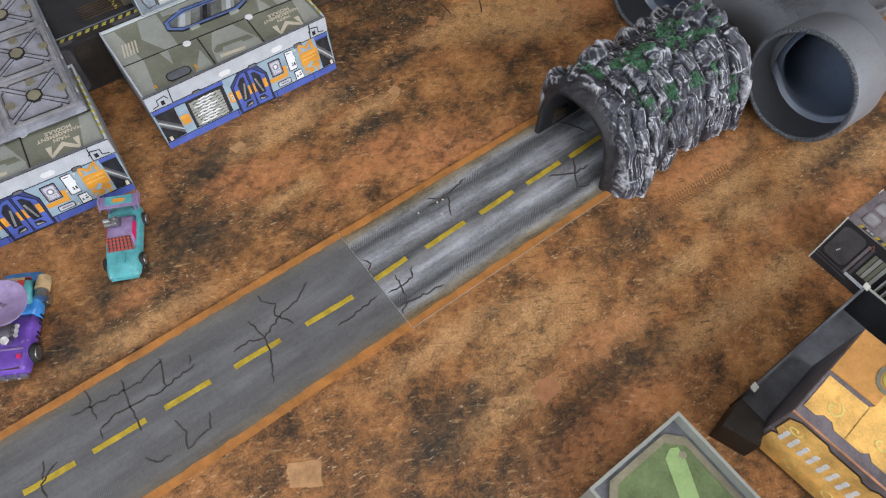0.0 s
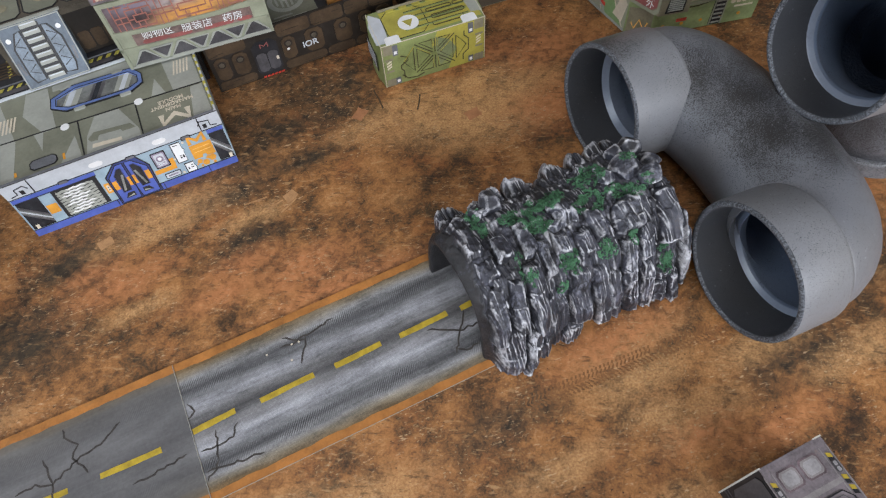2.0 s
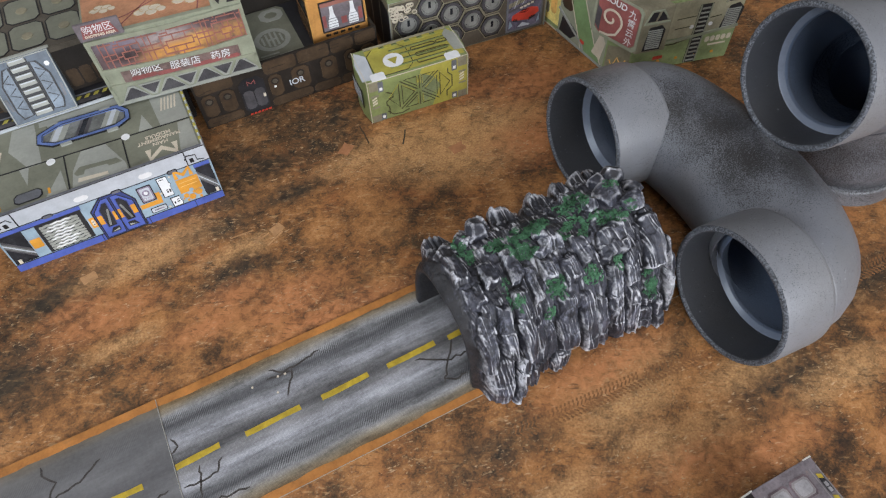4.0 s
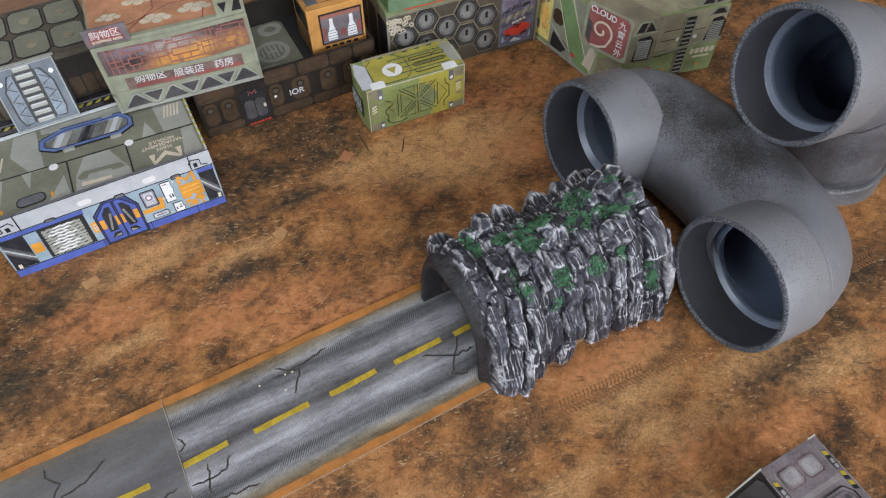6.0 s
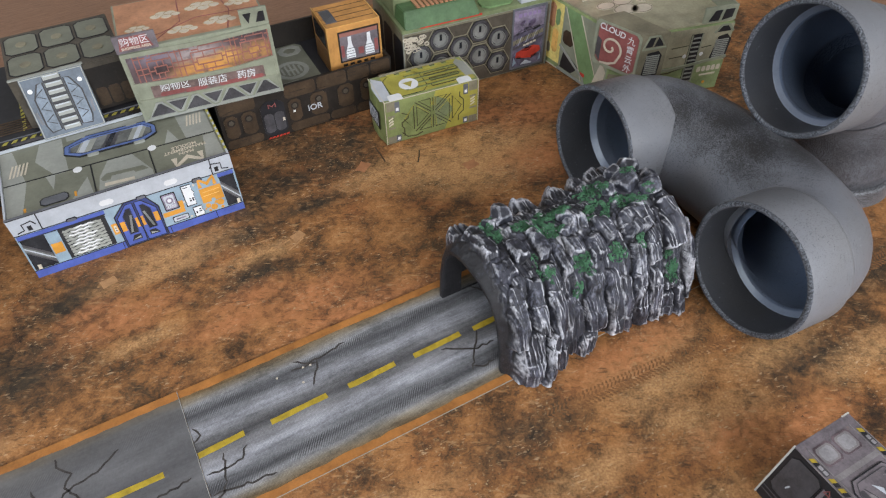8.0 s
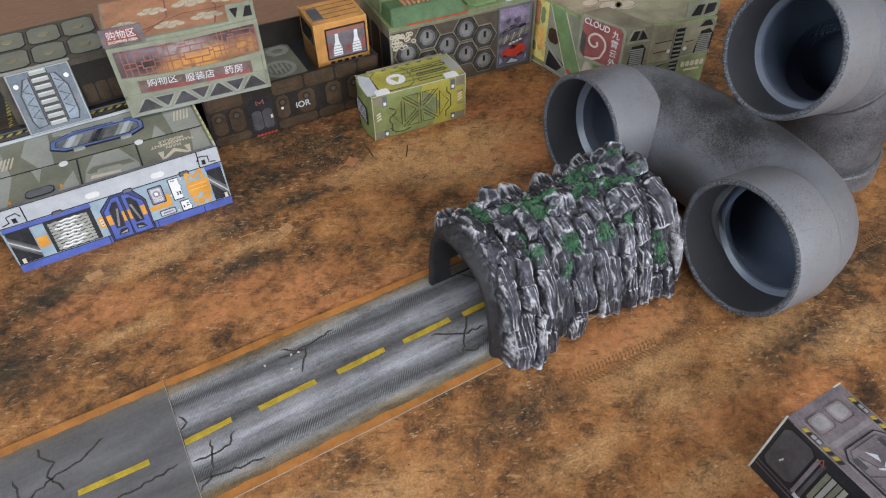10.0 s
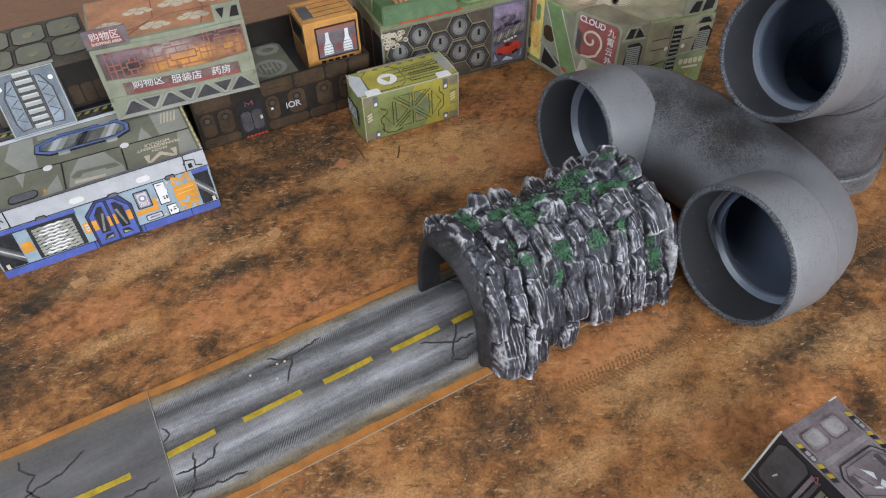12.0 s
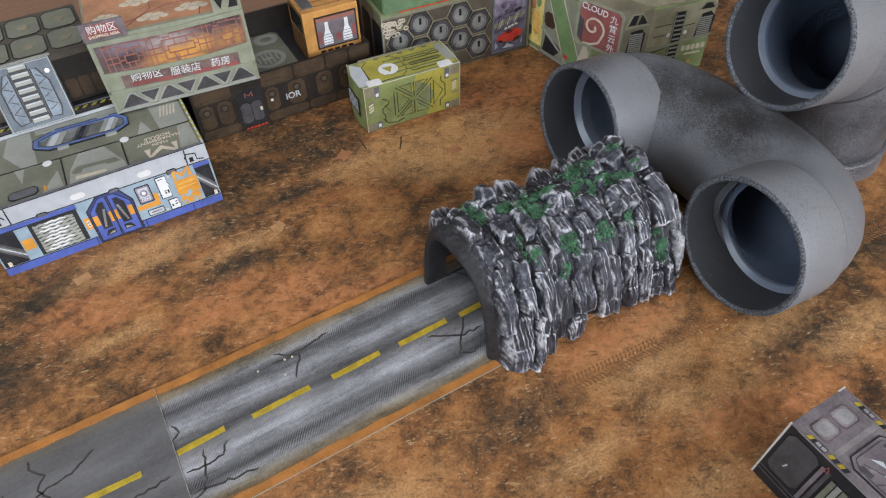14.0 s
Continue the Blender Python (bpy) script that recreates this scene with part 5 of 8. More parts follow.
    for u in (0.078, 0.135):
        decal("shine", g, octo(u - 0.006, 0.004, u + 0.006, 0.010, 0.002), M_WHITE, t, 1.6)
    # roof print
    r = frame_of((0, lean + 0.0016, 0.0590), (1, 0, 0), (0, 1, 0))
    rd = d - lean - 0.0032
    for pts in ([(0.001, 0.001), (0.013, 0.001), (0.020, 0.046), (0.012, rd - 0.002), (0.001, rd - 0.002)], [(0.044, 0.047), (0.056, 0.047), (0.056, rd - 0.002), (0.036, rd - 0.002), (0.030, 0.075)], [(0.036, 0.049), (0.045, 0.049), (0.041, 0.026)],
                [(0.076, 0.001), (0.080, 0.024), (0.090, 0.045), (0.112, 0.044), (0.1245, 0.012), (0.1245, 0.001)], [(0.172, 0.001), (0.189, 0.001), (0.189, 0.040), (0.178, 0.040)], [(0.143, 0.045), (0.156, 0.044), (0.150, 0.066)],
                [(0.163, 0.043), (0.189, 0.042), (0.189, rd - 0.002), (0.160, rd - 0.002)], [(0.060, 0.094), (0.140, 0.090), (0.140, rd - 0.002), (0.060, rd - 0.002)], [(0.054, 0.004), (0.072, 0.002), (0.070, 0.030)]):
        decal("roof_panel", r, pts, M_GREYLIGHT, roof, 0.6, "pale grey roof patch")
    decal("wedge", r, [(0.080, 0.020), (0.086, 0.026), (0.118, 0.022), (0.122, 0.015), (0.110, 0.0155), (0.109, 0.0185), (0.090, 0.0205), (0.088, 0.0155), (0.082, 0.0160)], M_GREYGREEN, roof, 1.2)
    decal("wedge", r, [(0.082, 0.008), (0.108, 0.0055), (0.108, 0.0095), (0.083, 0.0125)], M_CREAM, roof, 1.2)
    for u in (0.074, 0.1262):
        stroke("joint", r, [(u, 0.001), (u + 0.001, 0.046)], 0.0012, M_INK, roof, 1.6)
    stroke("joint", r, [(0.001, 0.0500), (0.19, 0.0415)], 0.0012, M_INK, roof, 1.6)
    ow = [(0.068, 0.0625), (0.128, 0.0595), (0.1395, 0.066), (0.1405, 0.078), (0.133, 0.0895), (0.078, 0.0925), (0.057, 0.0835), (0.0555, 0.0715)]
    win = hoop("roof_window", r, ow, grow(ow, -0.0052), M_BLUE_SOFT, roof, 6, "blue framed roof window")
    stroke("outline", r, ow, 0.0009, M_INK, win, 6.4, True)
    stroke("outline", r, grow(ow, -0.0045), 0.0009, M_INK, win, 6.4, True)
    decal("pane", r, grow(ow, -0.004), M_GLASS_GREY, win, 2)
    for a, ww, mat in ((0.064, 0.014, M_GREYLIGHT), (0.066, 0.006, M_PALE), (0.088, 0.012, M_SLATE), (0.091, 0.005, M_GLASS_DARK), (0.112, 0.014, M_GREYLIGHT), (0.117, 0.005, M_PALE)):
        decal("glare_stripe", r, [(a, 0.0665), (a + ww, 0.0665), (a + ww + 0.009, 0.086), (a + 0.009, 0.086)], mat, win, 2.3 + 0.2 * (ww < 0.01))
    for u, v in ((0.080, 0.0605), (0.122, 0.0585), (0.072, 0.0925), (0.120, 0.0905)):
        decal("hinge", r, octo(u - 0.005, v - 0.0016, u + 0.005, v + 0.0016, 0.0006), M_GREYLIGHT, win, 7.4)
    for u, v in ((0.0635, 0.0445), (0.1305, 0.0440)):
        decal("lamp", r, disc(u, v, 0.0040, 14), M_WHITE, roof, 2, "white roof lamp")
    decal("hatch", r, octo(0.028, 0.006, 0.052, 0.018, 0.003), M_INK, roof, 2)
    decal("hatch_face", r, octo(0.029, 0.007, 0.051, 0.017, 0.0028), M_STEEL, roof, 2.6)
    decal("tag", r, rect(0.0565, 0.007, 0.0585, 0.014), M_ORANGE, roof, 1.6)
    decal("tag", r, rect(0.0145, 0.006, 0.0165, 0.011), M_ORANGE, roof, 1.6)
    for u, v0 in ((0.007, 0.060), (0.168, 0.062)):
        for i in range(5):
            stroke("hatching", r, [(u + 0.0032 * i, v0), (u + 0.0032 * i + 0.004, v0 + 0.018)], 0.0015, M_CREAM, roof, 1.6)
    stroke("big_letter", r, [(0.1455, 0.0172), (0.1455, 0.0045), (0.1575, 0.0150), (0.1695, 0.0045), (0.1695, 0.0172)], 0.0054, M_CREAM, roof, 1.6, label="big painted letter M upside down")
    for words, v, size in (("MAIN", 0.0220, 0.0058), ("MANAGEMENT", 0.0277, 0.0058), ("MODULE", 0.0330, 0.0058)):
        lettering("small_letters", words, r, 0.1580, v, size, M_CREAM, roof, 180, 1.6, "cream lettering upside down")
    # yellow ticks inside the parapet
    for i in range(9):
        y0 = lean + 0.008 + i * 0.0095
        part("tick", box_bm(w - 0.0006, y0, rise - 0.0012, w + 0.0018, y0 + 0.004, rise + 0.0004), M_MUSTARD, t)
    part("parapet_cap", box_bm(-0.0012, lean - 0.0003, rise, w - 0.0007, lean + 0.0019, rise + 0.0006), M_STEEL, t)
    for x0 in (0.004, 0.186):
        decal("sticker", f, rect(x0, 0.008, x0 + 0.0028, 0.0125), M_CREAM, t, 3)
    return t


workshop = maintenance_module(-0.0805, 0.2425, -0.8, "pale blue printed card workshop with blue doors and roof window")
workshop_two = maintenance_module(-0.3185, 0.2345, -5.0, "blue and orange printed card workshop with a steel deck on it")

# steel deck on the second workshop
deck = thing("steel_deck", -0.322, 0.285, 0.0624, -5, "grey steel deck with crossed girders lying on the workshop roof", "deck")
part("plate", box_bm(0, 0, 0, 0.196, 0.19, 0.006, 0.0008), M_DECK, deck)
g = top(0.196, 0.19, 0.006)
rng = random.Random(9)
for u0 in (0.005, 0.068, 0.131):
    for v0 in (0.006, 0.068, 0.130):
        hoop("panel_frame", g, rect(u0, v0, u0 + 0.06, v0 + 0.058), rect(u0 + 0.003, v0 + 0.003, u0 + 0.057, v0 + 0.055), M_BUNKER_LIGHT, deck, 4)
        stroke("panel_line", g, octo(u0 + 0.0045, v0 + 0.0045, u0 + 0.0555, v0 + 0.0535, 0.009), 0.0010, M_SLATE, deck, 4, True)
        for a, b in (((0.006, 0.006), (0.054, 0.052)), ((0.006, 0.052), (0.054, 0.006))):
            stroke("girder", g, [(u0 + a[0], v0 + a[1]), (u0 + b[0], v0 + b[1])], 0.006, M_DECK, deck, 5)
            stroke("girder_line", g, [(u0 + a[0], v0 + a[1] - 0.003), (u0 + b[0], v0 + b[1] - 0.003)], 0.0008, M_INK, deck, 6)
            stroke("girder_line", g, [(u0 + a[0], v0 + a[1] + 0.003), (u0 + b[0], v0 + b[1] + 0.003)], 0.0008, M_INK, deck, 6)
        decal("boss", g, octo(u0 + 0.023, v0 + 0.021, u0 + 0.037, v0 + 0.037, 0.004), M_INK, deck, 7)
        decal("boss_face", g, octo(u0 + 0.0245, v0 + 0.0225, u0 + 0.0355, v0 + 0.0355, 0.004), M_BARK, deck, 9)
        for u, v in ((0.004, 0.027), (0.05, 0.027), (0.027, 0.048)):
            decal("bolt_plate", g, octo(u0 + u, v0 + v - 0.004, u0 + u + 0.008, v0 + v + 0.004, 0.002), M_BARK, deck, 7)
for i in range(4):
    part("rail_post", box_bm(0.1935, 0.02 + 0.05 * i, 0.006, 0.196, 0.024 + 0.05 * i, 0.013), M_CARD_EDGE, deck)
part("rail", box_bm(0.1938, 0.0, 0.0125, 0.1957, 0.19, 0.0145), M_STEEL, deck)

# ---------------------------------------------------------------- dark platform behind the workshop
plat = thing("dark_platform", -0.145, 0.3615, 0, -0.6, "dark grey platform edged with black and yellow stripes", "platform")
part("base", box_bm(0, 0, 0.0004, 0.262, 0.16, 0.0615, 0.0008), M_BUNKER_DARK, plat)
g = top(0.262, 0.16, 0.0615)
for i in range(30):
    u = 0.004 + i * 0.0084
    decal("hazard_stripe", g, [(u, 0.0060), (u + 0.004, 0.0060), (u + 0.0065, 0.0102), (u + 0.0025, 0.0102)], M_MUSTARD, plat, 2)
stroke("kerb", g, [(0.002, 0.0125), (0.26, 0.0125)], 0.0012, M_STEEL, plat, 4)
for i in range(7):
    decal("deck_panel", g, octo(0.006 + 0.037 * i, 0.0005, 0.04 + 0.037 * i, 0.0055, 0.002), M_BROWN_DARK if i % 2 else M_SLATE, plat, 1)
for i in range(6):
    stroke("grate_bar", g, [(0.06, 0.024 + 0.004 * i), (0.108, 0.024 + 0.004 * i)], 0.0016, M_BROWN, plat, 3)
for i in range(9):
    decal("hazard_stripe", g, [(0.092, 0.022 + 0.007 * i), (0.0955, 0.0245 + 0.007 * i), (0.0955, 0.0285 + 0.007 * i), (0.092, 0.026 + 0.007 * i)], M_MUSTARD, plat, 2)
fr = front(0.262, 0, 0)
for i in range(8):
    decal("plate", fr, octo(0.004 + 0.0325 * i, 0.004, 0.034 + 0.0325 * i, 0.058, 0.004), M_BROWN_DARK if i % 2 else M_SLATE, plat, 2)

# stair block on the platform
stair = thing("stair_block", -0.036, 0.3545, 0.0625, 0, "pale blue card stair block with a grey panelled roof", "card building")
w, y1, h = 0.056, 0.0245, 0.052
bm = bmesh.new()
v = [bm.verts.new(p) for p in ((0, 0, 0), (w, 0, 0), (w, y1, h), (0, y1, h), (0, y1, 0), (w, y1, 0))]
for q in ((0, 1, 2, 3), (4, 0, 3), (1, 5, 2), (0, 4, 5, 1), (4, 3, 2, 5)):
    bm.faces.new([v[i] for i in q])
part("ramp", bm, M_STAIR, stair, "sloping pale blue front")
part("block", box_bm(-0.008, y1 + 0.0004, 0, 0.094, 0.118, h, 0.0008), M_KHAKI_DARK, stair, "grey-green block behind the stair")
part("roof_lip", box_bm(-0.008, y1 - 0.0006, h + 0.0002, 0.058, y1 + 0.0030, h + 0.0016, 0.0004), M_GREYLIGHT, stair, "pale front edge of the roof")
f = frame_of((0, 0, 0), (1, 0, 0), (0, y1, h))
k = math.hypot(y1, h)
hoop("border", f, [(0.0005, 0.0005), (w - 0.0005, 0.0005), (w - 0.0005, k - 0.0005), (0.0005, k - 0.0005)], [(0.0013, 0.0013), (w - 0.0013, 0.0013), (w - 0.0013, k - 0.0013), (0.0013, k - 0.0013)], M_GREYLIGHT, stair, 2)
decal("well", f, rect(0.0195, 0.004, 0.036, k - 0.003), M_INK, stair, 1)
for i in range(8):
    part("step", ribbon_bm(f, [(0.0205, 0.0065 + 0.0068 * i), (0.035, 0.0065 + 0.0068 * i)], 0.0040, 9), M_GREYLIGHT, stair, "pale step")
    part("tread_gleam", ribbon_bm(f, [(0.0215, 0.0078 + 0.0068 * i), (0.034, 0.0078 + 0.0068 * i)], 0.0010, 10), M_PALE, stair)
for a, s in ((0.0185, -1), (0.037, 1)):
    pts = [(a, 0.006), (a + s * 0.009, 0.005), (a + s * 0.0115, 0.012), (a + s * 0.0115, 0.037), (a + s * 0.005, 0.05), (a, 0.051)]
    decal("stringer", f, pts, M_STRINGER, stair, 4)
    stroke("outline", f, pts, 0.0015, M_INK, stair, 5, True)
    for j in range(3):
        vv = 0.012 + 0.012 * j
        stroke("brace", f, [(a + s * 0.002, vv), (a + s * 0.0095, vv + 0.004), (a + s * 0.002, vv + 0.009)], 0.0009, M_INK, stair, 5)
    stroke("handle_bar", f, [(a + s * 0.014, 0.014), (a + s * 0.0155, 0.026)], 0.0022, M_STEEL, stair, 4)
for u in (0.006, 0.05):
    decal("lamp", f, disc(u, k - 0.012, 0.0022, 12), M_WHITE, stair, 3)
g = top(0, 0, h)
for i in range(3):
    for j in range(2):
        pts = octo(-0.005 + 0.033 * i, 0.032 + 0.042 * j, 0.025 + 0.033 * i, 0.07 + 0.042 * j, 0.005)
        decal("roof_panel", g, pts, M_GREYGREEN, stair, 1.5)
        stroke("outline", g, pts, 0.0012, M_INK, stair, 2.2, True)
        decal("boss", g, disc(0.01 + 0.033 * i, 0.05 + 0.042 * j, 0.005, 10), M_BARK, stair, 5)
fr = frame_of((0, y1 + 0.0004, 0), (1, 0, 0), (0, 0, 1))
# flat dark brown panel, also carrying the overhang gap's shade in its colour
decal("shaded_wall", fr, rect(0.0565, 0.0005, 0.0935, h - 0.006), M_BROWN_DARK, stair, 1, "dark brown wall print with the overhang's shade in it")
for i in range(3):
    decal("wall_panel", fr, octo(0.0585 + 0.012 * i, 0.004, 0.069 + 0.012 * i, 0.024, 0.002), M_BROWN, stair, 2)

# ---------------------------------------------------------------- restaurant with lattice front
shop = thing("lattice_shop", 0.0546, 0.3378, 0.0618, -6.1, "sage green card shop with red lattice windows and truss base", "card building")
w, d, h = 0.1385, 0.10, 0.074
part("shell", box_bm(0, 0, 0.0004, w, d, h, 0.0008), M_SAGE, shop, "sage green walls")
f = front(w, d, h)
decal("sign_patch", f, [(0.016, 0.0235), (0.060, 0.0205), (0.124, 0.0200), (0.124, 0.0330), (0.070, 0.0355), (0.016, 0.0385)], M_SIGN, shop, 1, "dusky red sign band")
for u, v, k in ((0.034, 0.0255, 0.012), (0.056, 0.0240, 0.011), (0.092, 0.0230, 0.014), (0.116, 0.0225, 0.007)):
    decal("sign_stain", f, octo(u - k, v - 0.0022, u + k, v + 0.0022, 0.002), M_MAROON, shop, 1.4)
# truss along the base
for i in range(4):
    u = 0.006 + i * 0.0345
    for pts in ([(u, 0.003), (u + 0.026, 0.003), (u + 0.0145, 0.0175), (u + 0.0105, 0.0175)], [(u + 0.0195, 0.0172), (u + 0.0395, 0.0172), (u + 0.0310, 0.0045), (u + 0.0285, 0.0045)]):
        if pts[1][0] > w - 0.002:
            continue
        decal("truss_hole", f, pts, M_SLATE, shop, 1.5)
        stroke("truss_bar", f, pts, 0.0022, M_GREYLIGHT, shop, 5, True)
stroke("sill", f, [(0, 0.0012), (w, 0.0012)], 0.0022, M_GREYLIGHT, shop, 5)
stroke("sill", f, [(0, 0.0225), (w * 0.5, 0.0195), (w, 0.0185)], 0.003, M_SAGE, shop, 6)
stroke("beam", f, [(0, 0.0405), (w * 0.3, 0.0372), (w * 0.7, 0.0362), (w, 0.0395)], 0.0042, M_SAGE, shop, 7, label="curved green beam")
stroke("beam", f, [(0, 0.0715), (w * 0.5, 0.0700), (w, 0.0725)], 0.0042, M_SAGE, shop, 7, label="curved green beam")
# window with lattice: three fields of nested frames, tied by paired uprights
decal("window", f, [(0.004, 0.0410), (0.055, 0.0375), (0.100, 0.0375), (w - 0.004, 0.0410), (w - 0.004, 0.0715), (0.004, 0.0715)], M_DUSK, shop, 1, "dim window behind a red lattice")
for uc, ho, hc in ((0.0312, 0.0112, 0.0060), (0.0762, 0.0162, 0.0122), (0.1190, 0.0122, 0.0056)):
    for half, v0, v1 in ((ho, 0.0415, 0.0618), (hc, 0.0475, 0.0555)):
        hoop("lattice_frame", f, rect(uc - half, v0, uc + half, v1), grow(rect(uc - half, v0, uc + half, v1), -0.0010), M_LATTICE, shop, 4)
    for line in ([(uc - ho, 0.0512), (uc - hc, 0.0512)], [(uc + hc, 0.0522), (uc + ho, 0.0522)], [(uc - 0.4 * hc, 0.0555), (uc - 0.4 * hc, 0.0618)], [(uc + 0.5 * hc, 0.0555), (uc + 0.5 * hc, 0.0618)],
                 [(uc + 0.3 * hc, 0.0415), (uc + 0.3 * hc, 0.0475)], [(uc - 0.6 * hc, 0.0415), (uc - 0.6 * hc, 0.0475)], [(uc - 0.5 * ho, 0.0618), (uc - 0.5 * ho, 0.0668), (uc + 0.9 * ho, 0.0668), (uc + 0.9 * ho, 0.0618)],
                 [(uc - 0.9 * ho, 0.0640), (uc - 0.5 * ho, 0.0640)], [(uc + 0.2 * ho, 0.0668), (uc + 0.2 * ho, 0.0712)], [(uc, 0.0380), (uc, 0.0415)], [(uc - 0.7 * ho, 0.0668), (uc - 0.7 * ho, 0.0712)]):
        stroke("lattice_bar", f, line, 0.0010, M_LATTICE, shop, 4)
for u in (0.0095, 0.0145, 0.0470, 0.0515, 0.0985, 0.1025, 0.1345):
    stroke("lattice_bar", f, [(u, 0.0392), (u, 0.0712)], 0.0010, M_LATTICE, shop, 4)
for u0, u1 in ((0.0095, 0.0200), (0.0424, 0.0600), (0.0924, 0.1068), (0.1312, 0.1345)):
    for v in (0.0498, 0.0552, 0.0660):
        stroke("lattice_bar", f, [(u0, v), (u1, v)], 0.0010, M_LATTICE, shop, 4)
for words, u, v in (("购物区", 0.038, 0.0318), ("服装店", 0.073, 0.0285), ("药房", 0.106, 0.0275)):
    lettering("sign_letters", words, f, u, v, 0.0095, M_WHITE, shop, -2.5, 4, "white sign characters")
stroke("corner_bar", f, [(0.0015, 0.001), (0.0015, 0.073)], 0.003, M_SAGE, shop, 6)
stroke("corner_bar", f, [(w - 0.0015, 0.001), (w - 0.0015, 0.073)], 0.003, M_SAGE, shop, 6)
# roof: clouds on salmon, with truss parapets
g = top(w, d, h)
decal("roof_print", g, rect(0.002, 0.006, w - 0.002, d - 0.002), M_SALMON, shop, 1, "salmon roof with pale clouds")
for cu, cv, size in ((0.060, 0.022, 1.0), (0.096, 0.026, 1.1), (0.048, 0.058, 1.0), (0.084, 0.062, 1.2), (0.118, 0.056, 0.9), (0.020, 0.040, 0.8)):
    for k, (du, dv, r) in enumerate(((-0.009, 0.0, 0.0052), (-0.003, 0.004, 0.0060), (0.005, 0.003, 0.0056), (0.010, -0.001, 0.0044), (0.001, -0.003, 0.0050))):
        puff = disc(cu + du * size, cv + dv * size, r * size, 12, 0.75)
        decal("cloud", g, puff, M_CREAM, shop, 2 + 0.1 * k, "cream cloud on the roof")
        stroke("cloud_line", g, puff[1:9], 0.0006, M_RUSTY, shop, 2.9)
for pts in ([(0.006, 0.016), (0.040, 0.024), (0.075, 0.042), (0.136, 0.040)], [(0.030, 0.008), (0.060, 0.040), (0.062, 0.085)], [(0.100, 0.006), (0.108, 0.045), (0.100, 0.090)]):
    stroke("roof_line", g, pts, 0.0012, M_MAROON, shop, 1.6)
stroke("parapet_line", g, [(0.0, 0.003), (w, 0.003)], 0.0045, M_SAGE, shop, 8)
box = box_bm(w - 0.026, 0.0005, h + 0.0003, w, 0.003, h + 0.018)
side = part("parapet", box, M_SAGE, shop, "green truss parapet")
pf = frame_of((w - 0.026, 0.0005, h), (1, 0, 0), (0, 0, 1))
decal("truss_hole", pf, [(0.003, 0.014), (0.011, 0.014), (0.007, 0.004)], M_BUNKER_DARK, side, 1)
decal("truss_hole", pf, [(0.014, 0.004), (0.023, 0.004), (0.023, 0.014), (0.018, 0.014)], M_BUNKER_DARK, side, 1)
sign = part("sign_board", box_bm(-0.001, -0.0012, h + 0.0003, 0.036, 0.0016, h + 0.017, 0.0003), M_BUNKER, shop, "grey sign board")
sf = frame_of((-0.001, -0.0012, h), (1, 0, 0), (0, 0, 1))
decal("sign_panel", sf, [(0.003, 0.003), (0.033, 0.003), (0.029, 0.0155), (0.006, 0.0155)], M_MAROON, sign, 1)
lettering("sign_letters", "购物区", sf, 0.018, 0.0105, 0.0085, M_WHITE, sign, 0, 2)
lettering("sign_letters", "SHOPPING AREA", sf, 0.018, 0.0045, 0.0034, M_CREAM, sign, 0, 2)
lf = left(w, d, h)
for i in range(3):
    decal("side_panel", lf, octo(0.006 + 0.031 * i, 0.02, 0.033 + 0.031 * i, 0.068, 0.004), M_BARK, shop, 1)

# ---------------------------------------------------------------- brown container
cont = thing("brown_container", 0.1215, 0.3345, 0, -1.6, "dark brown riveted card container with an open top", "container")
w, d, h, tk = 0.197, 0.108, 0.060, 0.003
for a in ((0, 0, w, tk, h), (0, d - tk, w, d, h + 0.012), (0, tk, tk, d - tk, h), (w - tk, tk, w, d - tk, h)):
    part("wall", box_bm(a[0], a[1], 0.0004, a[2], a[3], a[4]), M_BROWN_DARK, cont, "dark brown card wall")
floor_part = part("deck", box_bm(tk, tk, 0.03, w - tk, d - tk, 0.0445), M_BUNKER_DARK, cont, "dark inner deck")
f = front(w, d, h)
pr = random.Random(5)
for u0, u1 in ((0.002, 0.04), (0.0725, 0.107), (0.109, 0.143), (0.145, 0.17), (0.172, 0.195)):
    decal("plate", f, octo(u0, 0.044, u1, 0.0595, 0.0025), M_BROWN, cont, 3, "brown upper plate")
for u0, u1 in ((0.002, 0.041), (0.073, 0.118), (0.120, 0.15), (0.152, 0.195)):
    decal("plate", f, octo(u0, 0.0015, u1, 0.0125, 0.003), M_BROWN, cont, 3, "brown lower plate")
for u0, u1 in ((0.004, 0.0185), (0.0225, 0.038), (0.074, 0.088), (0.099, 0.118), (0.131, 0.149), (0.158, 0.172), (0.177, 0.193)):
    decal("plate", f, octo(u0, 0.0145, u1, 0.042, 0.004), M_BROWN, cont, 4, "brown middle plate")
    decal("rivet", f, disc((u0 + u1) / 2, 0.034, 0.0045, 12), M_BROWN_DARK, cont, 5)
    decal("rivet_face", f, disc((u0 + u1) / 2, 0.034, 0.0028, 10), M_KHAKI_DARK, cont, 6)
for i in range(34):
    u, v = pr.uniform(0.003, w - 0.012), pr.choice((0.046, 0.0475, 0.0505, 0.054, 0.0575, 0.003, 0.006, 0.0095))
    if not 0.041 < u + 0.008 and u < 0.073 or u > 0.073:
        stroke("wood_grain", f, [(u, v), (u + pr.uniform(0.006, 0.014), v + 0.0004)], 0.0005, M_BROWN_DARK, cont, 3.6)
door = decal("door", f, octo(0.0435, 0.003, 0.070, 0.047, 0.006), M_BUNKER_DARK, cont, 2, "dark steel door")
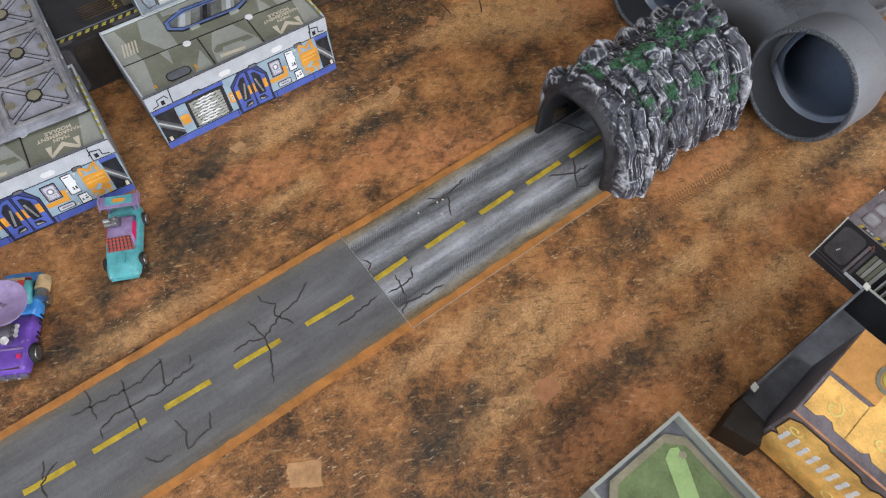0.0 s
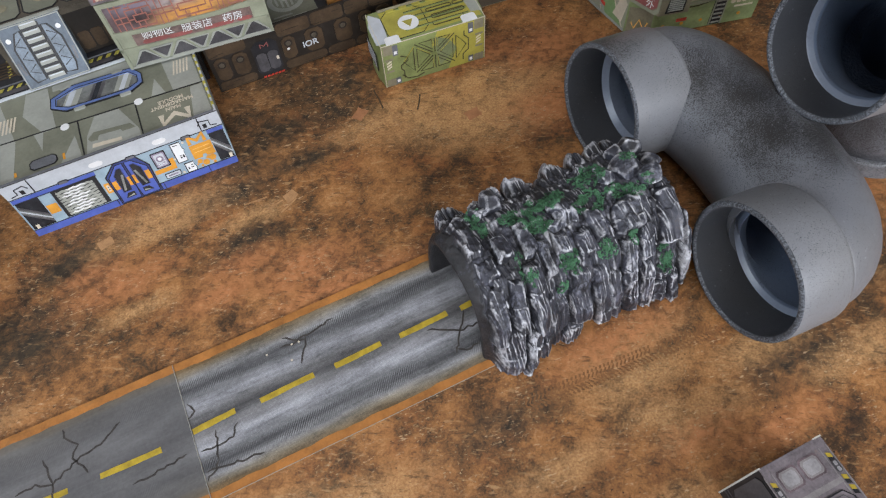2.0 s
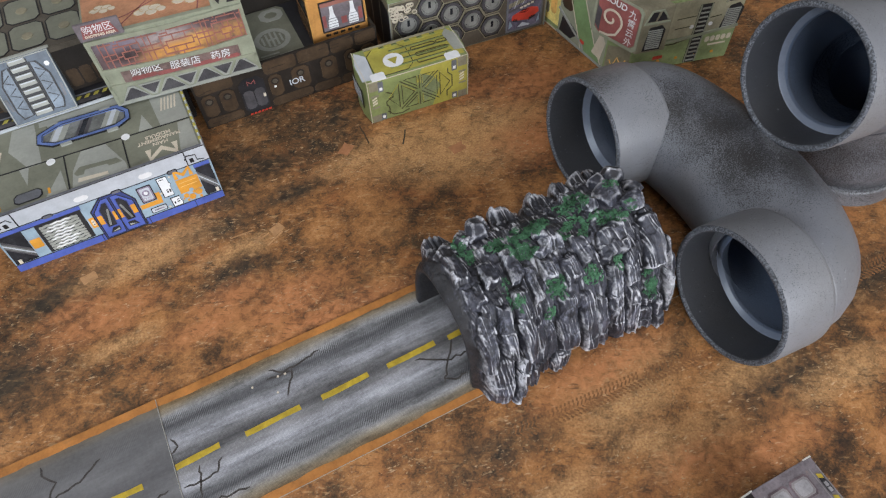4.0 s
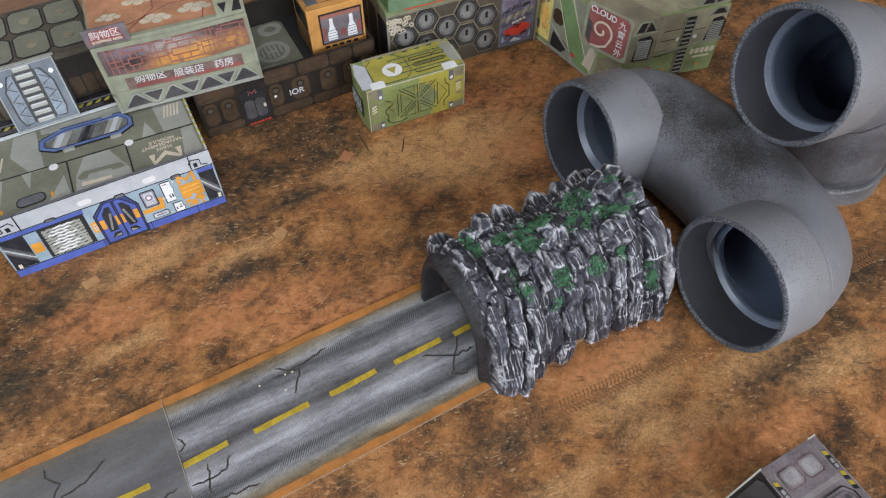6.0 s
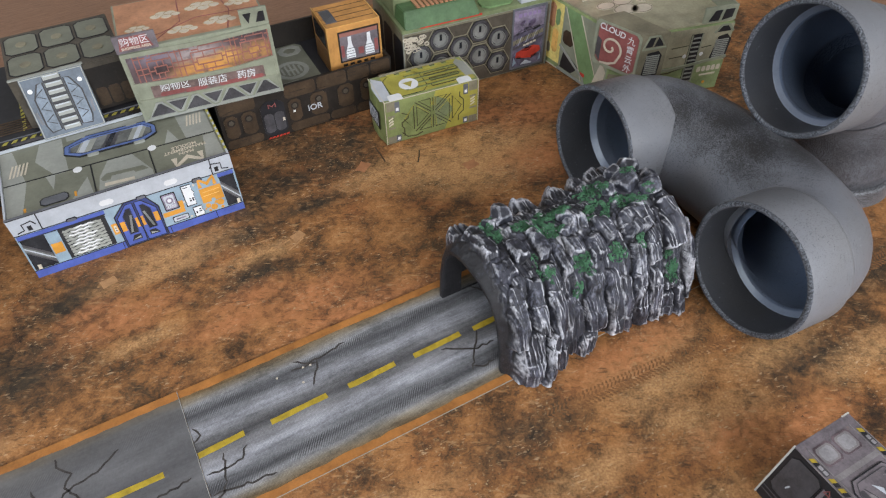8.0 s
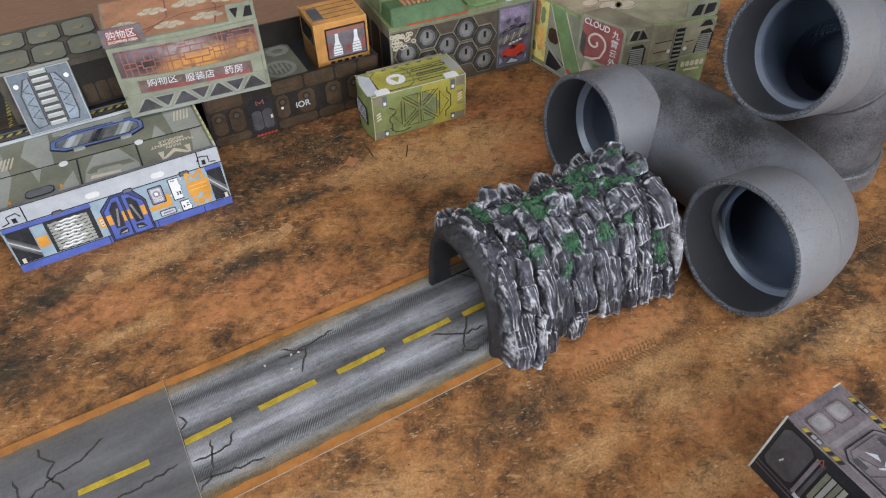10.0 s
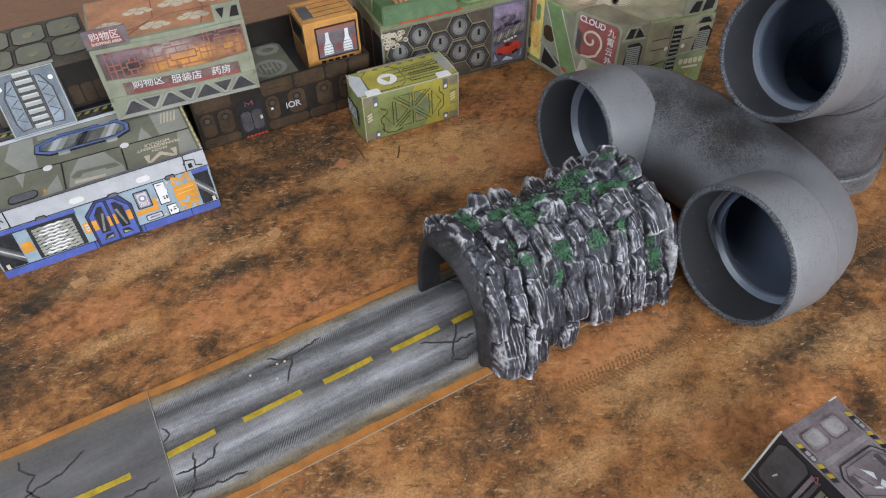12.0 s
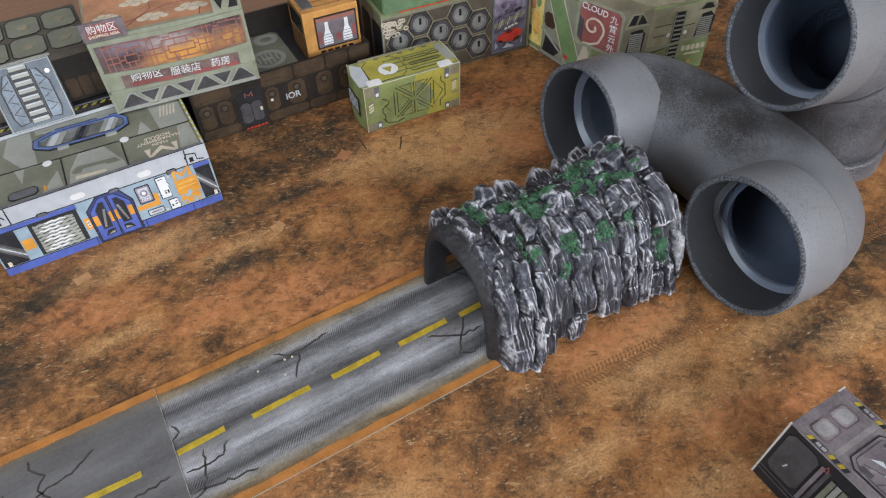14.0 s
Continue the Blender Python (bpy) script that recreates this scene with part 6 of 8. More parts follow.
for u0, u1 in ((0.0455, 0.0562), (0.0572, 0.068)):
    decal("leaf", f, octo(u0, 0.008, u1, 0.032, 0.0028), M_SLATE, door, 3)
decal("badge", f, octo(0.049, 0.036, 0.0645, 0.0455, 0.003), M_BUNKER_DARK, door, 3)
stroke("badge_mark", f, [(0.053, 0.0385), (0.053, 0.0435), (0.0568, 0.040), (0.0606, 0.0435), (0.0606, 0.0385)], 0.0013, M_MAROON, door, 4)
lettering("stencil_letters", "IOR", f, 0.103, 0.0255, 0.0100, M_PALE, cont, 0, 6, "white stencilled letters")
decal("dot", f, rect(0.0785, 0.026, 0.081, 0.0285), M_WHITE, cont, 6)
decal("dot", f, rect(0.0655, 0.0195, 0.068, 0.0235), M_CREAM, cont, 6)
for i in range(6):
    decal("red_tick", f, [(0.046 + 0.004 * i, 0.0005), (0.0485 + 0.004 * i, 0.0005), (0.0495 + 0.004 * i, 0.0022), (0.047 + 0.004 * i, 0.0022)], M_RED, cont, 4)
g = frame_of((tk, tk, 0.0445), (1, 0, 0), (0, 1, 0))
decal("deck_plate", g, octo(0.064, 0.006, 0.120, 0.100, 0.006), M_GREYGREEN, floor_part, 3, "grey-green deck plate with a round badge")
hoop("deck_disc", g, disc(0.0935, 0.0460, 0.0195, 24, 0.95), disc(0.0935, 0.0460, 0.0140, 24, 0.95), M_GREYLIGHT, floor_part, 4)
for i in range(5):
    k = 0.0125 * math.cos(0.5 * (i - 2))
    stroke("deck_letter", g, [(0.0835 + 0.0050 * i, 0.0460 - k), (0.0835 + 0.0050 * i, 0.0460 + k)], 0.0022, M_GREYLIGHT, floor_part, 5)
stroke("deck_letter", g, [(0.0890, 0.0460), (0.0980, 0.0460)], 0.0022, M_GREYLIGHT, floor_part, 5.4)
hoop("deck_ring", g, octo(0.091, 0.076, 0.117, 0.097, 0.006), octo(0.097, 0.081, 0.111, 0.092, 0.004), M_GREYLIGHT, floor_part, 5)
for u0, u1, v in ((0.074, 0.094, 0.0230), (0.071, 0.079, 0.0180), (0.082, 0.090, 0.0180), (0.093, 0.108, 0.0180)):
    stroke("deck_note", g, [(u0, v), (u1, v)], 0.0022, M_GREYLIGHT, floor_part, 4)

# ---------------------------------------------------------------- orange crate in the container
crate = thing("orange_crate", 0.2555, 0.3485, 0.0435, -3.5, "weathered orange wooden-look crate with a poster window", "crate")
w, d, h = 0.060, 0.053, 0.0565
part("body", box_bm(0, 0, 0.0004, w, d, h, 0.0012), M_TAN_BOX, crate, "orange plank-patterned body")
f, g, lf = front(w, d, h), top(w, d, h), left(w, d, h)
hoop("corner_frame", f, rect(0, 0.0005, w, h), rect(0.0045, 0.006, w - 0.003, h - 0.006), M_TAN_BOX, crate, 2)
decal("poster", f, rect(0.0125, 0.015, w - 0.003, 0.049), M_BUNKER, crate, 2.6, "framed poster with two white bottles")
decal("poster_band", f, rect(0.0125, 0.044, w - 0.003, 0.049), M_LATTICE, crate, 3.2)
for u in (0.024, 0.046):
    decal("bottle", f, [(u - 0.0052, 0.0175), (u + 0.0052, 0.0175), (u + 0.005, 0.026), (u + 0.0022, 0.034), (u + 0.0018, 0.043), (u - 0.0018, 0.043), (u - 0.0022, 0.034), (u - 0.005, 0.026)], M_WHITE, crate, 4)
    for q in range(4):
        stroke("brick_line", f, [(u - 0.005, 0.0195 + 0.0032 * q), (u + 0.005, 0.0195 + 0.0032 * q)], 0.0005, M_SLATE, crate, 4.6)
for a in ((0.033, 0.02, 0.039, 0.028), (0.052, 0.02, 0.056, 0.034), (0.0135, 0.02, 0.017, 0.034)):
    decal("poster_patch", f, rect(*a), M_MAROON, crate, 3.6)
hoop("poster_frame", f, rect(0.0115, 0.014, w - 0.002, 0.050), rect(0.013, 0.0155, w - 0.0035, 0.0485), M_BROWN_DARK, crate, 4.5)
for i in range(5):
    decal("vent", f, rect(0.014 + 0.008 * i, 0.009, 0.019 + 0.008 * i, 0.0115), M_BROWN_DARK, crate, 3)
for i in range(1, 5):
    stroke("plank_joint", g, [(0.002, d * i / 5), (w - 0.002, d * i / 5 + 0.0005)], 0.0007, M_BROWN, crate, 1)
decal("grille", g, rect(0.004, 0.01, 0.016, 0.04), M_STEEL, crate, 2)
for i in range(6):
    stroke("grille_bar", g, [(0.005 + 0.002 * i, 0.011), (0.005 + 0.002 * i, 0.039)], 0.0006, M_INK, crate, 2.8)
decal("side_window", lf, rect(0.006, 0.03, d - 0.008, 0.05), M_GLASS_DARK, crate, 2)
for i in range(6):
    stroke("slat", lf, [(0.004, 0.005 + 0.004 * i), (d - 0.004, 0.005 + 0.004 * i)], 0.0014, M_BROWN, crate, 2)
edges_of_card(w, d, h, crate, M_AMBER)

# ---------------------------------------------------------------- olive supply crate
olive = thing("supply_crate", 0.2766, 0.2585, 0, -4.8, "olive and mustard card supply crate with white corner clasps", "crate")
w, d, h = 0.1085, 0.050, 0.0545
bow = [(0, 0), (w, 0), (w + 0.0022, d * 0.33), (w + 0.0022, d * 0.66), (w, d), (0, d), (-0.0035, d * 0.66), (-0.0035, d * 0.33)]
part("body", prism_bm(bow, 0.0004, h, 0.0006), M_OLIVE, olive, "olive printed body with a bowed end")
f, g = front(w, d, h), top(w, d, h)
decal("light_half", f, [(0.068, 0.001), (w - 0.001, 0.001), (w - 0.001, h - 0.001), (0.058, h - 0.001), (0.052, 0.038), (0.078, 0.026)], M_MUSTARD, olive, 0.8, "mustard end of the side")
decal("lid_print", g, rect(0.012, 0.004, w - 0.002, d - 0.004), M_MUSTARD, olive, 0.8, "mustard lid print")
for i in range(5):
    stroke("lid_rib", g, [(0.03 + 0.006 * (i % 2), 0.012 + 0.008 * i), (w - 0.012, 0.012 + 0.008 * i)], 0.0014, M_OLIVE, olive, 3)
    stroke("lid_line", g, [(0.03 + 0.006 * (i % 2), 0.0135 + 0.008 * i), (w - 0.012, 0.0135 + 0.008 * i)], 0.0006, M_INK, olive, 1.6)
stroke("outline", g, octo(0.012, 0.004, 0.054, d - 0.005, 0.008), 0.0007, M_INK, olive, 1.6, True)
decal("badge", g, disc(0.036, 0.022, 0.0105, 22), M_WHITE, olive, 3.4, "round white badge")
decal("badge_mark", g, [(0.036, 0.0155), (0.0415, 0.0255), (0.0305, 0.0255)], M_MUSTARD, olive, 4.2)
stroke("panel_outline", f, [(0.0205, 0.0070), (0.0205, 0.0170), (0.0180, 0.0200), (0.0180, 0.0245), (0.0255, 0.0290), (0.0255, 0.0330), (0.0180, 0.0370)], 0.0012, M_BARK_DARK, olive, 2)
stroke("panel_outline", f, [(0.0180, 0.0120), (0.0240, 0.0050), (0.0340, 0.0035), (0.0420, 0.0060)], 0.0012, M_BARK_DARK, olive, 2)
stroke("panel_outline", f, [(w - 0.0225, 0.0450), (w - 0.0225, 0.0390), (w - 0.0180, 0.0340), (w - 0.0180, 0.0200), (w - 0.0240, 0.0150), (w - 0.0240, 0.0080)], 0.0012, M_BARK_DARK, olive, 2)
# pressed girders: pale face, dark edges, round a hub
cu, cv = 0.0545, 0.0275
for du, dv in ((0.021, 0.0185), (0.0, 0.0195), (-0.021, 0.0185), (-0.021, -0.0185), (0.0, -0.0195), (0.021, -0.0185)):
    stroke("girder_line", f, [(cu + 0.12 * du, cv + 0.12 * dv), (cu + du, cv + dv)], 0.0010, M_BARK_DARK, olive, 2.4)
for o in (-1, 1):
    for pts in ([(0.0055, 0.0), (0.0190, 0.0125), (0.0190, -0.0125)], [(0.0028, 0.0065), (0.0028, 0.0185), (0.0165, 0.0185)], [(0.0028, -0.0065), (0.0028, -0.0185), (0.0165, -0.0185)], [(0.0225, 0.0150), (0.0335, 0.0), (0.0225, -0.0150)]):
        stroke("groove", f, [(cu + o * p, cv + q) for p, q in pts], 0.0011, M_BARK_DARK, olive, 2.6, True)
        stroke("groove_gleam", f, [(cu + o * p + 0.0004, cv + q + 0.0010) for p, q in pts[:2]], 0.0005, M_MUSTARD, olive, 2.9)
decal("shade_patch", f, [(0.060, 0.0100), (0.078, 0.0260), (0.070, 0.0400), (0.0560, 0.0480), (0.0560, 0.0300)], M_MOSSY, olive, 1.2)
# back rail of the lid and the clear end flaps
part("lid_rail", box_bm(0.012, d - 0.0035, h + 0.0002, w - 0.006, d - 0.0012, h + 0.0022, 0.0004), M_BARK, olive, "brown rail along the lid")
for i in range(6):
    part("lid_tab", box_bm(0.020 + 0.014 * i, d - 0.0075, h + 0.0002, 0.028 + 0.014 * i, d - 0.0036, h + 0.0012, 0.0002), M_MUSTARD, olive)
decal("end_flap", g, [(-0.003, 0.004), (0.010, 0.003), (0.012, d - 0.012), (0.002, d - 0.002), (-0.003, d * 0.6)], M_PALE, olive, 1.0, "pale end flap")
decal("end_flap", g, [(w - 0.010, 0.012), (w + 0.001, 0.010), (w + 0.0012, d * 0.7), (w - 0.006, d - 0.003), (w - 0.012, d - 0.010)], M_GREYLIGHT, olive, 1.0, "pale end flap")
for u0, v0, u1, v1 in ((0.058, 0.008, 0.090, 0.013), (0.060, 0.018, 0.094, 0.023), (0.058, 0.028, 0.084, 0.033), (0.086, 0.028, 0.097, 0.033)):
    stroke("lid_frame", g, octo(u0, v0, u1, v1, 0.0012), 0.0009, M_BARK_DARK, olive, 3.4, True)
for u in (0.0065, w - 0.0065):
    for v0, v1 in ((0.001, 0.010), (h - 0.012, h - 0.001)):
        decal("clasp_plate", f, rect(u - 0.005, v0, u + 0.005, v1), M_BARK, olive, 2)
    for v in (0.0195, 0.0345):
        decal("slot", f, rect(u - 0.004, v, u + 0.004, v + 0.0022), M_BARK, olive, 2)
    for i in range(3):
        decal("tick", f, [(u - 0.003, 0.0235 + 0.0035 * i), (u + 0.002, 0.0258 + 0.0035 * i), (u + 0.002, 0.0276 + 0.0035 * i), (u - 0.003, 0.0253 + 0.0035 * i)], M_CREAM, olive, 2)
for u in (0.0135, w - 0.0155):
    for v in (h - 0.0145, 0.0025):
        decal("latch", f, rect(u - 0.0027, v, u + 0.0027, v + 0.0125 * (1 if v > 0.02 else 0.6)), M_STEEL, olive, 4, "steel latch")
        decal("latch_face", f, rect(u - 0.0015, v + 0.002, u + 0.0015, v + 0.0055), M_WHITE, olive, 5)
    decal("clasp", g, octo(u - 0.0075, -0.0003, u + 0.0075, 0.010, 0.002, 0.0005), M_WHITE, olive, 4, "white corner clasp")
le = frame_of((-0.0036, d * 0.66, 0), (0, -1, 0), (0, 0, 1))
for i in range(6):
    decal("vent_slot", le, rect(-0.006 + 0.0046 * i, 0.018, -0.0040 + 0.0046 * i, 0.035), M_PALE, olive, 2)
decal("vent_back", le, rect(-0.008, 0.0155, 0.023, 0.0375), M_INK, olive, 1.2)
edges_of_card(w, d, h, olive, M_CREAM, 0.0006)

# ---------------------------------------------------------------- loudspeaker wall
spk = thing("speaker_building", 0.3335, 0.3255, 0, -5.0, "khaki card building with hexagonal loudspeaker wall and green roof", "card building")
w, d, h = 0.1855, 0.10, 0.083
part("shell", box_bm(0, 0, 0.0004, w, d, h, 0.0008), M_BARK, spk, "khaki printed walls")
f, lf = front(w, d, h), left(w, d, h)
decal("steel_wall", f, rect(0.002, 0.002, w - 0.002, h - 0.003), M_KHAKI_DARK, spk, 0.8)
for u, v in ((0.0197, 0.052), (0.0197, 0.021), (0.0442, 0.0675), (0.0442, 0.0365), (0.0687, 0.052), (0.0687, 0.021), (0.0932, 0.0665), (0.0932, 0.0355), (0.1175, 0.052), (0.1175, 0.021)):
    hexa = disc(u, v, 0.0168, 6)
    cell = hoop("speaker", f, hexa, grow(hexa, -0.0016), M_BARK, spk, 4, "round loudspeaker in a hexagonal frame")
    stroke("cell_line", f, grow(hexa, -0.0016), 0.0008, M_INK, cell, 5, True)
    decal("cone", f, disc(u, v, 0.0128, 24), M_INK, cell, 2)
    hoop("cone_ring", f, disc(u, v, 0.0124, 24), disc(u, v, 0.0098, 24), M_SLATE, cell, 7)
    hoop("cone_ring", f, disc(u, v, 0.0092, 24), disc(u, v, 0.0080, 24), M_CONE, cell, 9)
    decal("cone_face", f, disc(u, v, 0.0074, 20), M_CONE, cell, 6)
    decal("cone_slot", f, rect(u - 0.0013, v - 0.001, u + 0.0015, v + 0.0062), M_GLASS_DARK, cell, 8)
poster = decal("poster", f, rect(0.137, 0.006, 0.179, h - 0.002), M_POSTER, spk, 3, "film poster with red vehicle under plastic")
for pts, mat in (([(0.138, 0.050), (0.178, 0.056), (0.178, 0.079), (0.138, 0.079)], M_PURPLE_PRINT), ([(0.138, 0.036), (0.178, 0.046), (0.178, 0.051), (0.138, 0.042)], M_BARK), ([(0.138, 0.030), (0.178, 0.040), (0.178, 0.0425), (0.138, 0.033)], M_SLATE),
                 ([(0.1425, 0.0190), (0.1640, 0.0150), (0.1765, 0.0225), (0.1750, 0.0285), (0.1660, 0.0315), (0.1520, 0.0290), (0.1430, 0.0255)], M_RED), ([(0.1500, 0.0270), (0.1600, 0.0255), (0.1650, 0.0300), (0.1560, 0.0310)], M_GLASS_DARK),
                 ([(0.1440, 0.0175), (0.1500, 0.0160), (0.1500, 0.0195), (0.1440, 0.0205)], M_INK), ([(0.1640, 0.0140), (0.1720, 0.0175), (0.1715, 0.0205), (0.1640, 0.0180)], M_INK), ([(0.1500, 0.0085), (0.1560, 0.0135), (0.1660, 0.0090), (0.1640, 0.0075)], M_PALE),
                 ([(0.1480, 0.0590), (0.1540, 0.0640), (0.1520, 0.0680), (0.1450, 0.0640)], M_MAUVE), ([(0.1580, 0.0560), (0.1680, 0.0600), (0.1650, 0.0665), (0.1560, 0.0650)], M_MAUVE), ([(0.1500, 0.0510), (0.1640, 0.0530), (0.1610, 0.0575), (0.1520, 0.0570)], M_BUNKER_DARK),
                 ([(0.1430, 0.0480), (0.1500, 0.0540), (0.1480, 0.0560), (0.1410, 0.0510)], M_BUNKER_DARK), ([(0.1640, 0.0510), (0.1740, 0.0540), (0.1730, 0.0575), (0.1640, 0.0560)], M_INK), ([(0.1390, 0.0085), (0.1440, 0.0120), (0.1400, 0.0200)], M_ICE), ([(0.1740, 0.0090), (0.1775, 0.0110), (0.1770, 0.0200)], M_ICE)):
    decal("poster_shape", f, pts, mat, poster, 3.6)
for i in range(7):
    stroke("poster_streak", f, [(0.140 + 0.005 * i, 0.034 + 0.0011 * i), (0.144 + 0.005 * i, 0.045 + 0.001 * i)], 0.0006, M_PALE if i % 2 else M_BUNKER_DARK, poster, 3.9)
for i in range(4):
    decal("poster_letter", f, rect(0.152 + 0.0045 * i, 0.0325 + 0.0010 * i, 0.1555 + 0.0045 * i, 0.0350 + 0.0010 * i), M_CREAM, poster, 4.2)
for i in range(5):
    decal("poster_letter", f, rect(0.1435 + 0.0062 * i, 0.071, 0.1478 + 0.0062 * i, 0.0755), M_MAUVE, poster, 4)
hoop("poster_frame", f, rect(0.1355, 0.0045, 0.1805, h - 0.0005), rect(0.1375, 0.0065, 0.1785, h - 0.0025), M_STEEL, poster, 6, "clear plastic edge")
part("roof", box_bm(-0.001, -0.0012, h + 0.0002, w + 0.001, d, h + 0.005, 0.0006), M_MOSSY, spk, "green roof slab")
part("awning", prism_bm([(0.002, -0.0035), (0.092, -0.0035), (0.092, 0.03), (0.002, 0.03)], h + 0.0052, h + 0.021, 0.001, [(0.006, 0.008), (0.088, 0.008), (0.09, 0.03), (0.004, 0.03)]), M_AWNING, spk, "deep green awning")
stroke("red_trim", frame_of((0, -0.0012, h), (1, 0, 0), (0, 0, 1)), [(0.02, 0.0045), (0.095, 0.0045)], 0.0022, M_RED, spk, 4)
g = top(w, d, h + 0.021)
for i in range(9):
    part("roof_slat", box_bm(0.022 + 0.0055 * i, 0.01, h + 0.0212, 0.0255 + 0.0055 * i, 0.03, h + 0.0228), M_SALMON, spk, "red roof slat")
part("upper_wall", box_bm(0.002, 0.0305, h + 0.0052, w - 0.004, 0.09, h + 0.03, 0.0008), M_MOSSY, spk, "green upper storey")
part("roof_pond", prism_bm(octo(0.1, 0.004, 0.14, 0.028, 0.006), h + 0.0052, h + 0.0075, 0.0004), M_LEAF, spk, "round-cornered green roof panel")
part("plastic_cover", prism_bm([(0.144, -0.002), (0.182, -0.002), (0.182, 0.03), (0.144, 0.03)], h + 0.0052, h + 0.013, 0.0008), M_PALE, spk)
for i in range(26):
    u, v = 0.002 + 0.0011 * i * (0.4 + 0.6 * (i % 3) / 2), 0.0785 - 0.0042 * (i % 5) + 0.0010 * (i % 2)
    if v > 0.079 - 0.45 * abs(u - 0.012):
        v = 0.076
    stroke("torn_net", f, disc(u, v, 0.0026, 8, 0.8), 0.0008, M_CREAM, spk, 6 + 0.1 * i, True)
for i in range(3):
    decal("side_panel", lf, octo(0.005 + 0.032 * i, 0.008, 0.033 + 0.032 * i, 0.072, 0.004), M_BUNKER_DARK, spk, 1)
edges_of_card(w, d, h, spk, M_GREYLIGHT, 0.0008)

# ---------------------------------------------------------------- green building with the spiral sign
tower = thing("green_tower", 0, 0, 0, 0, "olive green card building with a red spiral sign and ladder", "card building")
foot = [(0.5225, 0.318), (0.5325, 0.212), (0.5525, 0.1935), (0.664, 0.1655), (0.69, 0.27), (0.60, 0.33)]
part("shell", prism_bm(foot, 0.0004, 0.084, 0.0006), M_TOWER, tower, "green printed walls")


def side_of(a, b, z=0.0):
    (x0, y0), (x1, y1) = a, b
    return frame_of((x0, y0, z), (x1 - x0, y1 - y0, 0), (0, 0, 1)), math.hypot(x1 - x0, y1 - y0)


f1, w1 = side_of(foot[0], foot[1])
f2, w2 = side_of(foot[1], foot[2])
f3, w3 = side_of(foot[2], foot[3])
# paler panel on this face only, putting the light on it into colour
decal("lit_wall_print", f1, rect(0.0275, 0.001, w1 - 0.001, 0.083), M_SAGE, tower, 0.8, "sage wall print, paler to brighten this side")
for line in ([(0.03, 0.083), (0.07, 0.001)], [(0.055, 0.083), (0.09, 0.02), (0.105, 0.001)], [(0.001, 0.0015), (w1 - 0.001, 0.0015)]):
    stroke("pale_edge", f1, line, 0.0012, M_CREAM, tower, 3)
decal("green_flag", f1, [(0.03, 0.083), (0.055, 0.083), (0.09, 0.02), (0.105, 0.001), (0.07, 0.001)], M_LEAF, tower, 2, "bright green diagonal panel")
decal("poster", f1, rect(0.001, 0.008, 0.027, 0.083), M_POSTER_YELLOW, tower, 2, "yellow poster")
for i, (a, m) in enumerate((((0.004, 0.05, 0.014, 0.08), M_SALMON), ((0.012, 0.02, 0.022, 0.05), M_AMBER), ((0.004, 0.015, 0.010, 0.03), M_BARK), ((0.015, 0.055, 0.022, 0.076), M_LEAF))):
    decal("poster_patch", f1, octo(*a, 0.003), m, tower, 3)
decal("truss_hole", f1, [(0.03, 0.006), (0.05, 0.006), (0.062, 0.018), (0.034, 0.03)], M_BUNKER_DARK, tower, 2)
stroke("truss_bar", f1, [(0.026, 0.034), (0.07, 0.01), (0.074, 0.002)], 0.003, M_GREYLIGHT, tower, 5)
stroke("truss_bar", f1, [(0.026, 0.003), (0.106, 0.003)], 0.003, M_GREYLIGHT, tower, 5)
decal("hatch", f1, octo(0.03, 0.038, 0.048, 0.056, 0.004), M_BROWN, tower, 2)
decal("red_tag", f1, rect(0.066, 0.012, 0.073, 0.016), M_RED, tower, 4)
decal("white_patch", f1, [(0.086, 0.012), (0.100, 0.01), (0.104, 0.034), (0.096, 0.045)], M_CREAM, tower, 3)
decal("panel", f2, rect(0.001, 0.001, w2 - 0.001, 0.034), M_BARK, tower, 1)
stroke("letter_mark", f2, [(0.005, 0.016), (0.009, 0.008), (0.013, 0.02), (0.019, 0.008), (0.022, 0.018)], 0.0018, M_AMBER, tower, 3)
decal("upper_band", f3, rect(0.001, 0.038, w3 - 0.001, 0.083), M_TOWER_BAND, tower, 1, "khaki upper band")
stroke("ledge", f3, [(0.0, 0.0375), (w3 * 0.4, 0.0355), (w3, 0.043)], 0.003, M_SAGE, tower, 8)
for u in (0.0935,):
    pts = [(u, 0.040), (u + 0.020, 0.040), (u + 0.022, 0.064), (u + 0.015, 0.071), (u + 0.005, 0.069)]
    louvre = decal("louvre", f3, pts, M_INK, tower, 3, "grey louvred vent")
    for i in range(10):
        stroke("slat", f3, [(u + 0.0025, 0.043 + 0.0024 * i), (u + 0.0185, 0.043 + 0.0024 * i)], 0.0014, M_GREYLIGHT, louvre, 5)
decal("ladder_well", f3, rect(0.064, 0.002, 0.0785, 0.076), M_INK, tower, 2)
for u in (0.065, 0.0775):
    stroke("ladder_rail", f3, [(u, 0.002), (u, 0.076)], 0.0014, M_SAGE, tower, 5)
for i in range(13):
    stroke("rung", f3, [(0.0665, 0.005 + 0.0055 * i), (0.076, 0.005 + 0.0055 * i)], 0.0019, M_GREYLIGHT, tower, 4)
for i in range(5):
    decal("sign_bar", f3, octo(0.0825 + 0.0062 * i, 0.026, 0.0872 + 0.0062 * i, 0.0325, 0.001), M_CREAM, tower, 2)
decal("sign_bar", f3, rect(0.088, 0.0205, 0.108, 0.0225), M_CREAM, tower, 2)
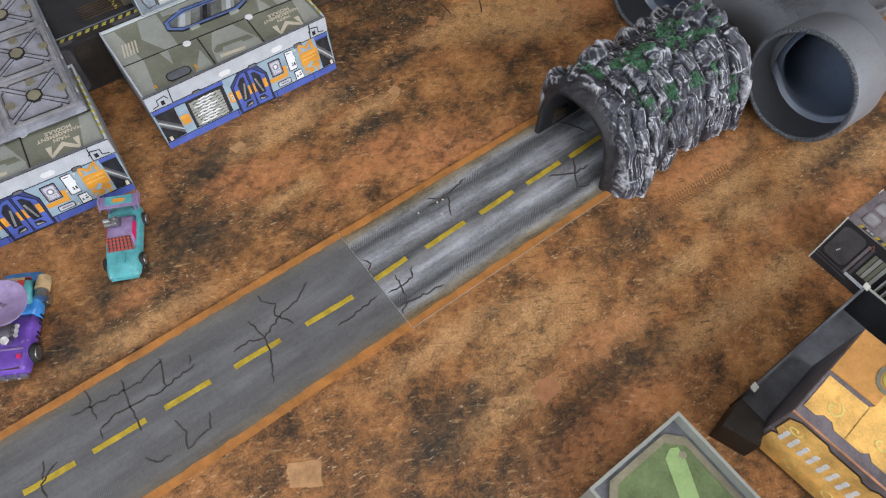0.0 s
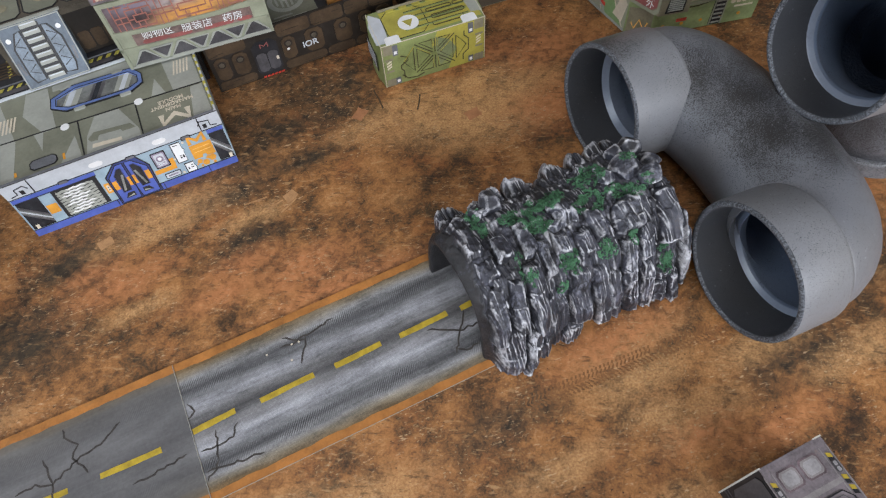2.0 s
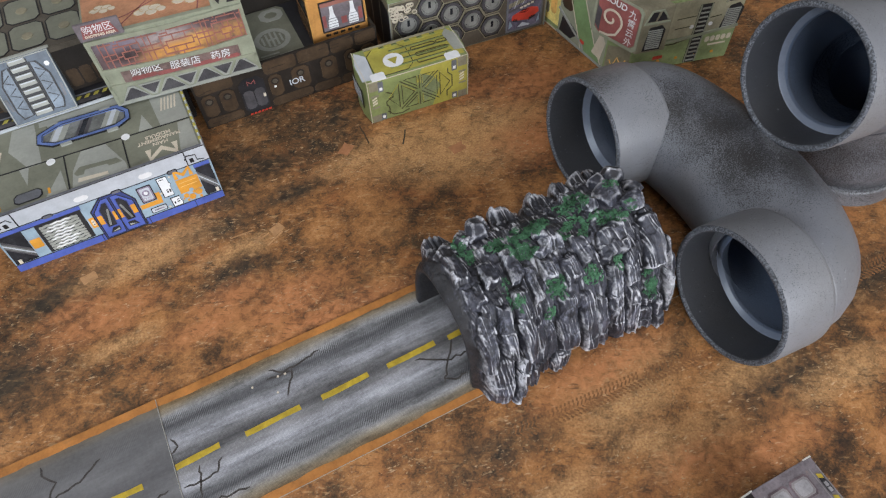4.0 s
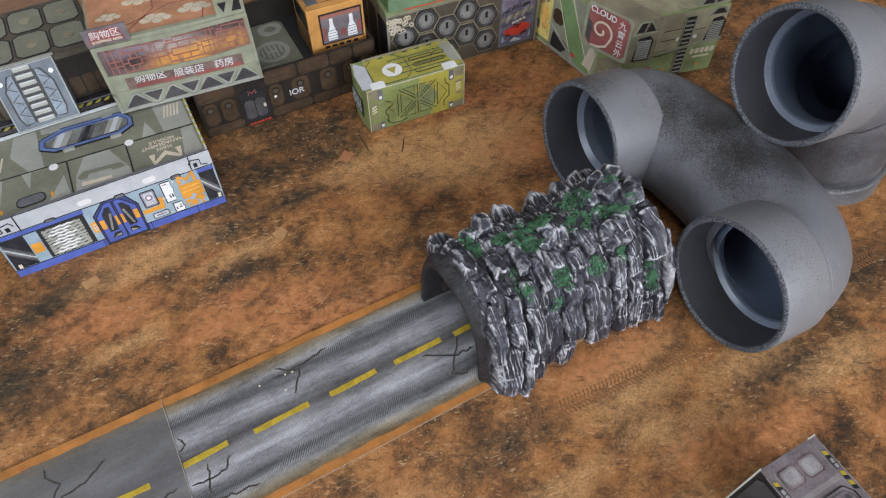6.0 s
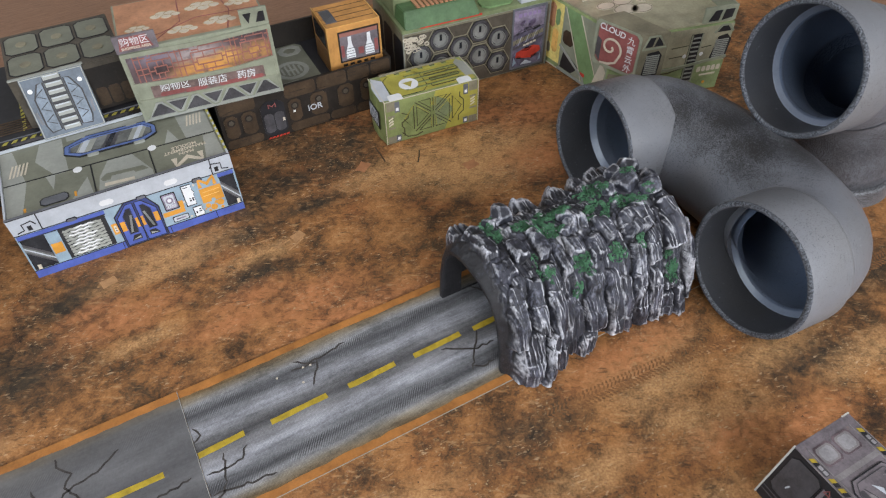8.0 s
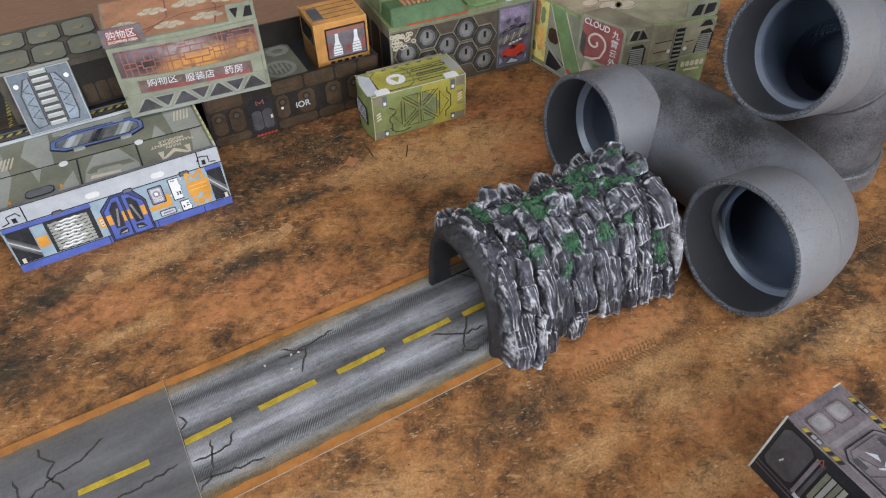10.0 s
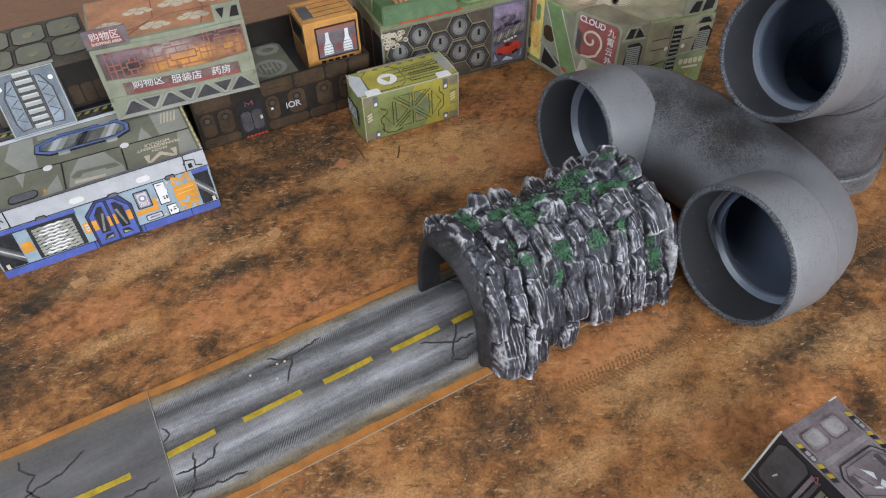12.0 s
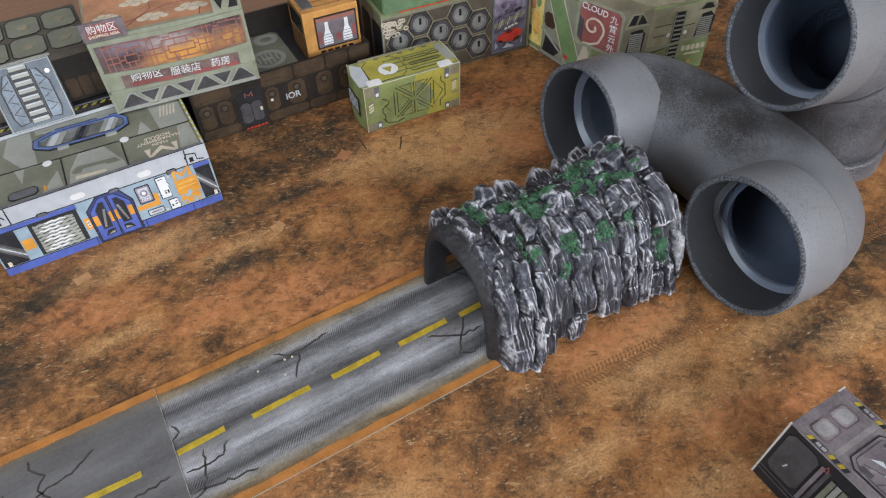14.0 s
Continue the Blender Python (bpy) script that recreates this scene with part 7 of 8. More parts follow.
for i in range(5):
    decal("spark", f3, disc(0.012 + 0.021 * i, 0.011, 0.0019, 8), M_ORANGE, tower, 2)
decal("red_tag", f3, rect(0.026, 0.014, 0.037, 0.018), M_RED, tower, 2)
for u in (0.061, 0.082):
    decal("lamp", f3, disc(u, 0.05, 0.0024, 10), M_WHITE, tower, 3)
for u0 in (0.092,):
    stroke("truss_bar", f3, [(u0, 0.0740), (u0 + 0.007, 0.0825), (u0 + 0.016, 0.0825), (u0 + 0.023, 0.0740)], 0.0022, M_SAGE, tower, 5)
    decal("truss_hole", f3, [(u0 + 0.003, 0.0745), (u0 + 0.008, 0.0810), (u0 + 0.015, 0.0810), (u0 + 0.020, 0.0745)], M_BUNKER_DARK, tower, 2)
for u0, u1, v in ((0.042, 0.063, 0.062), (0.0795, 0.092, 0.058), (0.042, 0.063, 0.050)):
    stroke("panel_line", f3, [(u0, v), (u1, v + 0.001)], 0.0010, M_BARK_DARK, tower, 2.4)
stroke("panel_line", f3, [(0.001, 0.0340), (0.020, 0.0310), (0.046, 0.0310), (0.062, 0.0350)], 0.0012, M_BARK_DARK, tower, 2.4)
# sign box on the corner
box = [(0.5245, 0.234), (0.5415, 0.178), (0.572, 0.170), (0.558, 0.230)]
sgn = part("sign_box", prism_bm(box, 0.042, 0.0955, 0.0006), M_BARK, tower, "khaki sign box on the corner")
s1, l1 = side_of(box[0], box[1], 0.042)
hoop("sign_frame", s1, octo(0.0005, 0.0005, l1 - 0.0005, 0.053, 0.004), octo(0.004, 0.004, l1 - 0.003, 0.0505, 0.004), M_SAGE, sgn, 4, "pale green sign frame")
decal("truss_hole", s1, [(0.0045, 0.012), (0.0105, 0.005), (0.0105, 0.030), (0.0045, 0.034)], M_SLATE, sgn, 3)
decal("sign_face", s1, octo(0.005, 0.004, l1 - 0.004, 0.051, 0.005), M_MAROON, sgn, 2, "dark red sign with a white spiral")
spiral = [(0.0225 + (0.0018 + 0.00170 * a) * math.cos(0.6 - a), 0.0255 + (0.0018 + 0.00155 * a) * math.sin(0.6 - a)) for a in [0.3 * i for i in range(26)]]
stroke("spiral", s1, spiral + [(0.031, 0.010), (0.022, 0.0055), (0.012, 0.004)], 0.0024, M_CREAM, sgn, 4)
lettering("sign_letters", "CLOUD", s1, 0.022, 0.0455, 0.0095, M_WHITE, sgn, -4, 4)
for i, c in enumerate("九霄云外"):
    lettering("sign_letters", c, s1, 0.0465, 0.0415 - 0.0108 * i, 0.0098, M_WHITE, sgn, 0, 4)
s2, l2 = side_of(box[1], box[2], 0.042)
decal("truss_hole", s2, [(0.005, 0.0385), (0.0085, 0.0490), (0.0150, 0.0490), (0.0125, 0.0385)], M_BUNKER_DARK, sgn, 2)
decal("truss_hole", s2, [(0.0150, 0.0385), (0.0185, 0.0490), (0.0225, 0.0440), (0.0255, 0.0385)], M_BUNKER_DARK, sgn, 2)
stroke("truss_bar", s2, [(0.002, 0.0365), (0.0075, 0.0505), (0.0190, 0.0505), (0.0290, 0.0365)], 0.0022, M_SAGE, sgn, 5, True)
vent = decal("louvre", s2, [(0.0060, 0.0030), (0.0250, 0.0030), (0.0262, 0.0270), (0.0215, 0.0325), (0.0090, 0.0310)], M_INK, sgn, 3, "grey louvred vent")
for i in range(10):
    stroke("slat", s2, [(0.0080, 0.0060 + 0.0024 * i), (0.0235, 0.0060 + 0.0024 * i)], 0.0014, M_GREYLIGHT, vent, 5)
# roof
roof = part("roof", prism_bm([(0.526, 0.316), (0.536, 0.214), (0.5535, 0.196), (0.662, 0.169), (0.686, 0.268), (0.60, 0.326)], 0.0842, 0.0862), M_TOWER_BAND, tower, "olive brown roof")
g = frame_of((0, 0, 0.0862), (1, 0, 0), (0, 1, 0))
for x, y, r in ((0.575, 0.245, 0.016), (0.592, 0.238, 0.014), (0.583, 0.262, 0.013), (0.56, 0.262, 0.012), (0.61, 0.256, 0.012)):
    decal("cloud", g, disc(x, y, r, 16, 0.7), M_CREAM, roof, 2)
    stroke("cloud_line", g, disc(x, y, r * 0.9, 16, 0.7), 0.001, M_BARK, roof, 2.6, True)
part("hut", box_bm(0.545, 0.285, 0.0864, 0.60, 0.32, 0.115, 0.0008), M_RED, tower, "red and cream roof hut")
part("hut_base", box_bm(0.543, 0.283, 0.0864, 0.602, 0.2848, 0.096), M_CREAM, tower)
pf, pl = side_of((0.6, 0.1845), (0.663, 0.168), 0.0862)
par = part("parapet", prism_bm([(0.625, 0.1765), (0.663, 0.167), (0.686, 0.262), (0.683, 0.263), (0.662, 0.170), (0.6255, 0.179)], 0.0864, 0.104), M_SAGE, tower, "green parapet with cut-outs")
q, ql = side_of((0.625, 0.1765), (0.663, 0.167), 0.0862)
decal("truss_hole", q, [(0.006, 0.002), (0.012, 0.014), (0.02, 0.014), (0.018, 0.002)], M_BUNKER_DARK, par, 2)
decal("truss_hole", q, [(0.022, 0.002), (0.024, 0.014), (0.035, 0.014), (0.034, 0.004)], M_BUNKER_DARK, par, 2)

# ---------------------------------------------------------------- armoured bunker
bunker = thing("armoured_bunker", 0.3305, -0.405, 0, -0.5, "dark grey armoured card bunker with hazard ticks on the roof", "card building")
w, d, h = 0.0635, 0.192, 0.0535
part("shell", prism_bm([(-0.0008, 0), (w, 0), (w, d), (-0.0008, d)], 0.0004, h, 0, [(0.0093, 0), (0.0590, 0), (0.0590, d), (0.0093, d)]), M_BUNKER_DARK, bunker, "dark printed walls leaning inward")
part("roof", box_bm(0.0093, 0, h, 0.0592, d + 0.0002, h + 0.0012, 0.0003), M_BUNKER, bunker, "worn grey roof")
# the roof is narrower than the foot
g = frame_of((0.0078, 0, h + 0.0012), (1, 0, 0), (0, 1, 0)) @ Matrix.Diagonal((0.81, 1, 1, 1))
decal("roof_front", g, rect(0.009, d - 0.026, w - 0.007, d - 0.002), M_BUNKER, bunker, 0.7)
for u0, u1 in ((0.0105, 0.0290), (0.0315, 0.0500)):
    block = decal("vision_block", g, octo(u0, d - 0.0205, u1, d - 0.0065, 0.0020), M_MULLED, bunker, 2, "dim grey vision block")
    decal("block_face", g, octo(u0 + 0.0012, d - 0.0193, u1 - 0.0012, d - 0.0077, 0.0020), M_BUNKER_MID, block, 2.6)
    decal("block_face", g, octo(u0 + 0.0028, d - 0.0180, u1 - 0.0028, d - 0.0090, 0.0020), M_BUNKER_LIGHT, block, 2.9)
for v0, v1, m in ((d - 0.0295, d - 0.026, M_BUNKER_MID), (d - 0.0320, d - 0.0295, M_BUNKER)):
    decal("roof_step", g, rect(0.0095, v0, w - 0.0075, v1), m, bunker, 1)
plate = octo(0.011, 0.006, w - 0.008, d - 0.033, 0.006)
decal("roof_plate", g, plate, M_BUNKER, bunker, 2)
stroke("outline", g, plate, 0.0009, M_BUNKER_DARK, bunker, 3, True)
stroke("outline", g, grow(plate, -0.0025), 0.0006, M_SLATE, bunker, 3, True)
for u, v in ((0.0165, d - 0.044), (0.047, d - 0.042)):
    decal("plate_slot", g, octo(u - 0.0022, v - 0.004, u + 0.0022, v + 0.004, 0.0008), M_SLATE, bunker, 3)
for line in ([(0.014, d - 0.052), (0.03, d - 0.06), (0.05, d - 0.05)], [(0.018, d - 0.082), (0.036, d - 0.088), (0.054, d - 0.08)], [(0.02, d - 0.04), (0.026, d - 0.052)], [(0.044, d - 0.06), (0.052, d - 0.075)], [(0.016, d - 0.115), (0.052, d - 0.122)]):
    stroke("panel_line", g, line, 0.0006, M_SLATE, bunker, 3)
for u in (0.0012, 0.0085):
    stroke("rail_line", g, [(u, 0.004), (u, d - 0.006)], 0.0008, M_BUNKER_MID, bunker, 2)
    stroke("rail_line", g, [(w - u, 0.004), (w - u, d - 0.006)], 0.0008, M_BUNKER_MID, bunker, 2)
for k0, u in ((0, 0.0048), (1, w - 0.0045)):
    for v in (d - 0.0115, d - 0.0265, d - 0.0335, d - 0.082, d - 0.088, d - 0.114, d - 0.150, d - 0.157):
        decal("hazard_tick", g, [(u - 0.0020, v - 0.0016), (u + 0.0018, v - 0.0030), (u + 0.0020, v - 0.0002), (u - 0.0018, v + 0.0014)], M_HAZARD, bunker, 2)
        decal("hazard_gap", g, [(u - 0.0020, v - 0.0046), (u + 0.0018, v - 0.0060), (u + 0.0020, v - 0.0032), (u - 0.0018, v - 0.0018)], M_BUNKER_DARK, bunker, 2)
    for v in (d - 0.020, d - 0.10):
        decal("light_slot", g, octo(u - 0.0024, v - 0.0040, u + 0.0024, v + 0.0040, 0.001), M_SLATE, bunker, 3)
        for o in (-0.0019, 0.0019):
            decal("slot_lamp", g, octo(u - 0.0014, v + o - 0.0015, u + 0.0014, v + o + 0.0015, 0.0005), M_BUNKER_LIGHT, bunker, 3.6)
# white shards of a broken emblem
for pts in ([(0.0275, 0.1520), (0.0310, 0.1430), (0.0335, 0.1470)], [(0.0300, 0.1400), (0.0345, 0.1420), (0.0365, 0.1370), (0.0315, 0.1350)], [(0.0290, 0.1320), (0.0350, 0.1345), (0.0360, 0.1320), (0.0300, 0.1290)], [(0.0240, 0.1290), (0.0262, 0.1300), (0.0260, 0.1255)],
            [(0.0262, 0.1300), (0.0285, 0.1305), (0.0300, 0.1210), (0.0255, 0.1235)], [(0.0420, 0.1420), (0.0460, 0.1430), (0.0500, 0.1370), (0.0440, 0.1370)], [(0.0470, 0.1445), (0.0500, 0.1460), (0.0510, 0.1420), (0.0480, 0.1415)], [(0.0385, 0.1370), (0.0400, 0.1385), (0.0425, 0.1340), (0.0410, 0.1330)],
            [(0.0370, 0.1310), (0.0410, 0.1330), (0.0425, 0.1270), (0.0380, 0.1265)], [(0.0320, 0.1275), (0.0340, 0.1285), (0.0350, 0.1140), (0.0335, 0.1150)], [(0.0380, 0.1240), (0.0440, 0.1235), (0.0430, 0.1210), (0.0375, 0.1210)], [(0.0450, 0.1300), (0.0480, 0.1300), (0.0470, 0.1265), (0.0445, 0.1270)],
            [(0.0500, 0.1310), (0.0540, 0.1290), (0.0530, 0.1250), (0.0495, 0.1270)], [(0.0390, 0.1180), (0.0430, 0.1190), (0.0420, 0.1140), (0.0395, 0.1150)], [(0.0360, 0.1120), (0.0400, 0.1130), (0.0390, 0.1030), (0.0375, 0.1040)], [(0.0250, 0.1415), (0.0300, 0.1385), (0.0295, 0.1375), (0.0245, 0.1400)]):
    decal("white_shard", g, pts, M_PALE, bunker, 3)
for pts in ([(0.0150, 0.1500), (0.0230, 0.1470), (0.0250, 0.1440), (0.0160, 0.1470)], [(0.0180, 0.1180), (0.0280, 0.1150), (0.0270, 0.1110), (0.0185, 0.1140)], [(0.0420, 0.1530), (0.0520, 0.1500), (0.0500, 0.1470)], [(0.0200, 0.0900), (0.0420, 0.0960), (0.0400, 0.0880)]):
    decal("worn_patch", g, pts, M_BUNKER_MID, bunker, 2.5)
lf = frame_of((-0.0008, d, 0), (0, -1, 0), (0.0101, 0, h))
decal("side_plate", lf, octo(0.003, 0.014, 0.026, 0.051, 0.004), M_SLATE, bunker, 1)
stroke("outline", lf, octo(0.003, 0.014, 0.026, 0.051, 0.004), 0.0008, M_INK, bunker, 2, True)
for v in (0.008, 0.0115):
    stroke("flank_line", lf, [(0.001, v), (0.034, v - 0.001)], 0.0007, M_SLATE, bunker, 2)
stroke("glint", lf, [(0.012, 0.024), (0.0135, 0.028)], 0.001, M_PALE, bunker, 2)
for i in range(2):
    decal("side_rib", lf, rect(0.0275 + 0.004 * i, 0.012, 0.030 + 0.004 * i, 0.048), M_SLATE if i else M_BUNKER, bunker, 1.5)
box_face = decal("light_box", lf, [(0.0355, 0.018), (0.052, 0.018), (0.052, 0.046), (0.0355, 0.046)], M_INK, bunker, 2, "grey-green slatted light box")
for i in range(4):
    decal("slat", lf, rect(0.0362 + 0.004 * i, 0.019, 0.0394 + 0.004 * i, 0.045), M_GREYLIGHT if i % 2 else M_GREYGREEN, box_face, 2.8)
decal("grille", lf, rect(0.0535, 0.012, 0.092, 0.047), M_INK, bunker, 1.5, "black grille with pale bars")
for i in range(6):
    stroke("grille_bar", lf, [(0.0565 + 0.0062 * i, 0.015), (0.0565 + 0.0062 * i, 0.044)], 0.0014, M_PALE, bunker, 4)
    stroke("grille_bar", lf, [(0.0580 + 0.0062 * i, 0.015), (0.0580 + 0.0062 * i, 0.044)], 0.0010, M_GREYGREEN, bunker, 4)
stroke("conduit", lf, [(0.03, 0.012), (0.105, 0.01)], 0.003, M_PALE, bunker, 3)
decal("side_plate", lf, octo(0.095, 0.014, 0.135, 0.05, 0.004), M_BUNKER, bunker, 1)
stroke("red_mark", lf, [(0.0285, 0.0465), (0.0325, 0.0465), (0.0305, 0.0505)], 0.0010, M_MAROON, bunker, 2.5, True)
for u, v in ((0.1, 0.006), (0.108, 0.009), (0.116, 0.007), (0.124, 0.011), (0.112, 0.004)):
    decal("rubble", lf, disc(u, v, 0.0042, 7), M_BARK, bunker, 3)
part("card_edge", box_bm(0.0085, d - 0.0004, h - 0.0005, 0.0101, d + 0.0006, h + 0.0016), M_CARD_EDGE, bunker)
part("card_edge", box_bm(0.0530, d - 0.0004, h + 0.0008, 0.0594, d + 0.0006, h + 0.0016), M_CARD_EDGE, bunker)
part("card_edge", prism_bm([(-0.0014, d - 0.0006), (-0.0006, d - 0.0006), (-0.0006, d + 0.0006), (-0.0014, d + 0.0006)], 0.0005, h, 0, [(0.0085, d - 0.0006), (0.0095, d - 0.0006), (0.0095, d + 0.0006), (0.0085, d + 0.0006)]), M_CARD_EDGE, bunker)

# ---------------------------------------------------------------- dark tray with the golden box, and the pool tray
tray = thing("dark_tray", 0.166, -0.375, 0, 0.5, "dark steel card tray with thin walls around an orange box", "tray")
w, d, h = 0.146, 0.1125, 0.041
for a in ((0, d - 0.0018, w, d), (0, 0, w, 0.0018), (w - 0.0018, 0.0018, w, d - 0.0018)):
    part("wall", box_bm(a[0], a[1], 0.0004, a[2], a[3], h), M_BUNKER_DARK, tray, "thin dark wall")
part("bottom", box_bm(0, 0.0018, 0.0004, w - 0.0018, d - 0.0018, 0.003), M_STEEL, tray)
part("wall_edge", box_bm(0.0, d - 0.002, h, w, d + 0.0002, h + 0.0006), M_STEEL, tray)
part("wall_edge", box_bm(w - 0.002, 0, h, w + 0.0002, d - 0.0022, h + 0.0006), M_GREYLIGHT, tray)
for x in (0.0, w - 0.005):
    part("torn_corner", prism_bm([(x, d - 0.004), (x + 0.006, d - 0.0035), (x + 0.007, d + 0.0015), (x + 0.001, d + 0.001)], h + 0.0007, h + 0.0018, 0.0002), M_CARD_EDGE, tray, "torn white card corner")
part("flap", prism_bm([(-0.032, d - 0.006), (-0.004, d - 0.001), (-0.004, d - 0.024), (-0.022, d - 0.034)], 0.0004, 0.03, 0.0005), M_BROWN_DARK, tray, "dark brown end flap")

gold = thing("golden_box", 0.163, -0.391, 0.0032, 5.0, "golden orange card box with grey frame and white ventilation slots", "box")
w, d, h = 0.092, 0.102, 0.076
part("body", box_bm(0, 0, 0, w, d, h, 0.0008), M_BUNKER, gold, "grey printed body")
g, lf = top(w, d, h), left(w, d, h)
decal("top_panel", g, [(0.009, 0.004), (w - 0.006, 0.004), (w - 0.006, 0.064), (0.044, 0.0665), (0.042, 0.0685), (0.009, 0.0685), (0.009, 0.056), (0.013, 0.052), (0.009, 0.048)], M_AMBER, gold, 2, "golden jagged panel")
decal("top_flap", g, [(0.045, 0.066), (w - 0.001, 0.066), (w - 0.001, d - 0.001), (0.045, d - 0.001)], M_TAN_BOX, gold, 4, "plain orange flap")
decal("top_panel", g, [(0.009, 0.068), (0.041, 0.068), (0.041, 0.099), (0.009, 0.099), (0.009, 0.090), (0.013, 0.086), (0.013, 0.080), (0.009, 0.076)], M_AMBER, gold, 2)
stroke("emblem", g, disc(0.07, 0.068, 0.012, 18, 0.7), 0.003, M_GREYGREEN, gold, 6, True)
decal("emblem_face", g, disc(0.07, 0.068, 0.008, 14, 0.7), M_MUSTARD, gold, 6)
jag = [(0.003, 0.003), (0.097, 0.003), (0.097, 0.03), (0.094, 0.034), (0.097, 0.038), (0.097, 0.068), (0.070, 0.068), (0.066, 0.064), (0.060, 0.064), (0.056, 0.068), (0.034, 0.068), (0.030, 0.072), (0.010, 0.072), (0.003, 0.066), (0.003, 0.044), (0.007, 0.040), (0.003, 0.036)]
decal("side_panel", lf, jag, M_AMBER, gold, 2, "golden jagged side panel")
stroke("outline", lf, jag, 0.0014, M_BROWN, gold, 3, True)
for i in range(9):
    for v0, v1 in ((0.036, 0.0435), (0.0447, 0.052)):
        decal("vent_slot", lf, octo(0.0085 + 0.0078 * i, v0, 0.0120 + 0.0078 * i, v1, 0.0008), M_WHITE, gold, 4, "white ventilation slot")
for cu, cv, r, n in ((0.034, 0.030, 0.012, 14), (0.052, 0.044, 0.008, 12), (0.066, 0.022, 0.009, 12), (0.024, 0.050, 0.007, 10), (0.022, 0.084, 0.008, 12)):
    stroke("swirl", g, [(cu + r * (0.25 + 0.055 * i) * math.cos(0.55 * i), cv + r * (0.25 + 0.055 * i) * math.sin(0.55 * i)) for i in range(n)], 0.0013, M_POSTER_YELLOW, gold, 3)
for cu, cv, r in ((0.030, 0.018, 0.009), (0.060, 0.020, 0.008), (0.084, 0.050, 0.007), (0.012, 0.058, 0.006)):
    stroke("swirl", lf, [(cu + r * (0.3 + 0.055 * i) * math.cos(0.6 * i), cv + r * (0.3 + 0.055 * i) * math.sin(0.6 * i)) for i in range(12)], 0.0013, M_POSTER_YELLOW, gold, 3.4)
for y0, y1 in ((0.0, d),):
    part("card_edge", box_bm(-0.0006, y0, h - 0.0003, 0.0008, y1, h + 0.0008), M_SALMON, gold)

pool = thing("pool_tray", 0.018, -0.345, 0, 0.5, "grey card tray with a printed green pool inside", "tray")
w, d, h = 0.090, 0.102, 0.046
for a in ((0, d - 0.0025, w, d), (w - 0.0025, 0, w, d - 0.0025), (0, 0, 0.0025, d - 0.0025), (0.0025, 0, w - 0.0025, 0.0025)):
    part("wall", box_bm(a[0], a[1], 0.0004, a[2], a[3], h), M_GREYLIGHT, pool, "pale grey card wall")
part("floor_card", box_bm(0.0025, 0.0025, 0.002, w - 0.0025, d - 0.0025, 0.034), M_STEEL, pool)
g = frame_of((0, 0, 0.034), (1, 0, 0), (0, 1, 0))
pp = octo(0.012, 0.010, w - 0.010, d - 0.010, 0.010)
decal("pool_print", g, pp, M_POOL, pool, 1, "green printed water")
hoop("pool_rim", g, grow(pp, 0.005), pp, M_BARK, pool, 6, "brown pool rim")
decal("gleam", g, [(0.030, 0.018), (0.042, 0.014), (w - 0.016, d - 0.026), (w - 0.015, d - 0.018), (w - 0.020, d - 0.015), (w - 0.028, d - 0.018)], M_POOL_GLEAM, pool, 2, "pale gleam on the water")
for x, y in ((w - 0.016, d - 0.024), (w - 0.012, 0.03), (0.02, 0.06)):
    decal("weed", g, disc(x, y, 0.003, 7), M_BARK, pool, 3)
decal("red_mark", frame_of((w, 0, 0), (0, 1, 0), (0, 0, 1)), rect(0.02, 0.02, 0.028, 0.03), M_RED, pool, 2)

# ---------------------------------------------------------------- toy cars


def wheel(owner, x, y, r, width):
    """A small wheel on a cross axle at (x, y): tyre with rim and hub."""
    tyre = bmesh.new()
    bmesh.ops.create_cone(tyre, cap_ends=True, segments=24, radius1=r, radius2=r, depth=width, matrix=Matrix.Translation((x, y, r)) @ Matrix.Rotation(math.pi / 2, 4, "X"))
    bmesh.ops.bevel(tyre, geom=[e for e in tyre.edges if len(e.link_faces) == 2 and e.calc_face_angle(0) > 1.2], offset=r * 0.16, segments=2, affect="EDGES")
    ty = part("wheel", tyre, M_TYRE, owner, "black tyre", True)
    s = 1 if y > 0 else -1
    rim = bmesh.new()
    for k in range(5):
        a = 2 * math.pi * k / 5
        box_bm(-r * 0.09, -0.0003, 0, r * 0.09, 0.0003, r * 0.6, bm=rim)
        bmesh.ops.transform(rim, matrix=Matrix.Rotation(a, 4, "Y"), verts=rim.verts[-8:])
    bmesh.ops.transform(rim, matrix=Matrix.Translation((x, y + s * (width / 2 + 0.0002), r)), verts=rim.verts)
    bmesh.ops.create_cone(rim, cap_ends=True, segments=20, radius1=r * 0.80, radius2=r * 0.70, depth=0.0008, matrix=Matrix.Translation((x, y + s * (width / 2), r)) @ Matrix.Rotation(-s * math.pi / 2, 4, "X"))
    part("rim", rim, M_CHROME, ty, "silver spoked rim")


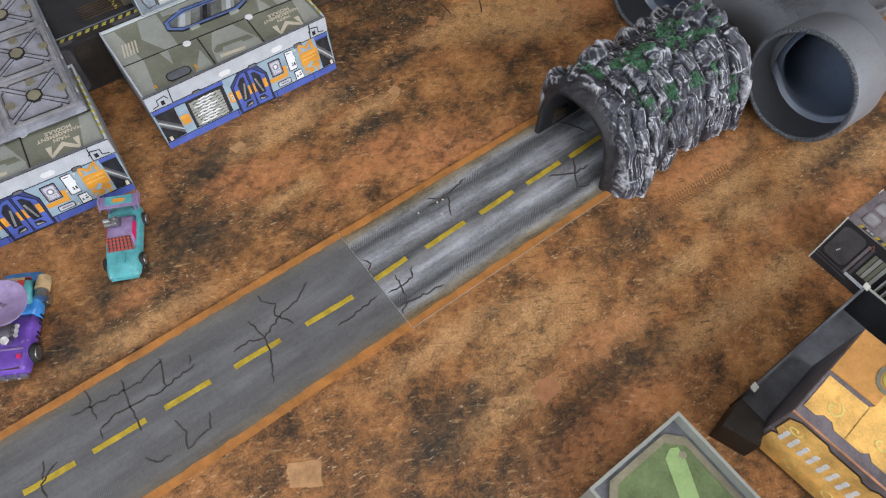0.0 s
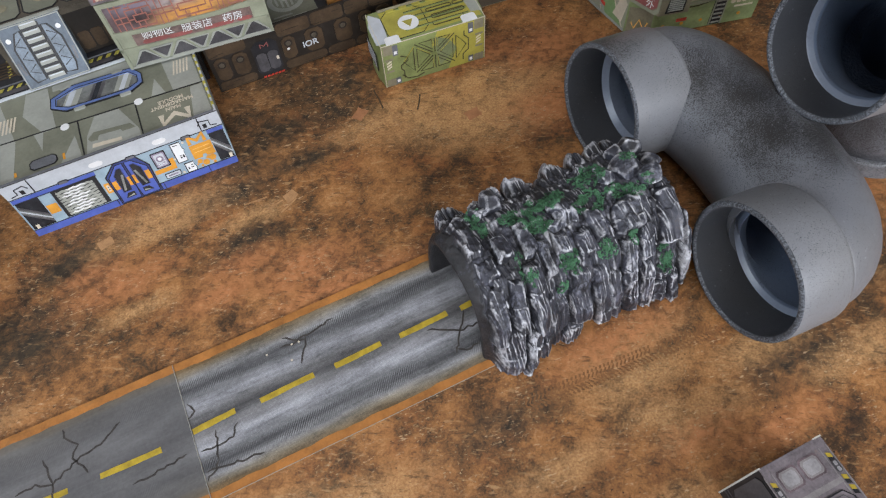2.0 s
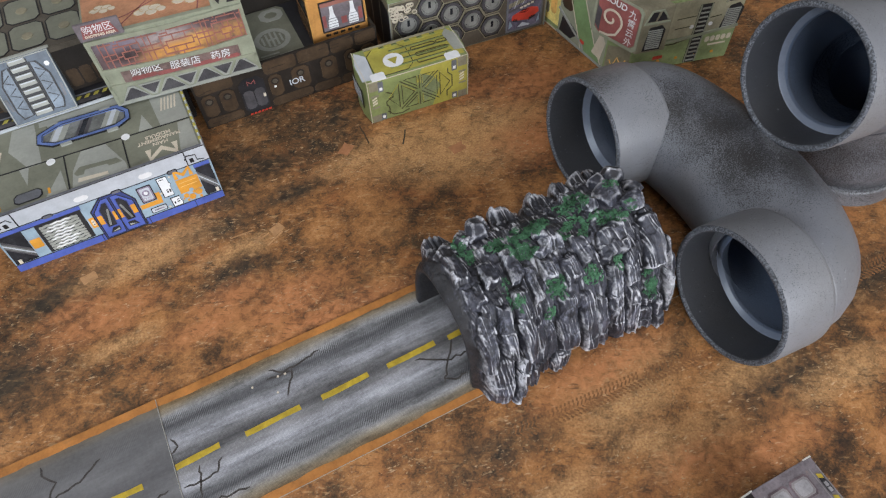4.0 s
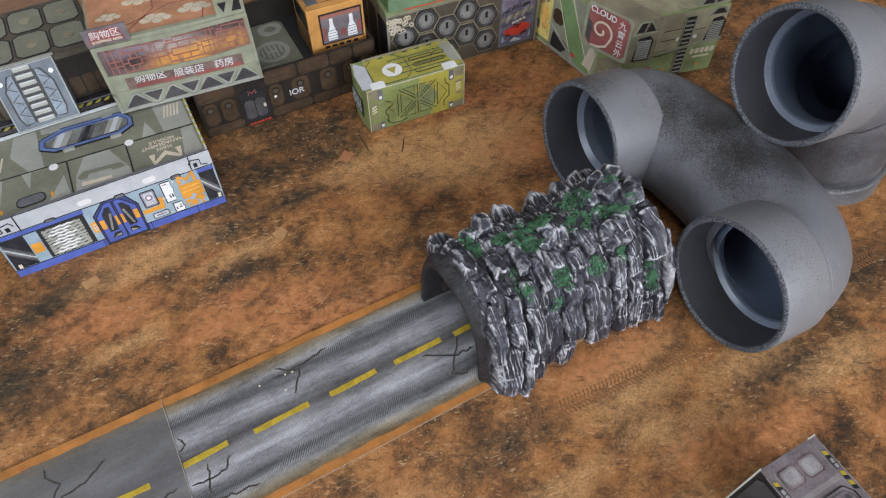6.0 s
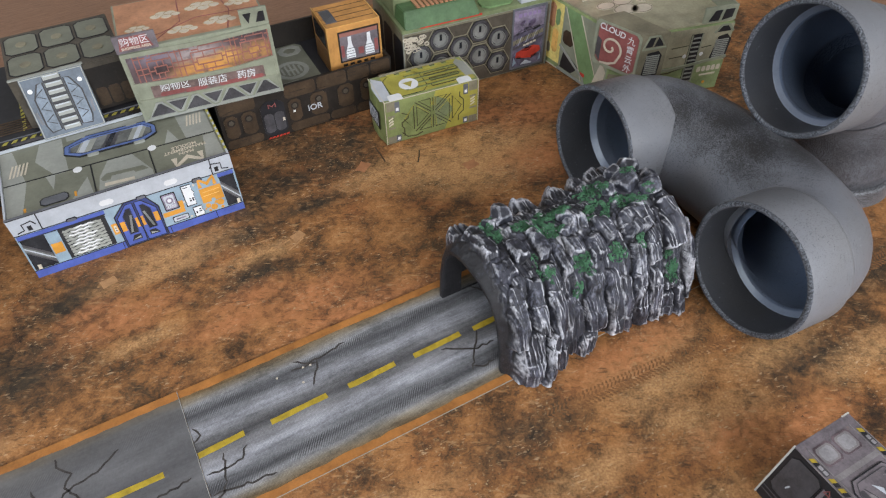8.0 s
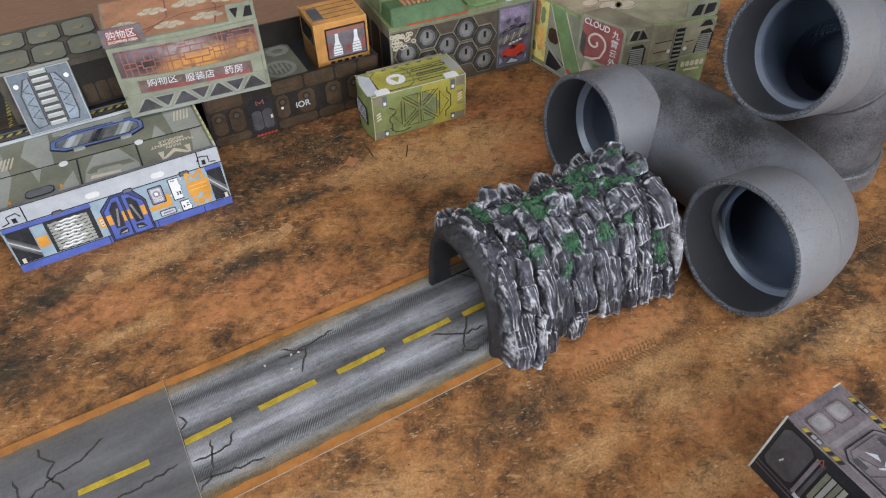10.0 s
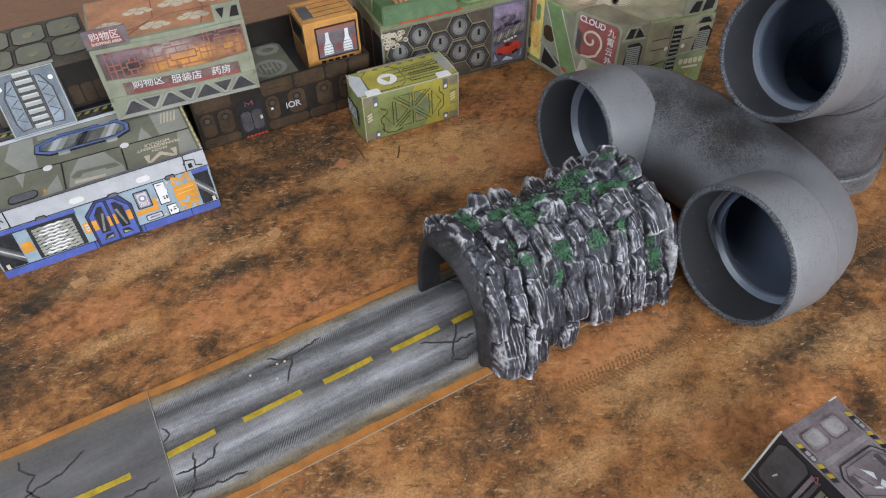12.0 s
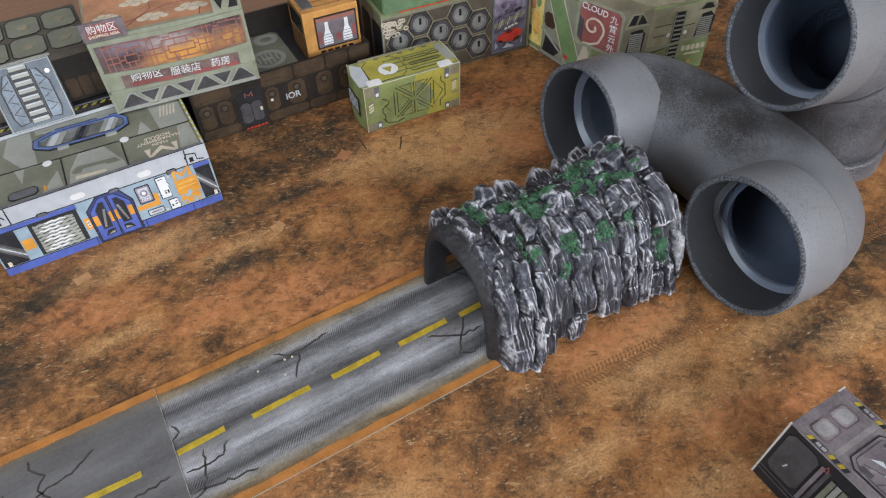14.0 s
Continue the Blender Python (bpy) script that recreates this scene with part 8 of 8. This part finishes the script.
def body_bm(sections):
    """A car body lofted through cross sections: x, half width low, half width high, z low, z high."""
    bm = bmesh.new()
    rows = []
    for x, w0, w1, z0, z1 in sections:
        prof = [(-w0 * 0.92, z0), (-w0, z0 + (z1 - z0) * 0.25), (-w0 * 0.985, z0 + (z1 - z0) * 0.6), (-w1, z1 - 0.0006), (-w1 * 0.82, z1), (0, z1 + 0.0004),
                (w1 * 0.82, z1), (w1, z1 - 0.0006), (w0 * 0.985, z0 + (z1 - z0) * 0.6), (w0, z0 + (z1 - z0) * 0.25), (w0 * 0.92, z0)]
        rows.append([bm.verts.new((x, y, z)) for y, z in prof])
    for a, b in zip(rows, rows[1:]):
        for i in range(len(a)):
            j = (i + 1) % len(a)
            bm.faces.new((a[i], a[j], b[j], b[i]))
    bm.faces.new(rows[0])
    bm.faces.new(rows[-1][::-1])
    bmesh.ops.recalc_face_normals(bm, faces=bm.faces)
    bmesh.ops.subdivide_edges(bm, edges=list(bm.edges), cuts=1, use_grid_fill=True, smooth=0.25)
    return bm


def cyl_bm(c, axis, r0, r1, length, seg=20, bm=None):
    bm = bm or bmesh.new()
    q = Vector(axis).normalized().to_track_quat("Z", "Y").to_matrix().to_4x4()
    bmesh.ops.create_cone(bm, cap_ends=True, segments=seg, radius1=r0, radius2=r1, depth=length, matrix=Matrix.Translation(c) @ q @ Matrix.Translation((0, 0, length / 2)))
    return bm


# turquoise coupe, nose along +x
car = thing("toy_car", -0.1595, 0.1615, 0.0001, -115.5, "turquoise toy coupe with purple wing and red caged windscreen", "toy car", "toy cars")
part("body", body_bm([(-0.0355, 0.0125, 0.0115, 0.006, 0.0135), (-0.033, 0.0142, 0.013, 0.0035, 0.0155), (-0.018, 0.0152, 0.0135, 0.003, 0.0162), (-0.002, 0.0150, 0.0135, 0.003, 0.0160), (0.012, 0.0150, 0.0134, 0.003, 0.0150),
                      (0.026, 0.0148, 0.0128, 0.0032, 0.0128), (0.0335, 0.0138, 0.0118, 0.0036, 0.0105), (0.0362, 0.0122, 0.0108, 0.0045, 0.0085)]), M_TEAL, car, "worn turquoise body", True)
part("cabin", prism_bm([(-0.022, -0.0118), (0.014, -0.0122), (0.014, 0.0122), (-0.022, 0.0118)], 0.0150, 0.0235, 0.001, [(-0.016, -0.0098), (0.0015, -0.0098), (0.0015, 0.0098), (-0.016, 0.0098)]), M_MAUVE, car, "mauve roof cabin", True)
ws = frame_of((0.0145, -0.0115, 0.0158), (0, 1, 0), (-0.012, 0, 0.0082))
shield = decal("windscreen", ws, [(0.0, 0.0), (0.023, 0.0), (0.021, 0.0125), (0.002, 0.0125)], M_MAROON, car, 2, "dark red caged windscreen")
for i in range(4):
    stroke("cage_bar", ws, [(0.001, 0.0015 + 0.003 * i), (0.022, 0.0015 + 0.003 * i)], 0.0007, M_RED, shield, 6)
for i in range(7):
    stroke("cage_bar", ws, [(0.002 + 0.0032 * i, 0.0005), (0.0028 + 0.003 * i, 0.012)], 0.0006, M_INK, shield, 6)
for s in (-1, 1):
    part("side_window", prism_bm([(-0.014, s * 0.0118), (0.006, s * 0.0122), (0.006, s * 0.0126), (-0.014, s * 0.0122)], 0.0165, 0.0218, 0, [(-0.011, s * 0.0104), (0.001, s * 0.0104), (0.001, s * 0.0110), (-0.011, s * 0.0110)]), M_PINK, car, "hot pink side window")
    part("headlight", box_bm(0.0338, s * 0.0088 - 0.0025, 0.0068, 0.0362, s * 0.0088 + 0.0025, 0.0088, 0.0004), M_CREAM, car, "small pale headlight")
    part("wing_post", box_bm(-0.0305, s * 0.0115 - 0.0006, 0.0145, -0.0265, s * 0.0115 + 0.0006, 0.026, 0.0002), M_MAUVE, car)
    for x in (-0.0225, 0.0205):
        wheel(car, x, s * 0.0145, 0.0063, 0.0054)
wing = part("wing", prism_bm([(-0.0375, -0.0165), (-0.0245, -0.0165), (-0.0245, 0.0165), (-0.0375, 0.0165)], 0.0262, 0.0274, 0.0003), M_MAUVE, car, "wide mauve wing with turquoise top")
part("wing_top", box_bm(-0.0365, -0.0115, 0.0275, -0.0275, 0.0115, 0.0279), M_TEAL, wing)
part("wing_flash", prism_bm([(-0.034, -0.004), (-0.030, -0.006), (-0.029, 0.004), (-0.033, 0.006)], 0.028, 0.0283), M_ORANGE, wing)
for s in (-1, 1):
    part("end_plate", prism_bm([(-0.039, s * 0.0168 - 0.0004), (-0.0235, s * 0.0168 - 0.0004), (-0.0235, s * 0.0168 + 0.0004), (-0.039, s * 0.0168 + 0.0004)], 0.0235, 0.031, 0, [(-0.037, s * 0.0168 - 0.0004), (-0.030, s * 0.0168 - 0.0004), (-0.030, s * 0.0168 + 0.0004), (-0.037, s * 0.0168 + 0.0004)]), M_MAUVE, wing)
gun = part("engine", box_bm(-0.0135, -0.006, 0.0236, -0.005, 0.002, 0.0285, 0.0009), M_CHROME, car, "silver roof engine")
for c, ax, r, ln in (((-0.011, -0.006, 0.0268), (0, -1, 0), 0.0026, 0.006), ((-0.0065, -0.006, 0.0262), (0, -1, 0.1), 0.002, 0.005), ((-0.012, -0.002, 0.0284), (0, 0, 1), 0.0018, 0.0022), ((-0.0075, -0.002, 0.0284), (0, 0, 1), 0.0018, 0.0022)):
    part("engine_pipe", cyl_bm(c, ax, r, r * 0.85, ln, 14), M_CHROME, gun)
part("bumper", box_bm(0.035, -0.0118, 0.0032, 0.0372, 0.0118, 0.0052, 0.0006), M_TEAL, car)
part("bonnet_scoop", prism_bm([(0.017, -0.004), (0.027, -0.003), (0.027, 0.003), (0.017, 0.004)], 0.0142, 0.0158, 0.0004), M_TEAL, car)
part("underside", box_bm(-0.031, -0.0115, 0.0024, 0.032, 0.0115, 0.0045), M_TYRE, car)

# purple truck with a dish, tail along +x
truck = thing("toy_truck", -0.2635, 0.1365, 0.0001, -119, "purple and blue toy truck carrying a big violet dish", "toy car", "toy cars")
part("body", body_bm([(-0.046, 0.0150, 0.0135, 0.006, 0.0155), (-0.043, 0.0165, 0.0150, 0.0045, 0.0175), (-0.022, 0.0172, 0.0155, 0.004, 0.0185), (-0.004, 0.0172, 0.0155, 0.004, 0.0185)]), M_AZURE, truck, "blue front body", True)
part("rear_body", body_bm([(-0.0042, 0.0170, 0.0153, 0.004, 0.0183), (0.012, 0.0172, 0.0156, 0.004, 0.0180), (0.036, 0.0168, 0.0150, 0.0045, 0.0172), (0.0435, 0.0155, 0.0140, 0.005, 0.0155)]), M_PURPLE, truck, "purple rear body", True)
part("cab", prism_bm([(-0.036, -0.0135), (-0.012, -0.0140), (-0.012, 0.0140), (-0.036, 0.0135)], 0.0178, 0.0275, 0.001, [(-0.032, -0.011), (-0.017, -0.0115), (-0.017, 0.0115), (-0.032, 0.011)]), M_TEAL, truck, "turquoise cab", True)
part("cab_window", box_bm(-0.034, -0.009, 0.0277, -0.020, 0.009, 0.0282), M_RUSTY, truck)
part("cab_stripe", box_bm(-0.0375, -0.0095, 0.0182, -0.0368, 0.0095, 0.0225), M_RED, truck)
part("red_panel", box_bm(-0.031, 0.0035, 0.0283, -0.0225, 0.0095, 0.0288), M_RED, truck)
for s in (-1, 1):
    for x in (-0.0235, 0.0265):
        wheel(truck, x, s * 0.0170, 0.0080 if x > 0 else 0.0072, 0.0060)
    part("tail_lamp", box_bm(0.0305, s * 0.0105 - 0.0018, 0.0176, 0.0345, s * 0.0105 + 0.0018, 0.0188, 0.0003), M_PINK, truck, "pink lamp")
    part("exhaust", cyl_bm((-0.038, s * 0.0195, 0.018), (1, 0, 0.05), 0.0056, 0.0060, 0.012, 22), M_RUSTY, truck, "tan exhaust drum")
    part("exhaust_tip", cyl_bm((-0.0258, s * 0.0195, 0.018), (1, 0, 0.0), 0.0048, 0.0056, 0.008, 22), M_CHROME, truck, "silver exhaust tip")
    for i in range(7):
        part("side_fin", box_bm(-0.012 + 0.004 * i, s * 0.0168 - 0.0008, 0.006, -0.010 + 0.004 * i, s * 0.0168 + 0.0008, 0.011), M_INK, truck)
part("bed_rail", box_bm(0.0255, -0.013, 0.0178, 0.0265, 0.013, 0.0192), M_MAUVE, truck)
part("bumper", box_bm(0.0435, -0.0155, 0.0045, 0.0475, 0.0155, 0.0095, 0.0008), M_CHROME, truck, "silver rear bumper")
part("tail_panel", box_bm(0.0405, -0.0115, 0.0150, 0.0425, 0.0115, 0.0165), M_BROWN, truck)
for s in (-1, 0, 1):
    part("bull_bar", cyl_bm((0.0435, s * 0.009 - 0.004, 0.0085), (0.5, 0.5, 0.25), 0.0011, 0.0011, 0.008, 10), M_CHROME, truck)
motor = part("motor", box_bm(0.006, -0.006, 0.0178, 0.018, 0.006, 0.0265, 0.0012), M_CHROME, truck, "silver motor block")
for s in (-1, 1):
    for i in range(3):
        part("motor_pipe", cyl_bm((0.008 + 0.004 * i, s * 0.005, 0.024), (0.35, s * 0.8, 0.45), 0.0015, 0.0019, 0.006, 12), M_CHROME, motor)
part("motor_stack", cyl_bm((0.019, 0.002, 0.019), (0.4, 0.2, 1), 0.0028, 0.0032, 0.012, 16), M_CHROME, motor)
bm = bmesh.new()
rows, c, n = [], Vector((-0.006, 0.0, 0.0335)), 36
ax = Vector((0.10, 0.10, 1)).normalized()
q = ax.to_track_quat("Z", "Y").to_matrix().to_4x4()
for r, z in ((0.0, 0.0), (0.008, 0.0008), (0.015, 0.003), (0.0195, 0.0065), (0.0203, 0.0066), (0.0155, 0.0022), (0.008, -0.0006), (0.0, -0.0012)):
    rows.append([bm.verts.new(Matrix.Translation(c) @ q @ Vector((max(r, 0.0002) * math.cos(2 * math.pi * k / n), max(r, 0.0002) * math.sin(2 * math.pi * k / n), z))) for k in range(n)])
for a, b in zip(rows, rows[1:]):
    for i in range(n):
        j = (i + 1) % n
        bm.faces.new((a[i], a[j], b[j], b[i]))
dish = part("dish", bm, M_MAUVE, truck, "big round violet dish", True)
part("dish_stalk", cyl_bm((-0.006, 0, 0.024), (0, 0, 1), 0.0028, 0.002, 0.0095, 14), M_CHROME, dish)
part("dish_feed", cyl_bm((-0.006, 0, 0.0335), tuple(ax), 0.0012, 0.0007, 0.010, 10), M_CHROME, dish)
